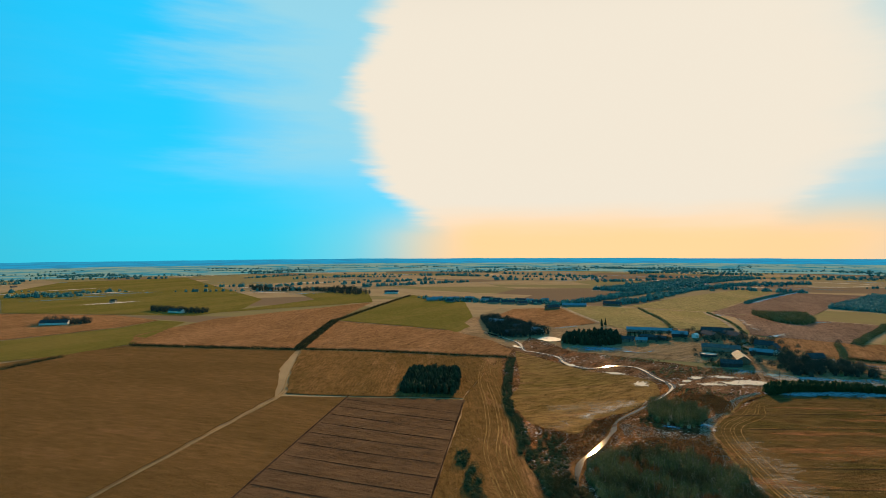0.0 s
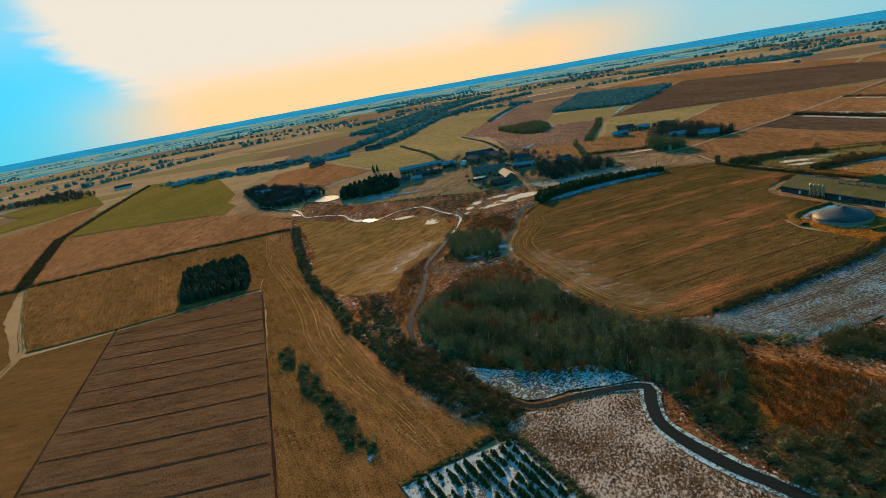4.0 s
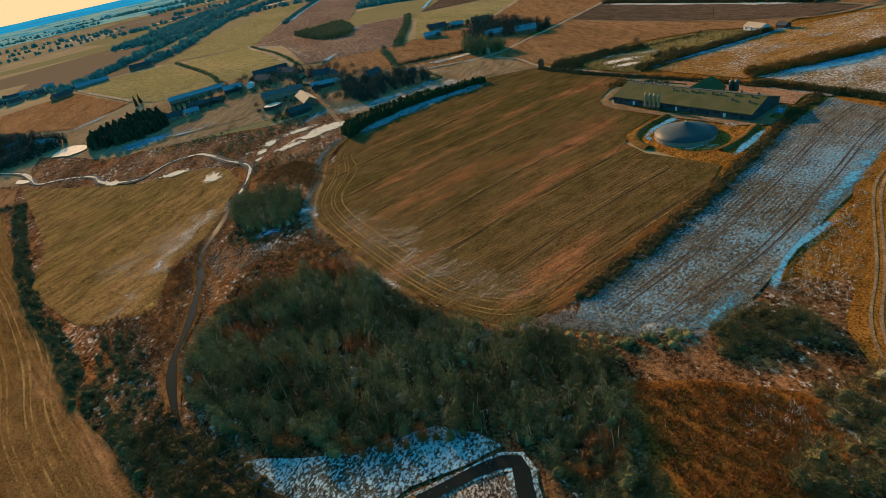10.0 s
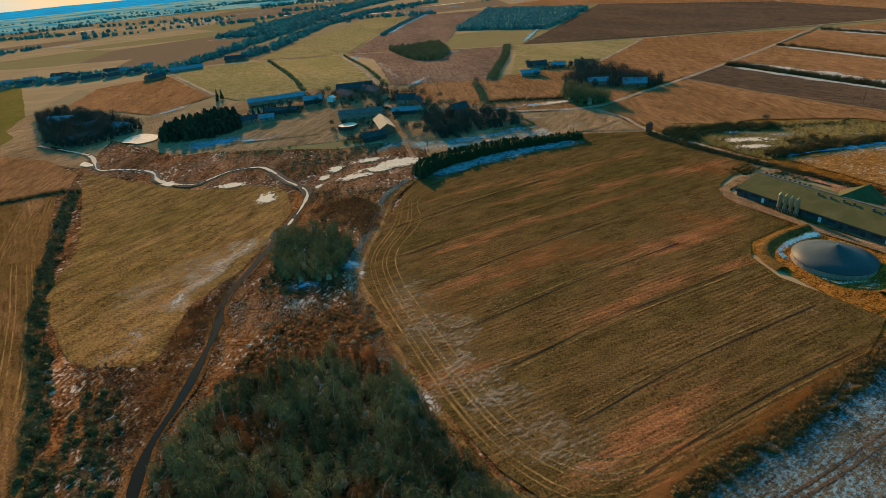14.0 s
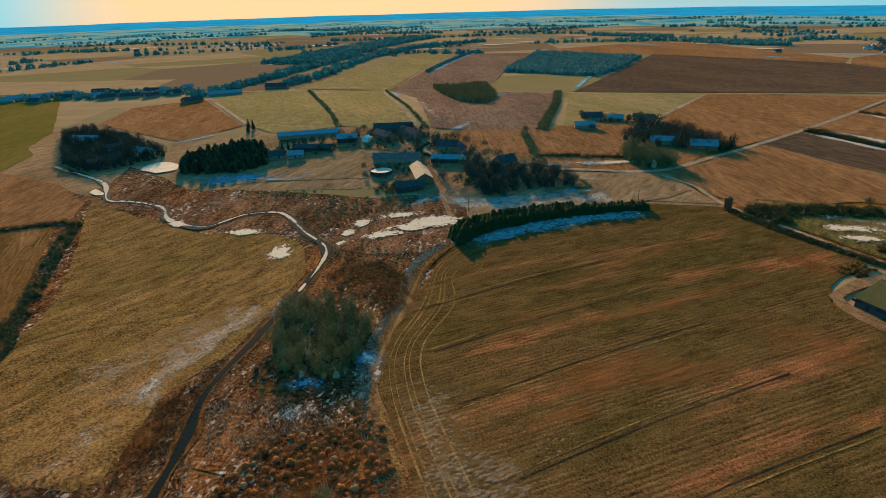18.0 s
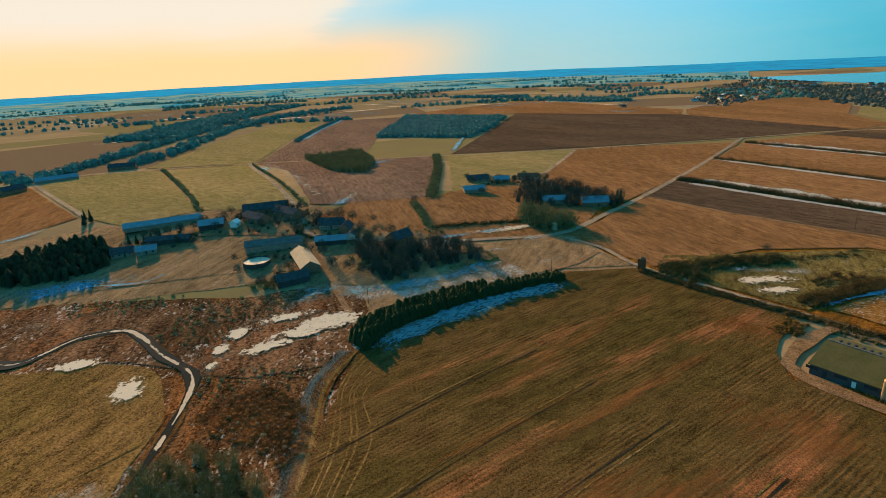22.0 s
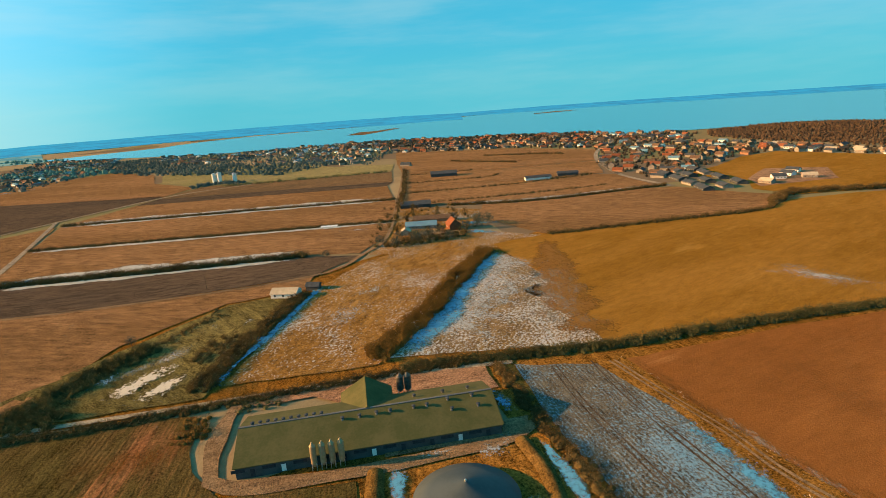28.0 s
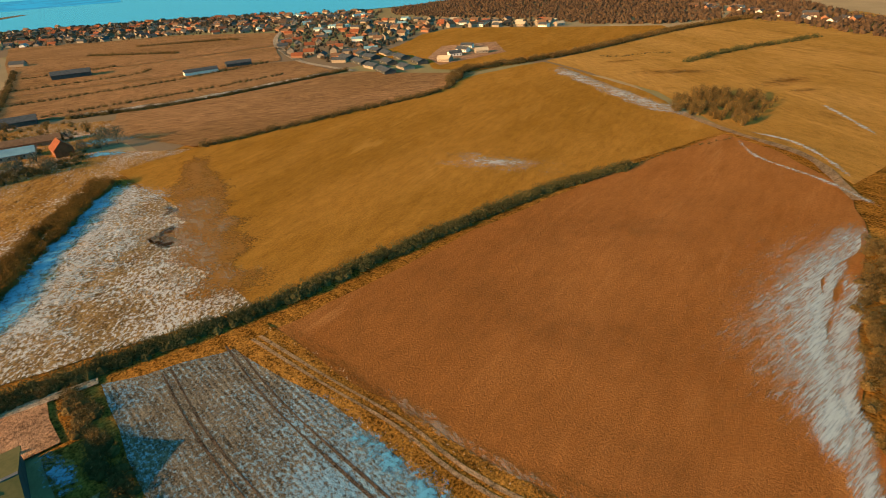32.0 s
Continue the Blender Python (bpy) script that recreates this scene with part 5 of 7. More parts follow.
for pts, w, g, shapes, mat, sc, label in (
    ([(343, 198), (342, 240), (338, 290), (334.5, 325), (332.5, 371)], 4, 1.5, BUSHES, HEDGE, (0.6, 1.1), "dark clipped hedge along the lane"),
    ([(345, 230), (344, 196), (340, 157), (341, 100), (341, 39), (336, 6), (332, -10)], 5, 1.5, BUSHES, HEDGE_GREEN, (0.8, 1.4), "thick green-brown hedge along the lane"),
    ([(332, -12), (331, -36), (320, -73)], 1.5, 2.5, BUSHES, HEDGE, (0.3, 0.6), "thin gappy hedge"),
    ([(357, 240), (390, 218), (440, 190), (494, 160)], 11, 2.2, SCRUB, GOLD_HEDGE, (0.7, 1.1), "broad golden-brown tree belt"),
    ([(338, 196), (303, 193), (277, 190), (252, 187), (221, 184), (183, 182), (150, 182)], 5, 1.8, BUSHES, HEDGE, (0.7, 1.2), "golden-brown hedge between field and frosted plough"),
    ([(350, 303), (373, 297), (415, 283), (448, 272)], 8, 1.9, SCRUB, HEDGE, (0.6, 0.95), "dark brown hedge beside the snow strip"),
    ([(343, 344), (345, 362), (362, 353), (377, 345), (398, 332)], 12, 2.0, SCRUB, HEDGE_GREEN, (0.5, 1.0), "dark leafless thicket at the lane"),
    ([(398, 332), (420, 318), (438, 312)], 6, 2.4, SCRUB, HEDGE, (0.3, 0.6), "thin rusty thicket along the plot"),
    ([(374, 308), (388, 304), (400, 300)], 10, 2.8, SCRUB, HEDGE, (0.4, 0.8), "rust-brown thicket on the hut's plot"),
    ([(535, 473), (533, 380), (530, 276)], 7, 2.2, SCRUB, HEDGE, (0.8, 1.2), "hedge of small trees with snow behind it"),
    ([(648, 505), (632, 350), (616, 208)], 4, 2.2, BUSHES, HEDGE, (0.8, 1.4), "low hedge between strip fields"),
    ([(763, 532), (746, 350), (728, 197)], 6, 2.4, BUSHES, HEDGE, (1.0, 1.6), "hedge between strip fields"),
    ([(990, 420), (986, 300), (984, 186)], 5, 4.5, SCRUB, BARE, (0.8, 1.3), "far row of trees between strip fields"),
    ([(516, 110), (516, 20), (517, -56), (536, -85)], 5, 2.2, BUSHES, HEDGE, (0.8, 1.5), "hedge along the straw field"),
    ([(536, -85), (560, -122), (540, -228), (540, -415), (508, -578)], 10, 2.6, SCRUB, HEDGE, (0.8, 1.2), "tree belt beside the estate"),
    ([(690, 190), (685, 60), (690, -20)], 4, 3.0, BUSHES, HEDGE, (0.7, 1.3), "low hedge between town plots"),
    ([(760, 185), (755, 60), (770, -40)], 4, 3.0, BUSHES, HEDGE, (0.7, 1.3), "low hedge between town plots"),
    ([(840, 175), (830, 80), (850, 50)], 3, 3.0, BUSHES, HEDGE, (0.6, 1.2), "low hedge between town plots"),
    ([(920, 165), (910, 110), (915, 70)], 3, 3.0, BUSHES, HEDGE, (0.6, 1.2), "low hedge between town plots"),
    ([(690, 196), (800, 180), (990, 158)], 5, 3.0, SCRUB, HEDGE, (0.4, 0.9), "tree row along the lane to the town"),
    ([(666, 152), (649, 100), (644, 49), (654, -64)], 4, 2.2, BUSHES, HEDGE, (0.9, 1.6), "hedge before the town"),
    ([(1056, 76), (990, 22), (955, -6)], 5, 3.0, BUSHES, HEDGE, (0.9, 1.6), "low hedge between town plots"),
    ([(1095, 10), (1035, -84), (1010, -100)], 5, 3.0, BUSHES, HEDGE, (0.9, 1.6), "low hedge between town plots"),
    ([(510, -227), (492, -236), (482, -262), (466, -267)], 2.5, 2.5, BUSHES, HEDGE, (0.4, 0.8), "low ditch bushes on the grassland"),
    ([(436, -236), (436, -275), (432, -301), (424, -330), (406, -406)], 8, 2.6, SCRUB, HEDGE_GREEN, (0.3, 1.0), "dark tree line on the grassland"),
    ([(-391, 525), (-300, 522), (-200, 521)], 5, 2.2, BUSHES, HEDGE, (0.8, 1.4), "long dark hedge"),
    ([(-202, 525), (-220, 640), (-234, 735)], 9, 2.4, SCRUB, HEDGE, (0.7, 1.1), "thick hedge between fields"),
    ([(-234, 735), (-222, 940), (-205, 1150)], 5, 3.0, BUSHES, HEDGE, (0.9, 1.5), "hedge beside green wheat"),
    ([(-198, 524), (-100, 530), (8, 532)], 4, 2.2, BUSHES, HEDGE, (0.7, 1.2), "row of small bushes along a field"),
    ([(-417, 403), (-410, 460)], 6, 2.4, BUSHES, HEDGE, (0.8, 1.4), "hedge at the field edge"),
    ([(477, 743), (420, 660), (334, 551)], 7, 2.6, SCRUB, BARE, (0.6, 0.9), "dark tall hedge"),
    ([(219, 926), (208, 790), (192, 640)], 3, 2.4, BUSHES, BARE, (0.8, 1.3), "dark hedge across the meadow"),
    ([(295, 494), (320, 482), (350, 468)], 4, 2.2, BUSHES, HEDGE, (0.7, 1.2), "garden hedge"),
    ([(316, 549), (305, 520), (293, 496)], 4, 2.2, BUSHES, BARE, (0.9, 1.4), "garden hedge"),
    ([(239, 554), (227, 541), (229, 526), (251, 508)], 2.5, 1.6, BUSHES, BARE_GREEN, (0.6, 0.9), "clipped dark garden hedge"),
    ([(285, 480), (292, 452), (289, 430), (265, 437)], 2.5, 2.0, BUSHES, BARE, (0.6, 1.0), "garden hedge"),
    ([(303, 864), (285, 770), (252, 590)], 2.5, 2.5, BUSHES, BARE, (0.7, 1.0), "roadside hedge"),
    ([(424, 1033), (540, 1190), (663, 1338)], 9, 3.5, SCRUB, HAZE_WOOD, (0.8, 1.2), "far hedge"),
    ([(14, 152), (32, 155), (48, 156), (53, 130), (58, 96)], 2.5, 1.3, BUSHES, BARE_GREEN, (0.5, 0.8), "clipped hedge round a tree nursery"),
    ([(240, -4), (228, 42), (217, 70), (205, 90), (184, 99)], 12, 2.8, SCRUB, HEDGE, (0.5, 0.95), "leafless willow belt below the red field"),
):
    hedge(pts, w, g, shapes, mat, sc, label)
for poly, mat, gap, shapes, sc, label in (
    ([(529, 969), (749, 1226), (844, 1021), (700, 900), (610, 845)], HAZE_WOOD, 7, FAR_TREES, (0.8, 1.2), "dark block of forest among fields"),
    ([(358, 845), (433, 840), (390, 731), (345, 670), (327, 696)], BARE, 4.5, TREES, (0.5, 0.9), "leafless copse in the ploughed field"),
    ([(69, 592), (68, 622), (88, 632), (120, 636), (128, 612), (127, 580), (104, 574)], PINE, 3.8, ROUND_PINES, (0.55, 0.85), "dark pine wood beside the frozen pond"),
    ([(-13, 654), (-32, 777), (-10, 790), (23, 736), (58, 652), (40, 640), (4, 633)], GARDEN, 5.6, TREES, (0.5, 1.05), "trees round farms at the pond"),
    ([(380, -122), (366, -99), (340, -97), (323, -92), (334, -150), (356, -162), (377, -148)], HEDGE, 4.6, TREES, (0.3, 0.65), "brown leafless copse on the grassland"),
    ([(1180, -470), (1070, -402), (930, -398), (765, -435), (668, -414), (582, -440), (545, -510), (610, -640), (786, -770), (930, -720), (1104, -714), (1165, -600)], RED_WOOD, 7.2, FAR_TREES, (0.5, 0.85), "russet woodland on a low hill"),
    ([(600, -645), (545, -515), (470, -500), (345, -400), (330, -460), (440, -600), (560, -740), (760, -780)], RED_WOOD, 7.5, FAR_TREES, (0.5, 0.85), "russet woodland"),
    ([(378, 507), (430, 548), (447, 523), (446, 462), (421, 452), (405, 470), (385, 480)], GARDEN, 6.0, TREES, (0.4, 1.1), "trees round a farm"),
    ([(340, 446), (362, 438), (372, 455), (362, 480), (345, 470)], BARE, 4.2, TREES, (0.8, 1.2), "tall leafless trees at the lane"),
    ([(-186, 1110), (-34, 1085), (90, 1050), (84, 980), (40, 1000), (-60, 1020), (-130, 1040)], HAZE_WOOD, 10, FAR_TREES, (0.6, 1.1), "trees among village houses"),
    ([(-640, 690), (-570, 690), (-565, 672), (-640, 672)], GARDEN, 7, TREES, (0.6, 1.1), "trees behind a lone farm"),
    ([(-585, 850), (-470, 825), (-475, 800), (-580, 825)], GARDEN, 7, TREES, (0.6, 1.1), "trees round a lone farm"),
    ([(-700, 1400), (-560, 1290), (-470, 1310), (-400, 1360), (-300, 1190), (-330, 1170), (-480, 1260), (-600, 1250)], GARDEN, 12, TREES, (0.7, 1.2), "trees of a far hamlet"),
    ([(1245, 1371), (1290, 1400), (1200, 1640), (1150, 1600)], HAZE_WOOD, 9, FAR_TREES, (0.9, 1.5), "far wood"),
    ([(1150, 1197), (1187, 1060), (1240, 1020), (1290, 1100), (1200, 1230)], HAZE_WOOD, 9, FAR_TREES, (0.9, 1.5), "far wood"),
):
    planted("wood", scattered(poly, gap, rng), shapes, mat, sc, label, "wood")
# straggling belts across the far country
spots = []
for pts, w in (([(83, 966), (135, 1030), (220, 1150), (300, 1262), (420, 1420)], 18), ([(203, 1014), (265, 1090), (350, 1230), (440, 1365), (640, 1550), (820, 1600)], 20), ([(240, 1330), (335, 1430), (520, 1660), (760, 1900)], 90)):
    spots += along(pts, 6, w, rng)
for _ in range(150):
    a, r = radians(rng.uniform(-78, 64)), rng.uniform(1300, 3000)
    x, y = 100 + r * math.sin(a), 200 + r * math.cos(a)
    b, ln, w = -a + rng.uniform(-0.7, 0.7), rng.uniform(60, 420), rng.uniform(8, 46)
    spots += along([(x, y), (x + ln * math.cos(b), y + ln * math.sin(b))], 14, w, rng)
planted("wood", spots, FAR_TREES, HAZE_WOOD, (0.5, 1.7), "scattered dark woods and hedges of the far country", "wood")

# spruce belt: single trees in rows
proto = tree_thing(spruce_crown(5.6, 2.5, 11, 12, rng, 0.45), 5.6, SPRUCE, "spruce", "young dark green spruce in a dense belt")
line = smooth_line(SPRUCE_BELT, 1.75)
for i, (x, y) in enumerate(line):
    for row in range(5):
        t = i / len(line)
        if row > 2 and t > 0.65:
            continue
        plant_tree(proto, x + rng.uniform(-0.5, 0.5), y - 6.0 + row * 2.5 + rng.uniform(-0.5, 0.5), float(rng.uniform(0.85, 1.15) * (1.05 - 0.35 * t)), "spruces of the belt")
discard(proto)
# tree nursery
proto = tree_thing(spruce_crown(2.3, 1.05, 7, 8), 2.3, SPRUCE, "young_conifer", "small conifer in a frosted nursery row", 0.03)
for i in range(11):
    for j in range(27):
        if noise.noise((i * 0.9, j * 0.35, 4.4)) > -0.3:
            plant_tree(proto, 18.5 + i * 2.8 + j * 0.25, 150 - j * 1.7 + i * 0.2, float(rng.uniform(0.6, 1.25)), "young conifers of the nursery")
discard(proto)
lay("field", [(14, 151), (48, 154), (57, 98), (24, 96)], NURSERY, 0.2, 25, label="white frosted ground of a tree nursery", category="field")
# loose trees in the hamlet
oak = tree_thing(bare_crown(10, 4.2, 900, 0.15), 10, GARDEN, "bare_tree", "tall leafless broad-crowned tree")
fir = tree_thing(spruce_crown(9, 2.3, 10, 10), 9, PINE, "fir_tree", "dark pointed fir tree")
for x, y, k in ((246, 489, 1), (238, 470, 1.1), (233, 452, 0.9), (248, 455, 1.2), (256, 462, 1), (262, 450, 1.1), (270, 446, 0.9), (275, 462, 1), (282, 455, 0.9), (262, 470, 0.8), (252, 478, 1.1), (241, 495, 0.9), (226, 545, 0.9),
                (256, 545, 1.1), (262, 538, 0.8), (246, 556, 0.9), (182, 485, 0.8), (200, 494, 0.7), (188, 481, 0.7), (272, 528, 0.6), (318, 549, 0.7), (374, 540, 0.7), (171, 574, 0.6), (164, 583, 0.6), (240, 545, 0.8), (268, 500, 0.9),
                (150, 611, 0.7), (156, 608, 0.8), (163, 606, 0.7), (170, 603, 0.8), (178, 600, 0.7), (186, 606, 0.8), (194, 601, 0.6), (205, 592, 0.7), (212, 570, 0.7), (204, 560, 0.6), (220, 560, 0.8), (228, 560, 0.7), (240, 562, 0.8), (252, 551, 0.8), (190, 522, 0.6), (182, 528, 0.5), (178, 512, 0.5), (200, 512, 0.6), (216, 505, 0.7), (222, 498, 0.8), (226, 508, 0.7), (192, 488, 0.7), (219, 480, 0.8), (224, 470, 0.9), (228, 462, 0.8), (252, 512, 0.7), (258, 518, 0.8), (262, 508, 0.7), (238, 590, 0.9), (246, 584, 0.8), (216, 608, 0.7), (206, 612, 0.8), (136, 596, 0.8), (128, 598, 0.7), (150, 586, 0.5), (44, 648, 0.8), (30, 660, 0.9), (400, 590, 0.7), (390, 570, 0.8), (428, 560, 0.7),
                (404, 343, 0.6), (520, 262, 0.7), (540, 225, 0.9), (548, 210, 1.0), (535, 200, 1.1), (543, 190, 1.2), (552, 180, 1.0), (556, 150, 1.2), (565, 140, 1.3), (575, 145, 1.1), (560, 158, 0.9), (600, 160, 0.8), (528, 215, 0.9), (534, 176, 0.9)):
    plant_tree(oak, x, y, k * 0.85, "bare trees of the hamlet")
for x, y, k in ((140, 607, 0.7), (144, 604, 0.8), (148, 602, 0.7), (152, 600, 0.9), (157, 597, 0.8), (420, 452, 0.9), (428, 456, 0.8), (434, 459, 0.9), (440, 462, 1.0), (444, 468, 0.8), (124, 700, 0.9), (127, 690, 1.1), (122, 684, 1)):
    plant_tree(fir, x, y, k, "firs of the hamlet")
discard(oak)
discard(fir)
planted("shrubs", scattered([(128, 604), (160, 616), (196, 604), (222, 612), (250, 600), (252, 560), (262, 520), (240, 500), (222, 520), (214, 552), (180, 578), (150, 572)], 8.5, rng), [*SCRUB, *TREES[:2]], GARDEN, (0.25, 0.8), "dark garden shrubs and hedges of the hamlet", "shrubs")
planted("shrubs", scattered([(256, 520), (290, 500), (300, 470), (286, 440), (240, 444), (226, 470), (240, 500)], 7.0, rng), SCRUB, BARE, (0.3, 0.9), "tangled leafless shrubs in the gardens", "shrubs")
planted("shrubs", scattered([(385, 590), (430, 590), (470, 560), (440, 545), (400, 555)], 7.5, rng), [*SCRUB, *TREES[:2]], GARDEN, (0.3, 0.7), "garden trees round the farm", "shrubs")
planted("shrubs", scattered([(545, 235), (600, 225), (680, 212), (690, 170), (650, 150), (600, 145), (560, 150)], 9.5, rng), [*SCRUB, *TREES[:2]], HEDGE, (0.3, 0.8), "leafless shrubs and trees round the farm", "shrubs")
planted("shrubs", scattered([(538, 240), (525, 205), (535, 165), (552, 160), (548, 200)], 4.5, rng), SCRUB, HEDGE, (0.7, 1.2), "golden-brown thicket beside a farm", "shrubs")

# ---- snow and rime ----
snow_strip("snow", [(190, 391), (205, 395), (232, 395), (262, 391), (300, 382)], 16, THIN_SHADE_TINT_SNOW, label="blue-shaded snow along the spruce belt")
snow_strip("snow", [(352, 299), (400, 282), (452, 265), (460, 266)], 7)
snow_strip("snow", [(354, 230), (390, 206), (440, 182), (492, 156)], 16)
snow_strip("rime", [(262, -8), (257, 8), (257, 32), (250, 62), (240, 80), (229, 103)], 30, RIME_ROWS, 0.45, "rime in the furrows along the rim of the red field", True)
snow_strip("rime", [(276, -14), (270, 8), (271, 34), (264, 64), (254, 84), (242, 104)], 60, RIME_ROWS_THIN, 0.43, "thin rime in the furrows of the red field", True)
snow_strip("rime", [(512, -168), (440, -131), (385, -106), (348, -97)], 24, FROST_BAND, 0.45, "long pale streak of old snow over the straw field")
snow_strip("rime", [(322, -86), (300, -83), (282, -70), (264, -50)], 4, FROST_BAND, 0.5, "frosted track over the grassland")
snow_strip("rime", [(318, -72), (300, -53), (272, -42), (246, -26)], 4, FROST_BAND, 0.5, "frosted edge of the red field")
snow_strip("rime", [(316, -160), (296, -138), (274, -112)], 4, FROST_BAND, 0.5, "frosted path over the grassland")
snow_strip("rime", [(300, 144), (258, 138), (214, 121), (192, 113)], 5, RIME_THIN, 0.4, "rime along the edge of the red field")
snow_strip("grass", [(343, 153), (372, 150), (412, 141), (470, 126), (505, 116)], 34, STRAW_FADE, 0.3, "straw grass thinning into the frosted corner")
lay("yard", [(496, 160), (516, 238), (570, 214), (690, 198), (626, 124), (560, 158), (517, 114)], FROST_LIGHT, -0.05, 25, label="frosted grass round the farm", category="meadow")
snow_strip("rime", [(247, 8), (243, 31), (236, 60), (227, 78), (216, 103)], 9, RIME_ROWS, 0.5, "old snow at the rim of the red field")
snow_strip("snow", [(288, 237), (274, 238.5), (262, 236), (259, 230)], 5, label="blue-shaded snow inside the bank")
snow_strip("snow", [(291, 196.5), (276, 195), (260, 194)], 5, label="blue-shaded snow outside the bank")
snow_strip("snow", [(270, 207), (258, 212), (256, 222)], 4, RIME, label="rime round the slurry tank")
snow_strip("rime", [(203, 446), (240, 426), (300, 408)], 32, RIME, 0.5, "rime on the grass behind the spruce belt")
snow_strip("snow", [(205, 452), (240, 433), (286, 425)], 15, THIN_SHADE_TINT_SNOW, label="blue-shaded snow behind the spruce belt")
snow_strip("snow", [(182, 142), (198, 146), (210, 147), (231, 145)], 4, label="snow with painted blue shade in a ditch")
patch("snow", 100, 562, 46, 16, -20, SHADE_TINT_SNOW, 0.5, "blue-shaded snow below the pines")
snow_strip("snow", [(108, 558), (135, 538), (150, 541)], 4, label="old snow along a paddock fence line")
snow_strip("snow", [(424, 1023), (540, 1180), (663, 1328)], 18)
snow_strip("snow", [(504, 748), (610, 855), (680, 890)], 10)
snow_strip("rime", [(546, 473), (546, 380), (541, 280)], 24, RIME_HEDGE, 0.5, "old snow behind a hedge")
snow_strip("rime", [(776, 533), (759, 350), (740, 200)], 20, RIME_HEDGE, 0.5, "old snow behind a hedge")
snow_strip("snow", [(545, 474), (543, 455), (541, 438)], 14)
for pts, w in (([(528, 473), (526, 380), (524, 280)], 8), ([(643, 505), (627, 350), (611, 208)], 6), ([(757, 532), (740, 350), (722, 197)], 7), ([(672, 148), (656, 100), (651, 49), (660, -58)], 9)):
    snow_strip("rime", pts, w + 4, RIME_HEDGE, 0.5, "rime on the grass before a hedge")
for x, y, rx, ry, a, m in ((200, 112, 34, 8, 20, RIME), (192, 106, 22, 12, 20, RIME_ROWS), (378, 24, 40, 18, 25, FROST_BAND), (410, 172, 66, 34, -35, RIME), (400, 178, 50, 20, -35, RIME), (408, 250, 46, 22, -30, RIME), (440, 236, 30, 14, -40, RIME), 
                           (370, 340, 16, 8, -20, RIME), (364, 326, 18, 7, -35, ICE_CRUST), (376, 331, 14, 5, -40, FROST_BAND), (356, 317, 12, 6, -30, ICE_CRUST), (384, 322, 20, 7, -35, FROST_BAND), (415, 296, 22, 4, -18, RIME), (310, 410, 26, 8, -10, RIME), (330, 440, 24, 7, -20, RIME), (300, 440, 20, 6, -20, RIME), (330, 462, 26, 6, -18, ICE_CRUST), (292, 473, 22, 5, -15, SHADE_TINT_SNOW), (318, 466, 16, 4, -12, SHADE_TINT_SNOW), (276, 580, 16, 8, 30, SHADE_TINT_SNOW), (290, 700, 30, 10, 78, RIME), (296, 800, 40, 9, 80, SHADE_TINT_SNOW),
                           (395, 735, 42, 12, 20, SHADE_TINT_SNOW), (80, 690, 26, 7, 12, SHADE_TINT_SNOW), (285, 425, 25, 7, -10, RIME), (400, 395, 30, 5, 10, RIME_THIN), (430, 380, 30, 6, 20, RIME_THIN),
                           (45, 325, 26, 12, 62, RIME), (40, 318, 18, 8, 20, RIME), (60, 345, 20, 8, 60, RIME), (105, 325, 13, 6, -20, SHADE_TINT_SNOW), (126, 329, 9, 8, 40, SHADE_TINT_SNOW), (136, 345, 18, 6, 70, RIME), (100, 312, 22, 9, 10, RIME), (118, 240, 40, 5, 88, RIME), (128, 320, 24, 4, 70, RIME), (135, 250, 60, 14, 85, RIME_THIN),
                           (150, 160, 16, 8, -40, RIME), (165, 148, 20, 5, 0, SHADE_TINT_SNOW), (40, 183, 26, 13, -50, FROST_BAND), (44, 170, 14, 9, -30, FROST_BAND), (8, 168, 3.5, 1.6, 60, SHADE_TINT_SNOW), (255, 152, 60, 5, 4, SHADE_TINT_SNOW), (292, 206, 9, 6, 0, RIME), (264, 206, 12, 6, 0, RIME), (289, 212, 8, 14, 0, RIME), (312, 201, 10, 4, 10, SHADE_TINT_SNOW), (292, 225, 3, 16, 0, RIME),
                           (575, 145, 22, 12, 60, SHADE_TINT_SNOW), (545, 150, 20, 10, 40, SHADE_TINT_SNOW), (596, 240, 30, 10, 80, RIME), (108, 535, 26, 6, -20, RIME_THIN), (60, 545, 30, 8, -50, RIME_THIN), (-170, 560, 60, 20, 10, RIME_THIN), (225, 900, 30, 10, 80, RIME), (150, 430, 30, 14, 0, RIME_THIN), (90, 520, 40, 14, -40, RIME_THIN)):
    patch("rime", x, y, rx, ry, a, m, 0.5, "ragged patch of rime and old snow on the ground")
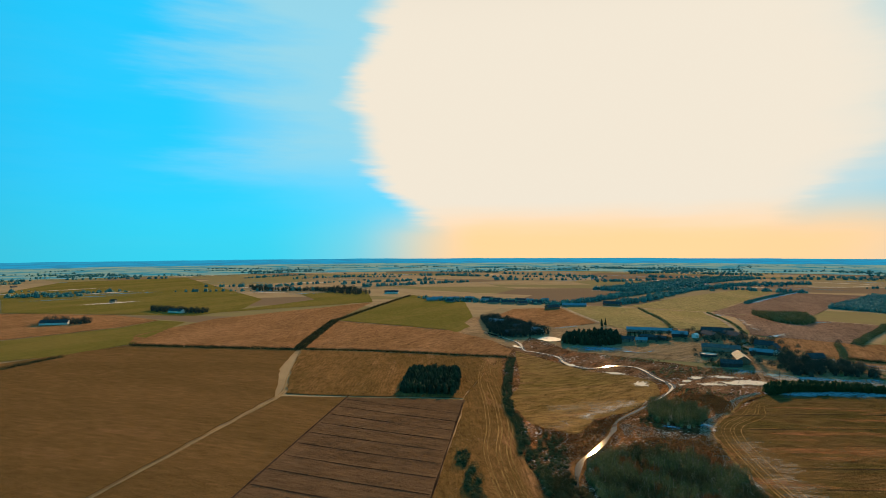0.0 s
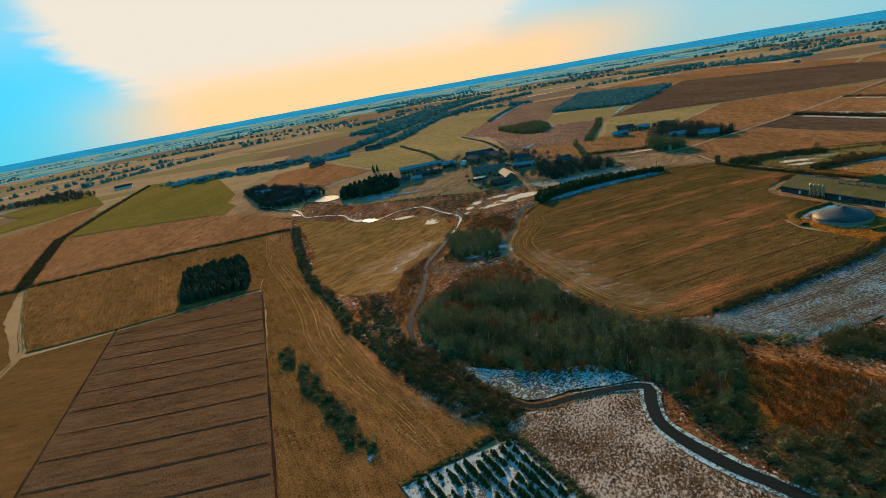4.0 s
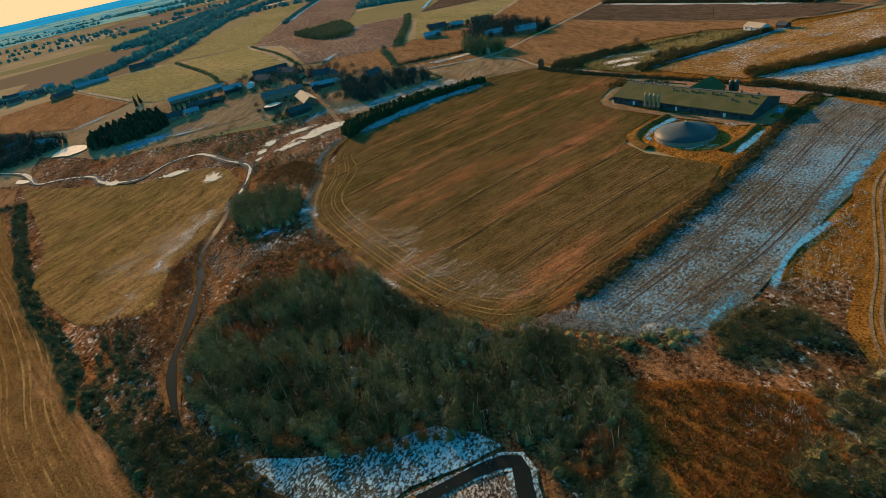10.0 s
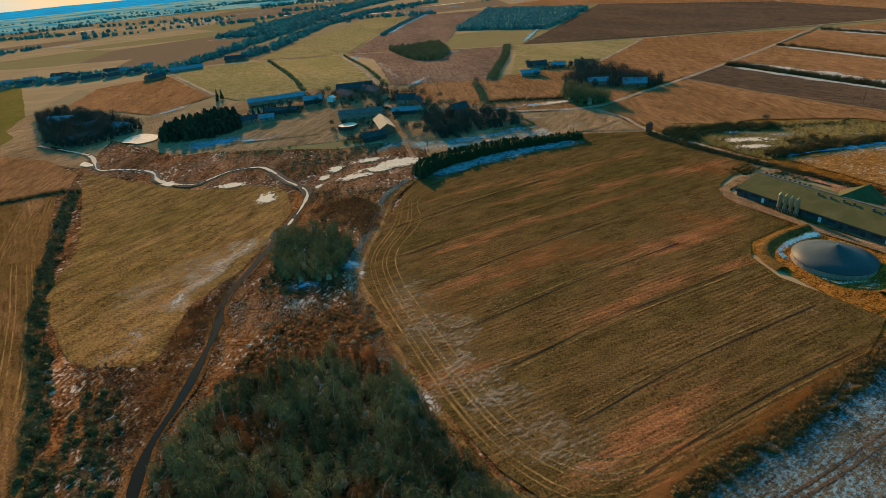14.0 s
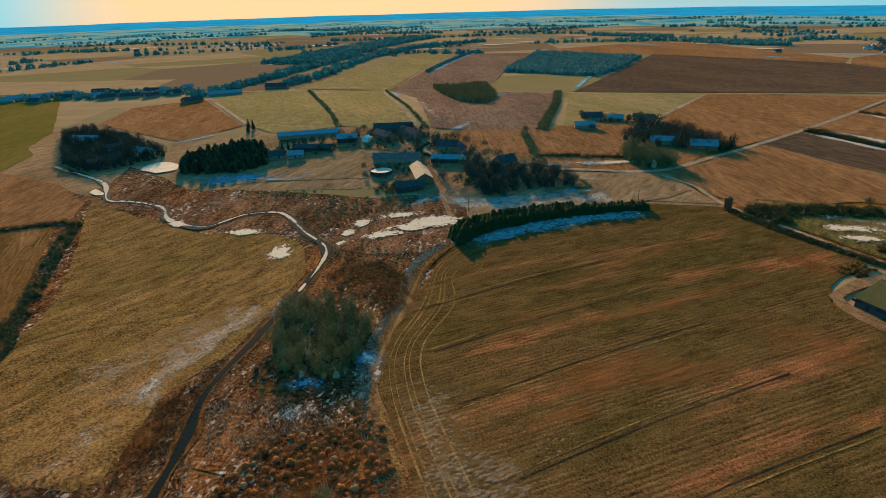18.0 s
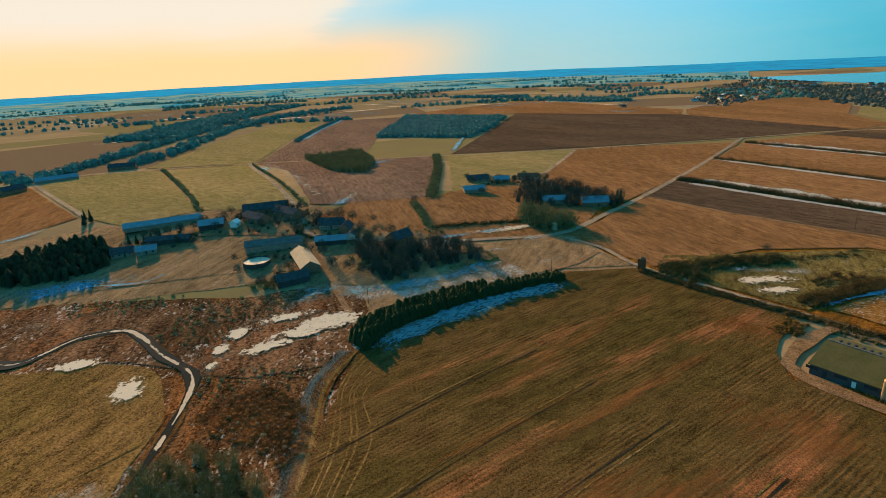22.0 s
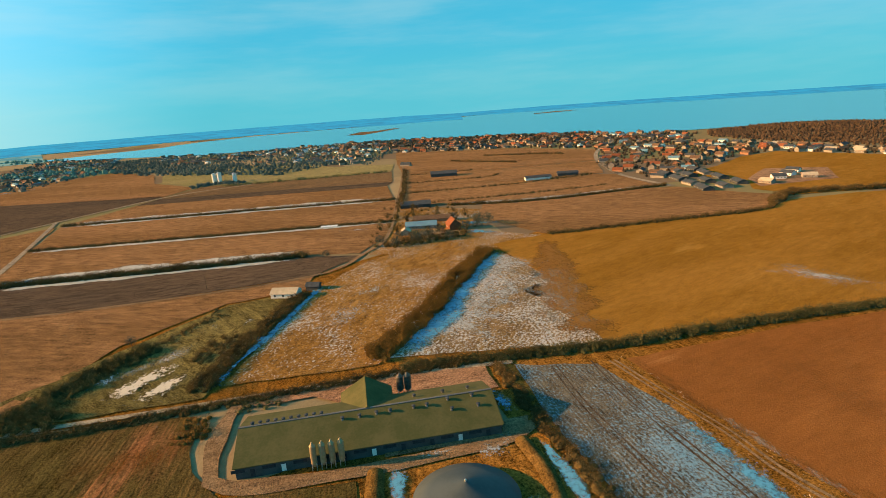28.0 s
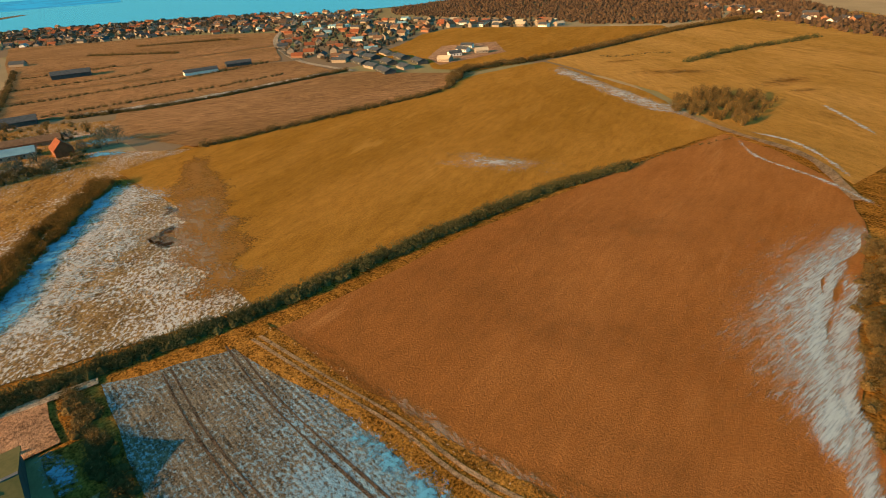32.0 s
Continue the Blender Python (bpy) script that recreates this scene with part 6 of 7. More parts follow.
for x, y, rx, ry, a, m in ((190, 285, 34, 14, -5, PALE_SOIL), (215, 275, 30, 7, -5, PALE_SOIL), (168, 276, 24, 6, -8, PALE_SOIL), (240, 310, 60, 5, -3, PALE_SOIL), (260, 345, 55, 6, 5, PALE_SOIL), (200, 325, 40, 4, -4, PALE_SOIL), (262, 268, 18, 26, 30, PALE_SOIL), (312, 310, 10, 22, 10, RUST), (200, 187, 60, 4, 3, RUST), (150, 186, 20, 6, 10, PALE_SOIL), (280, 100, 55, 26, 20, DARK_SOIL), (300, 40, 60, 30, 60, DARK_SOIL), (240, 120, 30, 14, 20, DARK_SOIL),
                           (740, 800, 150, 110, 30, DARK_SOIL), (300, 146, 40, 4, 6, RUST), (225, 126, 44, 5, 18, RUST), (144, 379, 17, 15, 0, RUST), (137, 390, 12, 10, 0, RUST), (100, 284, 30, 9, 10, RUST), (112, 270, 14, 12, 10, RUST), (60, 318, 26, 6, 70, RUST), (52, 290, 20, 6, 70, RUST), (325, 297, 7, 9, 0, RUST), (140, 462, 24, 12, 0, DARK_SOIL), (352, -206, 30, 13, 70, RUST), (332, -186, 16, 7, 60, RUST), (420, -200, 40, 10, 40, RUST), (480, -215, 26, 8, 60, RUST)):
    patch("soil_patch", x, y, rx, ry, a, m, 0.42, "patch of bare soil and rusty grass")
# Two in three far strips use the snow with painted shade blue.
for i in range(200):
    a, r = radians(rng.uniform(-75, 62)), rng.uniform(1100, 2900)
    patch("rime", 100 + r * math.sin(a), 200 + r * math.cos(a), rng.uniform(30, 140), rng.uniform(7, 22), math.degrees(-a) + rng.uniform(-25, 25), SHADE_TINT_SNOW if i % 3 else ICE_CRUST, 0.6, "far strip of old snow", 16)

# frosted tussocks and pale stems
tufts = [loose(blades(12, 0.75, 0, 0.3, 0.85, 0.3, 0.45)) for _ in range(5)]
for pts, w, g, label in (
    ([(186, 401), (166, 386), (149, 359), (129, 331), (120.5, 306), (116.5, 268), (114.5, 233), (116.5, 206), (125, 184)], 6, 0.55, "frost-white tussocks round the stubble field"),
    ([(125, 184), (140, 178), (150, 160), (164, 150), (178, 147)], 8, 0.7, "frost-white tussocks at the field corner"),
    ([(x + 5, y + 1) for x, y in BROOK[13:24]], 5, 2.4, "frosted tussocks on the east bank of the brook"),
    ([(x - 5.5, y + 1) for x, y in BROOK[15:24]], 5, 2.6, "frosted tussocks on the west bank of the brook"),
    ([(28, 318), (40, 300), (38, 268), (34, 240)], 8, 1.4, "frosted tussocks beside the thicket"),
    ([(134, 427), (146, 441), (158, 450), (177, 446), (198, 432)], 12, 1.7, "frosted tussocks along the marsh ditch"),
    ([(330, 153), (279, 143), (255, 139.5), (209, 122), (188, 113)], 3, 2.2, "frosted tufts along the dirt track"),
    ([(290, 149), (260, 148.5), (220, 146), (184, 138)], 7, 3.2, "frosted tussocks below the frosted plough"),
):
    planted("tussocks", along(pts, g * 0.7, w, rng), tufts, TUSSOCK, (0.3, 0.75), label, "grass")
stem = [cone([(0, 0, 2), (0.1, 0.05, 4), (0.3 + 0.8 * i, 0.1, 6.4)], [0.13, 0.11, 0.05], 3) for i in range(3)]
planted("stems", scattered([(46, 250), (57, 268), (74, 276), (94, 280), (110, 272), (117, 256), (115, 239), (117, 212), (126, 188), (134, 178), (131, 160), (112, 134), (101, 150), (88, 172), (58, 200)], 4.6, rng), stem, PALE_BARK, (0.7, 1.15), "pale slim stems of the alder wood", "wood")
snow_strip("rime", [(146, 318), (138, 300), (134, 268), (133, 233), (135, 214), (143, 202), (160, 195)], 40, RIME_THIN, 0.4, "thin rime on the headland of the stubble field")
snow_strip("rime", [(240, 18), (234, 48), (227, 70), (219, 90), (212, 104), (216, 113), (228, 121)], 11, RIME_ROWS, 0.45, "rime in the drill rows round the red field")
snow_strip("rime", [(53, 332), (60, 344), (72, 361), (87, 373), (101, 389)], 24, RIME_SOFT, 0.45, "frost on the lower edge of the pasture")
snow_strip("rime", [(37, 344), (49, 361), (68, 374), (88, 383)], 34, RIME_THIN, 0.43, "thin rime on the lower part of the pasture")
patch("snow", 198, 458, 24, 13, 10, THIN_SHADE_TINT_SNOW, 0.5, "blue-shaded snow below the stable")


def snow_rows(x, y, dx, dy, n, length, angle, width=2.0, label="short rows of snow left in plough furrows"):
    """Parallel bars of snow between furrows, each a sheet of its own."""
    ca, sa = math.cos(radians(angle)), math.sin(radians(angle))
    for i in range(n):
        k = length * float(rng.uniform(0.5, 1.1))
        px, py = x + dx * i, y + dy * i
        snow_strip("snow", [(px, py), (px + k * ca / 2, py + k * sa / 2), (px + k * ca, py + k * sa)], width, FROST_BAND, 0.5, label)


snow_rows(266, 612, 1.7, 9.5, 24, 16, 10, 5.5)
snow_rows(270, 575, 3.2, 1.6, 7, 17, 60, 2.0)
snow_rows(64, 682, 4.2, 1.0, 7, 18, 55, 2.4)
snow_rows(360, 735, 5.0, 2.0, 10, 22, 60, 2.6)
snow_strip("rime", [(358, 214), (390, 194), (440, 170), (490, 146)], 56, RIME, 0.4, "rime fading out over the field corner")
snow_strip("rime", [(356, 166), (400, 152), (450, 138)], 60, RIME_THIN, 0.42, "thin rime fading into the straw field")

# utility poles
POLES = [(298, 397), (213, 431), (478, 328), (630, 615)]
pole = new("utility_pole")
for nm, (v, f) in (("mast", cone([(0, 0, -0.5), (0, 0, 4), (0, 0, 8.2)], [0.16, 0.14, 0.1], 8)), ("crossarm", cone([(-0.9, 0, 7.6), (0.0, 0, 7.61), (0.9, 0, 7.62)], [0.09, 0.1, 0.09], 6))):
    new(nm, mesh_np(nm, v, f, BARK)).parent = pole
tagged(pole, "weathered wooden utility pole in the grass", "pole")
for x, y in POLES:
    tagged(copy_thing(pole, pose(x, y, rise(x, y), 0, 0, float(rng.uniform(0, 180)))), group="utility poles")
discard(pole)

# ---- buildings ----


def house(x, y, length, width, eaves, top, angle, wall, roof, label, category="house", windows=0, chimney=False, name="house", door=True, over=0.5, group=""):
    """A gabled building along its own x axis: walls, two roof slopes with overhang, windows with frames, door, chimney."""
    e = new(name)
    l, w = length / 2, width / 2
    bm = bmesh.new()
    a = [bm.verts.new(p) for p in ((-l, -w, -0.6), (l, -w, -0.6), (l, w, -0.6), (-l, w, -0.6))]
    b = [bm.verts.new(p) for p in ((-l, -w, eaves), (l, -w, eaves), (l, w, eaves), (-l, w, eaves))]
    r = [bm.verts.new((-l, 0, top)), bm.verts.new((l, 0, top))]
    for q in ((a[0], a[1], b[1], b[0]), (a[2], a[3], b[3], b[2]), (a[1], a[2], b[2], r[1], b[1]), (a[3], a[0], b[0], r[0], b[3])):
        bm.faces.new(q)
    part("wall", bm, wall, e)
    drop = (top - eaves) / w * over
    for s in (-1, 1):
        bm = bmesh.new()
        p = [(-l - over, 0, top + 0.03), (l + over, 0, top + 0.03), (l + over, s * (w + over), eaves - drop), (-l - over, s * (w + over), eaves - drop)]
        lo = [bm.verts.new(c) for c in p]
        hi = [bm.verts.new((c[0], c[1], c[2] + 0.22)) for c in p]
        for q in ((0, 1, 2, 3),):
            bm.faces.new([lo[i] for i in q])
            bm.faces.new([hi[i] for i in reversed(q)])
        for i in range(4):
            bm.faces.new((lo[i], hi[i], hi[(i + 1) % 4], lo[(i + 1) % 4]))
        bmesh.ops.recalc_face_normals(bm, faces=bm.faces)
        part("roof_slope", bm, roof, e)
    if windows:
        for s in (-1, 1):
            for i in range(windows):
                cx = -l + (i + 0.5) * length / windows
                if door and s < 0 and i == windows // 2:
                    part("door", box_bm(cx - 0.5, cx + 0.5, s * w - 0.04, s * w + 0.04, 0, 2.05), WALL_DARK, e)
                    continue
                f = part("window", box_bm(cx - 0.65, cx + 0.65, s * w - 0.05, s * w + 0.05, 0.9, 2.1), FRAME, e)
                part("pane", box_bm(cx - 0.55, cx + 0.55, s * w - 0.07, s * w + 0.07, 1.0, 2.0), GLASS, f)
    if chimney:
        part("chimney", box_bm(-0.35 + l * 0.3, 0.35 + l * 0.3, -0.35, 0.35, top - 0.8, top + 0.9), WALL_BRICK, e)
    e.matrix_basis = pose(x, y, rise(x, y), 0, 0, angle)
    label = label if len(label.split()) > 3 else label + " in the open country"
    return tagged(e, label, category, group)


# long barn
barn = new("barn")
BX0, BX1, BY0, BY1, EAVE, RIDGE = 296.0, 321.5, 206.0, 280.0, 3.3, 7.2
mid = (BX0 + BX1) / 2
for y in (BY0, BY1):
    bm = bmesh.new()
    vs = [bm.verts.new(p) for p in ((BX0, y, -0.5), (BX1, y, -0.5), (BX1, y, EAVE), (mid, y, RIDGE), (BX0, y, EAVE))]
    bm.faces.new(vs if y == BY0 else vs[::-1])
    part("gable_wall", bm, WALL_DARK, barn)
for x, nm in ((BX0, "front_wall"), (BX1, "back_wall")):
    part("long_wall", box_bm(x - 0.15, x + 0.15, BY0, BY1, -0.5, EAVE), WALL_DARK, barn)
for side in (0, 1):
    bm = bmesh.new()
    x0, x1 = (BX0 - 0.7, mid) if side == 0 else (BX1 + 0.7, mid)
    z0 = EAVE - 0.2
    rows = []
    for k in range(2):
        for y in (BY0 - 0.6, BY1 + 0.6):
            rows.append([bm.verts.new((x0, y, z0 + 0.2 * k)), bm.verts.new((x1, y, RIDGE + 0.1 + 0.2 * k))])
    bm.faces.new((rows[0][0], rows[1][0], rows[1][1], rows[0][1]))
    bm.faces.new((rows[2][0], rows[2][1], rows[3][1], rows[3][0]))
    for a, b in ((0, 2), (1, 3)):
        bm.faces.new((rows[a][0], rows[a][1], rows[b][1], rows[b][0]))
    bm.faces.new((rows[0][0], rows[2][0], rows[3][0], rows[1][0]))
    bmesh.ops.recalc_face_normals(bm, faces=bm.faces)
    part("roof_slope", bm, ROOF_GREEN, barn, "mossy olive fibre-cement roof slope")
part("ridge_cap", box_bm(mid - 0.35, mid + 0.35, BY0 - 0.6, BY1 + 0.6, RIDGE + 0.2, RIDGE + 0.42), ROOF_GREY, barn)
for i in range(9):
    y = BY0 + 4 + i * 8.2
    part("doorway", box_bm(BX0 - 0.22, BX0 - 0.1, y - 0.6, y + 0.6, 0, 2.1), WALL_WHITE if i % 3 == 1 else GLASS, barn)
    part("eaves_window", box_bm(BX0 - 0.2, BX0 - 0.12, y + 2.0, y + 5.6, 1.5, 2.5), GLASS, barn)


def roof_z(x):
    return EAVE + (RIDGE - EAVE) * (1 - abs(x - mid) / (mid - BX0)) + 0.15


VENTS = [(mid - 5.5, 211), (mid - 5.5, 219), (mid - 1.6, 212), (mid - 1.6, 219.5), (mid - 2.6, 226), (mid - 2.6, 230), (mid - 2.6, 237), (mid - 2.6, 241), (mid - 2.8, 246), (mid - 2.8, 251)]
VENTS += [(mid + 0.9, 257 + 2.2 * i) for i in range(10)] + [(mid + 5, 212), (mid + 5, 220), (mid + 5, 229)]
for x, y in VENTS:
    v = part("roof_vent", lathe_bm([(0.42, roof_z(x) - 0.3), (0.42, roof_z(x) + 0.75)], 10, at=(x, y)), ROOF_GREY, barn)
    part("cowl", lathe_bm([(0.62, roof_z(x) + 0.75), (0.6, roof_z(x) + 1.0), (0.12, roof_z(x) + 1.15)], 10, at=(x, y)), ROOF_SLATE, v)
tagged(barn, "long low livestock barn with mossy olive roof", "barn")
wing = house(318.5, 243.5, 19, 16, 3.2, 7.9, 0, WALL_BRICK, ROOF_GREEN, "gabled wing with olive roof behind the barn", "barn", name="barn_wing", over=0.4)


def silo(x, y, r, tall, mat, label, group):
    e = new("feed_silo")
    part("shell", lathe_bm([(r, 2.0), (r, tall - 1.0), (r * 0.96, tall - 0.9)], 16), mat, e)
    part("hopper", lathe_bm([(0.25, 0.9), (r, 2.0)], 16), mat, e)
    part("cap", lathe_bm([(r * 1.03, tall - 0.95), (r * 0.3, tall), (0.2, tall + 0.25)], 16), mat, e)
    for i in range(4):
        a = math.pi / 4 + i * math.pi / 2
        part("leg", box_bm(r * math.cos(a) - 0.07, r * math.cos(a) + 0.07, r * math.sin(a) - 0.07, r * math.sin(a) + 0.07, -0.3, 2.2), STEEL, e)
    e.location = (x, y, rise(x, y))
    return tagged(e, label, "silo", group)


for i in range(4):
    silo(294.3, 251.6 + 2.5 * i, 0.85, 8.2, CREAM_STEEL, "slim cream feed silo beside the barn", "feed silos before the barn")
for i in range(2):
    silo(327.5, 229.6 + 2.6 * i, 1.2, 7.5, DARK_STEEL, "dark feed silo behind the barn", "dark silos behind the barn")

# slurry tank with tent cover
tank = new("slurry_tank")
part("tank_wall", lathe_bm([(13.0, -0.5), (13.0, 1.7), (12.7, 1.7)], 64), WALL_GREY, tank, "pale concrete ring wall")
cover = part("tent_cover", lathe_bm([(13.15, 1.45), (13.15, 1.7), (9.0, 3.1), (5.0, 4.5), (2.0, 5.6), (0.5, 6.25), (0.2, 6.4)], 64), CANVAS, tank, "grey pointed canvas roof")
for p in cover.data.polygons:
    p.use_smooth = True
part("finial", lathe_bm([(0.35, 6.2), (0.3, 6.7), (0.05, 6.9)], 10), STEEL, tank)
for i in range(32):
    a = 2 * math.pi * i / 32
    part("wall_panel_joint", box_bm(12.98, 13.05, -0.06, 0.06, 0, 1.5), ROOF_GREY, tank).matrix_basis = pose(0, 0, 0, 0, 0, math.degrees(a))
tank.location = (270.5, 222, 0)
tagged(tank, "round concrete slurry tank with grey tent cover", "tank")
ridge("bank", [(262, 201), (276, 199.5), (292, 201.5)], 4.6, 1.1, GRASS_BANK, "rusty grass bank beside the slurry tank")
ridge("bank", [(289, 243), (276, 244), (263, 242.5), (255, 236), (252, 228)], 5.0, 1.0, GRASS_BANK, "rusty grass bank round the slurry tank")

# hut and farms
house(449, 281, 14, 8, 2.6, 4.6, 72, WALL_WHITE, ROOF_PALE, "small pale hut with a light roof", "hut", 3)
house(456, 267, 7, 5, 2.3, 3.8, 72, WALL_DARK, ROOF_SLATE, "dark shed beside the hut", "shed")
tower = new("brick_tower")
part("shaft", box_bm(-1.4, 1.4, -1.4, 1.4, -0.5, 6.4), OXIDE, tower)
part("roof", lathe_bm([(2.1, 6.3), (2.1, 6.5), (0.1, 7.6)], 4), ROOF_BROWN, tower)
part("door", box_bm(-0.5, 0.5, -1.46, -1.38, 0, 2), WALL_DARK, tower)
tower.matrix_basis = pose(336, 372, 0, 0, 0, 10)
tagged(tower, "small rust-brown brick transformer tower at the lane", "tower")

for args in (
    (165, 630, 48, 12, 2.4, 4.4, -11, WALL_GREY, ROOF_STEEL, "long shed with blue-grey sheet roof", "shed", 0),
    (188, 595, 15, 10, 3, 5.5, -20, WALL_DARK, ROOF_STEEL, "low shed with blue-grey roof", "shed", 0),
    (200, 584, 5, 5, 3, 4.5, 40, WHITE, WHITE, "small white hut", "shed", 0),
    (226, 598, 30, 10, 3.2, 6.5, -18, WALL_BRICK, ROOF_SLATE, "farm wing with slate roof", "farmhouse", 7),
    (234, 578, 24, 9, 3.2, 6, -75, WALL_BRICK, ROOF_SLATE, "farm wing with slate roof", "farmhouse", 5),
    (214, 583, 20, 9, 3.2, 6, -75, WALL_BRICK, ROOF_SLATE, "farm wing with slate roof", "farmhouse", 4),
    (206, 530, 32, 10, 3.2, 5.5, -23, WALL_GREY, ROOF_GREY, "long grey-roofed stable", "stable", 0),
    (210, 495, 30, 10, 3.0, 6.0, 78, WALL_BRICK, ROOF_PALE, "old stable with pale worn roof", "stable", 0),
    (196, 479, 16, 8, 2.8, 5.2, -10, WALL_DARK, ROOF_SLATE, "dark outbuilding", "shed", 0),
    (246, 535, 15, 8, 3.0, 6.4, -35, WALL_GREY, ROOF_SLATE, "white house with slate roof", "house", 5),
    (250, 524, 11, 7, 2.8, 5.8, 50, WALL_BRICK, ROOF_SLATE, "white house wing with slate roof", "house", 4),
    (234, 512, 18, 7, 2.6, 4.6, -30, WALL_DARK, ROOF_STEEL, "low shed with blue-grey roof", "shed", 0),
    (246, 510, 4, 5, 2.6, 4.4, 55, WALL_WHITE, ROOF_SLATE, "white gabled garage", "garage", 0),
    (266, 487, 13, 9, 3.2, 6.6, 10, WALL_BRICK, ROOF_SLATE, "house with dark slate roof under trees", "house", 4),
    (134, 590, 12, 8, 2.6, 5.2, -15, WALL_GREY, ROOF_SLATE, "pale house beside dark pines", "house", 4),
    (146, 582, 11, 7, 2.6, 4.8, -15, WALL_GREY, ROOF_STEEL, "pale house with blue-grey roof", "house", 3),
    (160, 590, 26, 7, 2.6, 4.4, -30, WALL_DARK, ROOF_SLATE, "low dark outbuilding", "shed", 0),
    (20, 690, 20, 9, 3.0, 6.0, 20, WALL_BRICK, ROOF_SLATE, "dark-roofed house among trees at the pond", "house", 4),
    (-8, 735, 24, 10, 3.0, 6.2, -30, WALL_GREY, ROOF_STEEL, "farm shed among bare trees", "shed", 0),
    (42, 660, 18, 9, 3.2, 6.5, -50, WALL_WHITE, ROOF_STEEL, "house among trees at the pond", "house", 4),
    (14, 650, 22, 9, 3.2, 6.0, 25, WALL_DARK, ROOF_SLATE, "dark farm building", "shed", 0),
    (78, 916, 22, 12, 3.5, 7, 30, WALL_BRICK, ROOF_SLATE, "farm building with dark roof", "barn", 0),
    (118, 960, 40, 12, 2.6, 5.6, 0, WALL_GREY, ROOF_STEEL, "shed with blue-grey roof", "shed", 0),
    (186, 985, 30, 10, 3.2, 7, -25, WALL_BRICK, ROOF_SLATE, "roadside house", "house", 6),
    (402, 578, 18, 8, 2.6, 5.6, -35, WALL_GREY, ROOF_SLATE, "white farmhouse with dark roof", "farmhouse", 6),
    (418, 566, 13, 7, 2.6, 5.0, -35, WALL_BRICK, ROOF_STEEL, "farm wing with blue-grey roof", "farmhouse", 4),
    (373, 548, 16, 10, 2.8, 5, -30, WALL_GREY, ROOF_STEEL, "shed with blue-grey roof", "shed", 0),
    (446, 562, 18, 7, 2.6, 5, -50, WALL_GREY, ROOF_BROWN, "long house with pale gable", "house", 5),
    (416, 466, 18, 9, 3.2, 6.5, -40, WALL_BRICK, ROOF_STEEL, "house with blue-grey roof among trees", "house", 4),
    (398, 488, 16, 8, 3, 5.5, -40, WALL_GREY, ROOF_STEEL, "shed with snowy roof among trees", "shed", 0),
    (580, 190, 24, 8, 2.8, 5.4, 80, WALL_GREY, ROOF_STEEL, "farm wing with blue-grey roof", "farmhouse", 7),
    (564, 204, 9, 7, 2.6, 4.8, -10, WALL_GREY, ROOF_PALE, "white-walled farm wing", "farmhouse", 3),
    (566, 167, 11, 9, 4.0, 8.2, 5, ROOF_RED, ROOF_RED, "orange-red brick house with red tiles", "house", 3),
    (602, 178, 30, 7, 2.6, 5, 78, WALL_BRICK, ROOF_BROWN, "brown-roofed stable", "stable", 0),
    (676, 182, 28, 14, 3.0, 5.4, 84, WALL_DARK, ROOF_SLATE, "large shed with dark roof", "shed", 0),
    (620, 262, 13, 3, 1.0, 1.6, 82, WHITE, WHITE, "long white foil-covered stack", "shed", 0),
    (880, 118, 34, 14, 4, 7, 80, WALL_DARK, ROOF_SLATE, "dark shed", "shed", 0),
    (1045, 150, 16, 9, 3, 6, 60, WALL_GREY, ROOF_SLATE, "white-gabled building", "house", 0),
    (770, 27, 30, 8, 3, 5, 85, WALL_WHITE, ROOF_SLATE, "low white row of sheds", "shed", 0),
    (782, -14, 24, 8, 3, 5, 80, WALL_DARK, ROOF_SLATE, "dark low shed", "shed", 0),
    (-604, 664, 34, 10, 3.2, 6.5, 20, WALL_WHITE, ROOF_SLATE, "farm among trees", "farmhouse", 0),
    (-522, 812, 30, 10, 3.2, 6.5, -20, WALL_WHITE, ROOF_SLATE, "farm among trees", "farmhouse", 0),
    (-260, 1215, 30, 10, 3.2, 6.5, 5, WALL_WHITE, ROOF_SLATE, "roadside farm", "farmhouse", 0),
):
    house(*args[:11], windows=args[11], chimney=args[10] in ("house", "farmhouse"), name=args[10])
for i in range(3):
    for j in range(4):
        x, y = 612 + 34 * j + 8 * i, -78 - 22 * i - 6 * j
        house(x + float(rng.uniform(-5, 5)), y + float(rng.uniform(-3, 3)), float(rng.uniform(16, 26)), 10, 2.3, 4.2, float(rng.uniform(-20, 4)), WALL_GREY if (i + j) % 3 == 1 else WALL_DARK, ROOF_SLATE, "long terrace house with black roof on the new estate", "house", 6, False, "terrace_house", group="terrace houses of the estate")
for x, y, a in ((612, -140, 20), (628, -165, 70), (640, -186, 15), (618, -190, 60), (655, -205, 30), (700, -372, 10), (716, -384, 60), (735, -368, 20), (752, -384, 0), (770, -360, 40), (786, -346, 10), (800, -366, 70), (826, -350, 30), (850, -362, 10), (875, -372, 60), (720, -410, 20), (690, -388, 80)):
    house(x, y, 12, 8, 3.0, 5.0, a, WALL_WHITE if a % 20 else WALL_GREY, ROOF_SLATE if a % 20 else ROOF_PALE, "new white house at the rim of the estate", "house", 4, False, group="new white houses of the estate")
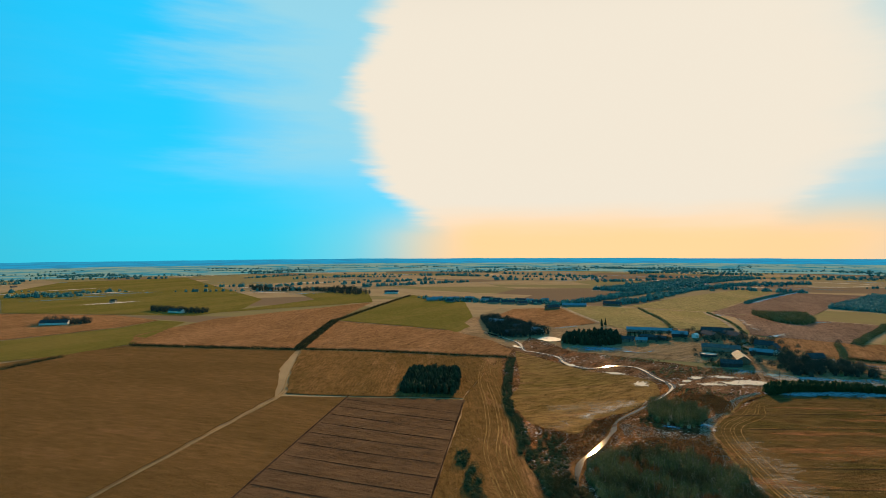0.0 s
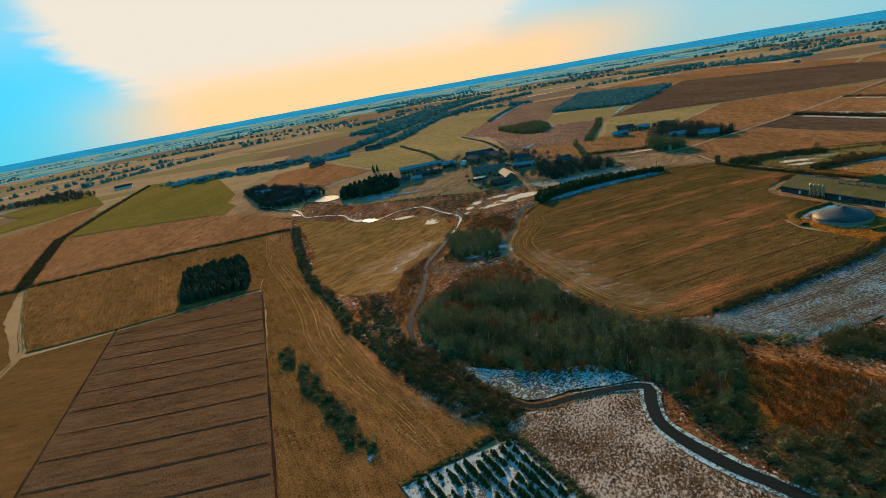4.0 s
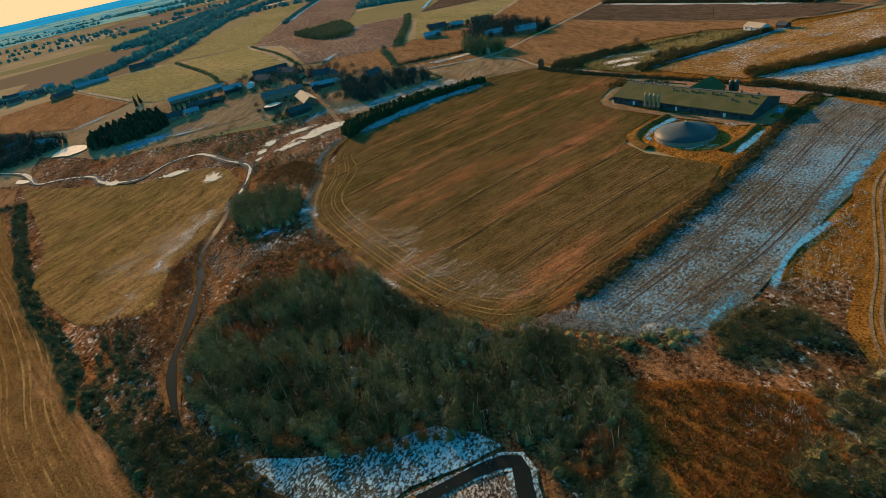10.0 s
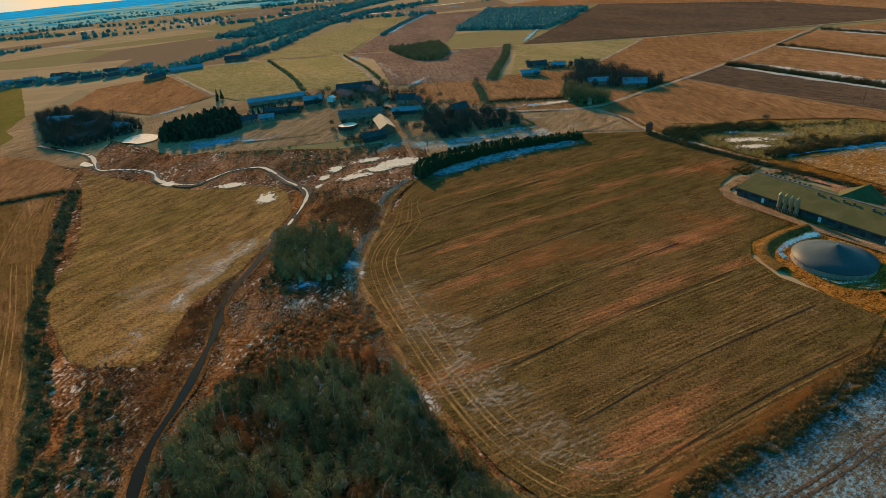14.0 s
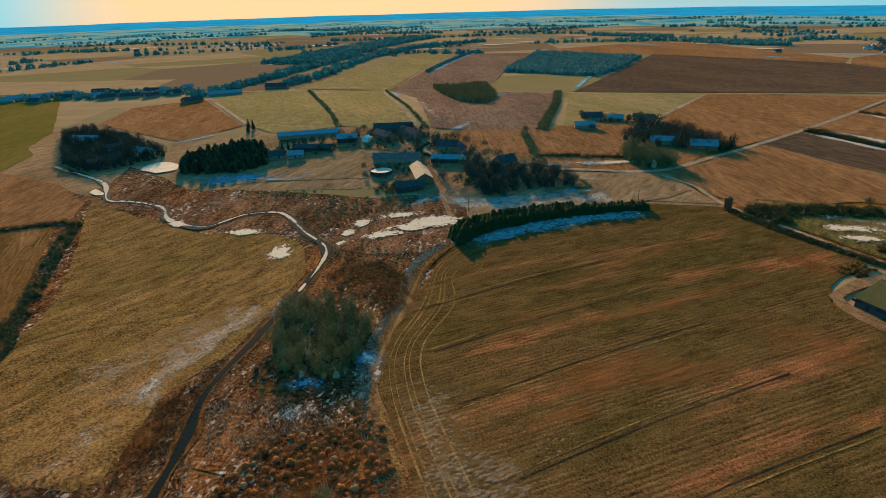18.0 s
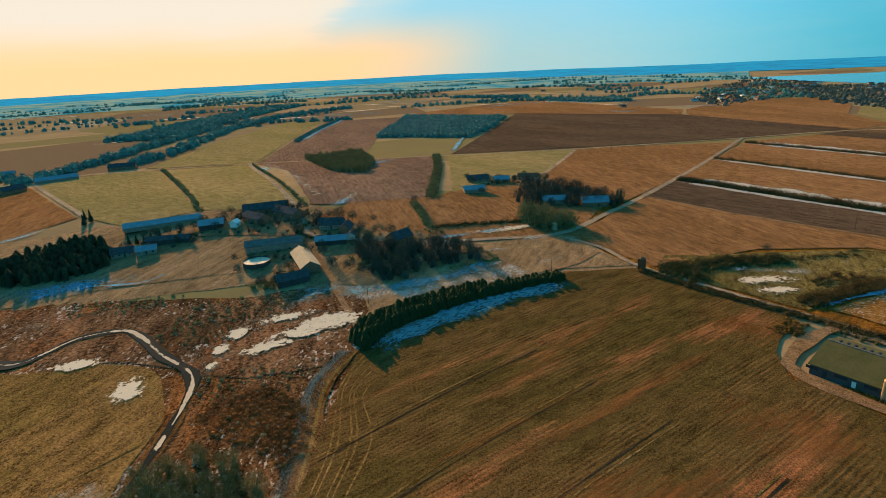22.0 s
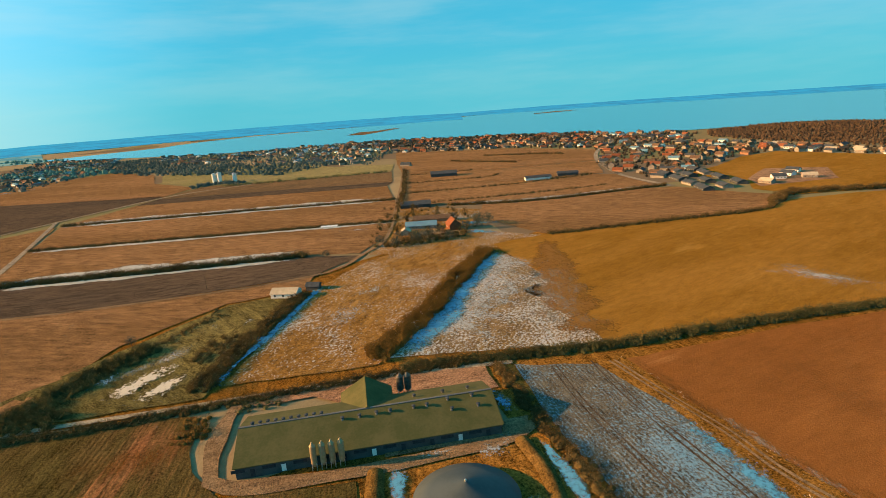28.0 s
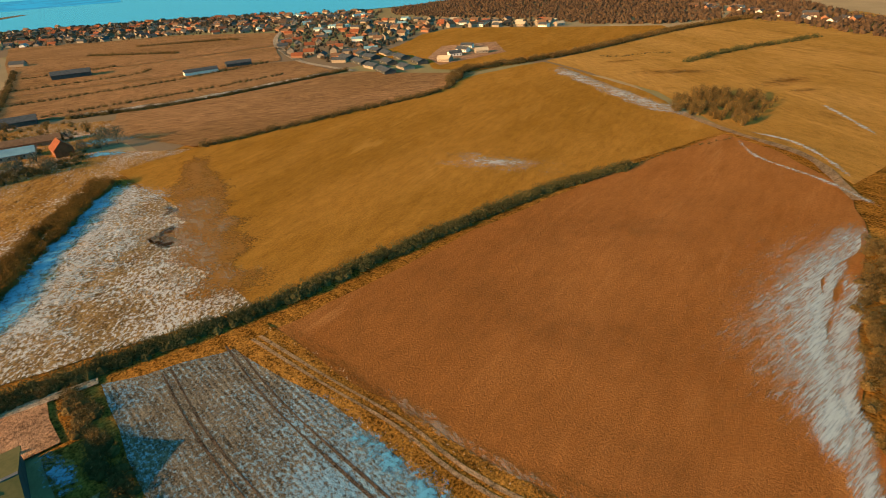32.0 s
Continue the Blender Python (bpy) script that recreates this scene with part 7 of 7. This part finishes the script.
for i in range(22):
    x, y = 640 - 11 * i + float(rng.uniform(-14, 14)), -640 + 6.0 * i + float(rng.uniform(-22, 22))
    house(x, y, float(rng.uniform(8, 16)), 7, 2.6, 4.8, float(rng.uniform(0, 180)), WALL_WHITE if i % 3 else WALL_BRICK, ROOF_SLATE if i % 2 else ROOF_BROWN, "far house among russet woods", "house", 0, False, group="far houses among russet woods")
ring = new("slurry_ring")
part("ring_wall", lathe_bm([(7.5, -0.4), (7.5, 2.0), (7.2, 2.0), (7.2, 1.2)], 40), WALL_DARK, ring)
part("ring_content", lathe_bm([(7.15, 1.1), (7.15, 1.4)], 40), ICE, ring, "pale frozen surface")
ring.location = (190, 515, rise(190, 515))
tagged(ring, "open round slurry tank with frozen content", "tank")
for x, y, t in ((1040, 441, 14), (1038, 433, 15), (1041, 412, 12)):
    e = new("silo_tower")
    part("shaft", lathe_bm([(3.2, -0.5), (3.2, t)], 20), WALL_WHITE, e)
    part("cap", lathe_bm([(3.4, t), (3.4, t + 0.8), (0.5, t + 2)], 20), STEEL, e)
    e.location = (x, y, 0)
    tagged(e, "tall pale concrete silo tower at the edge of town", "silo", "silo towers")

# ---- town ----
TOWN_NORTH = [(1180, 780), (1267, 900), (1800, 1100), (2080, 1180), (1960, 900), (1500, 760)]
TOWN = [(1331, 142), (1242, 36), (1192, -70), (1069, -166), (1040, -177), (893, -106), (770, -72), (700, -76), (712, -110), (748, -180), (803, -255), (818, -318), (700, -374), (735, -430), (765, -420), (929, -384), (1045, -336), (1160, -440), (1248, -440), (1298, -375), (1410, -316), (1570, -185), (1655, -37), (1735, 100), (1790, 240), (1795, 360), (1778, 500), (1790, 633), (1860, 760), (1640, 700), (1420, 590), (1340, 470), (1290, 360), (1200, 290), (1115, 205)]
kinds = []
for i, (l, w, e, t, wall, roof, words) in enumerate(((13, 8, 2.8, 6, WALL_GREY, ROOF_RED, "pale house with red tiled roof"), (14, 8, 2.8, 5.6, WALL_BRICK, ROOF_RED, "brick house with red tiled roof"), (15, 9, 2.8, 5.4, WALL_BRICK, ROOF_BROWN, "brick house with brown roof"),
                                                       (14, 9, 2.8, 5.6, WALL_GREY, ROOF_SLATE, "pale house with dark roof"), (17, 9, 2.9, 5.0, WALL_GREY, ROOF_SLATE, "long pale bungalow with slate roof"), (13, 8, 4.6, 8, WALL_GREY, ROOF_BROWN, "two-storey pale house"), (16, 9, 3, 5.4, WALL_WHITE, ROOF_STEEL, "white house with blue-grey roof"))):
    kinds.append(house(0, 0, l * 0.85, w * 0.85, e * 0.9, t * 0.85, 0, wall, roof, words + " in the town", "house", 0, True, group="houses of the town"))
lots = scattered(TOWN, 29, rng, 0.4) + scattered(TOWN_NORTH, 33, rng, 0.45)
lots = [p for p in lots if p[1] > 160 and noise.noise((p[0] * 0.006, p[1] * 0.006, 2)) > -0.25 or p[1] <= 160]
lots.sort(key=lambda p: math.hypot(p[0] - 150, p[1] - 200))
for i, (x, y) in enumerate(lots[:290]):
    a = 20 + 25 * noise.noise((x * 0.004, y * 0.004, 0)) * 3 + (90 if rng.uniform() < 0.35 else 0)
    copy_thing(kinds[int(rng.integers(6)) if y < 160 and rng.uniform() < 0.65 else int(rng.integers(2, 7))], pose(x, y, rise(x, y), 0, 0, a))
for _ in range(12):
    a, r = radians(rng.uniform(-70, 60)), rng.uniform(950, 2300)
    x, y = 100 + r * math.sin(a), 200 + r * math.cos(a)
    f = copy_thing(kinds[int(rng.integers(3, 6))], pose(x, y, rise(x, y) - 0.2, 0, 0, float(rng.uniform(0, 180))))
    tagged(f, "far lone farmhouse among winter fields", group="far farmhouses")
for x, y in scattered([(-186, 1110), (-34, 1085), (90, 1050), (84, 970), (40, 985), (-60, 1000), (-130, 1030)], 34, rng):
    f = house(x, y, float(rng.uniform(13, 24)), 9, 2.8, 6, float(rng.uniform(-40, 40)), WALL_GREY, ROOF_STEEL if rng.uniform() < 0.5 else ROOF_SLATE, "village house among bare trees in the haze", "house", 0, True, group="houses of the far village")
vs, fs, n = {}, {}, {}
for x, y in lots[290:]:
    src = kinds[int(rng.integers(6)) if y < 160 else int(rng.integers(2, 7))]
    m = pose(x, y, 0, 0, 0, float(rng.uniform(0, 180)))
    for c in src.children:
        key = c.data.materials[0].name
        w = [m @ v.co for v in c.data.vertices]
        base = n.get(key, 0)
        vs.setdefault(key, []).extend(tuple(p) for p in w)
        fs.setdefault(key, []).extend([tuple(base + i for i in p.vertices) for p in c.data.polygons])
        n[key] = base + len(w)
far_town = tagged(new("far_houses"), "houses of the far side of the town", "houses", "", "stuff")
for key in vs:
    me = bd.meshes.new("far_houses")
    me.from_pydata(vs[key], [], fs[key])
    me.materials.append(bd.materials[key])
    tagged(new("house_parts", me), kind="stuff").parent = far_town
for k in kinds:
    discard(k)
spots = [(x + 14 * math.cos(i), y + 14 * math.sin(i)) for i, (x, y) in enumerate(lots) if math.hypot(x - 150, y - 200) > 560]
spots += scattered(TOWN, 13, rng) + scattered(TOWN_NORTH, 16, rng)
planted("town_trees", [p for p in spots if p[1] >= 140], FAR_TREES, HAZE_TOWN_TREE, (0.3, 0.75), "grey bare trees among the town houses", "trees")
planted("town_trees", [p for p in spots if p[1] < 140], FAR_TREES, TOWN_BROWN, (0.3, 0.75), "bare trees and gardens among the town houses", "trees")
planted("town_trees", along([(1130, 300), (1230, 420), (1330, 560), (1500, 690), (1800, 830)], 11, 150, rng), FAR_TREES, HAZE_TOWN_TREE, (0.5, 1.1), "dark trees at the edge of town", "trees")
planted("town_trees", along([(1010, 470), (1035, 425), (1005, 400)], 5, 26, rng), FAR_TREES, HAZE_TOWN_TREE, (0.4, 0.8), "dark trees at the foot of the silo towers", "trees")
planted("town_trees", along([(1640, 240), (1500, -60), (1330, -300)], 13, 200, rng), FAR_TREES, TOWN_BROWN, (0.5, 1.0), "bare trees in the old town", "trees")
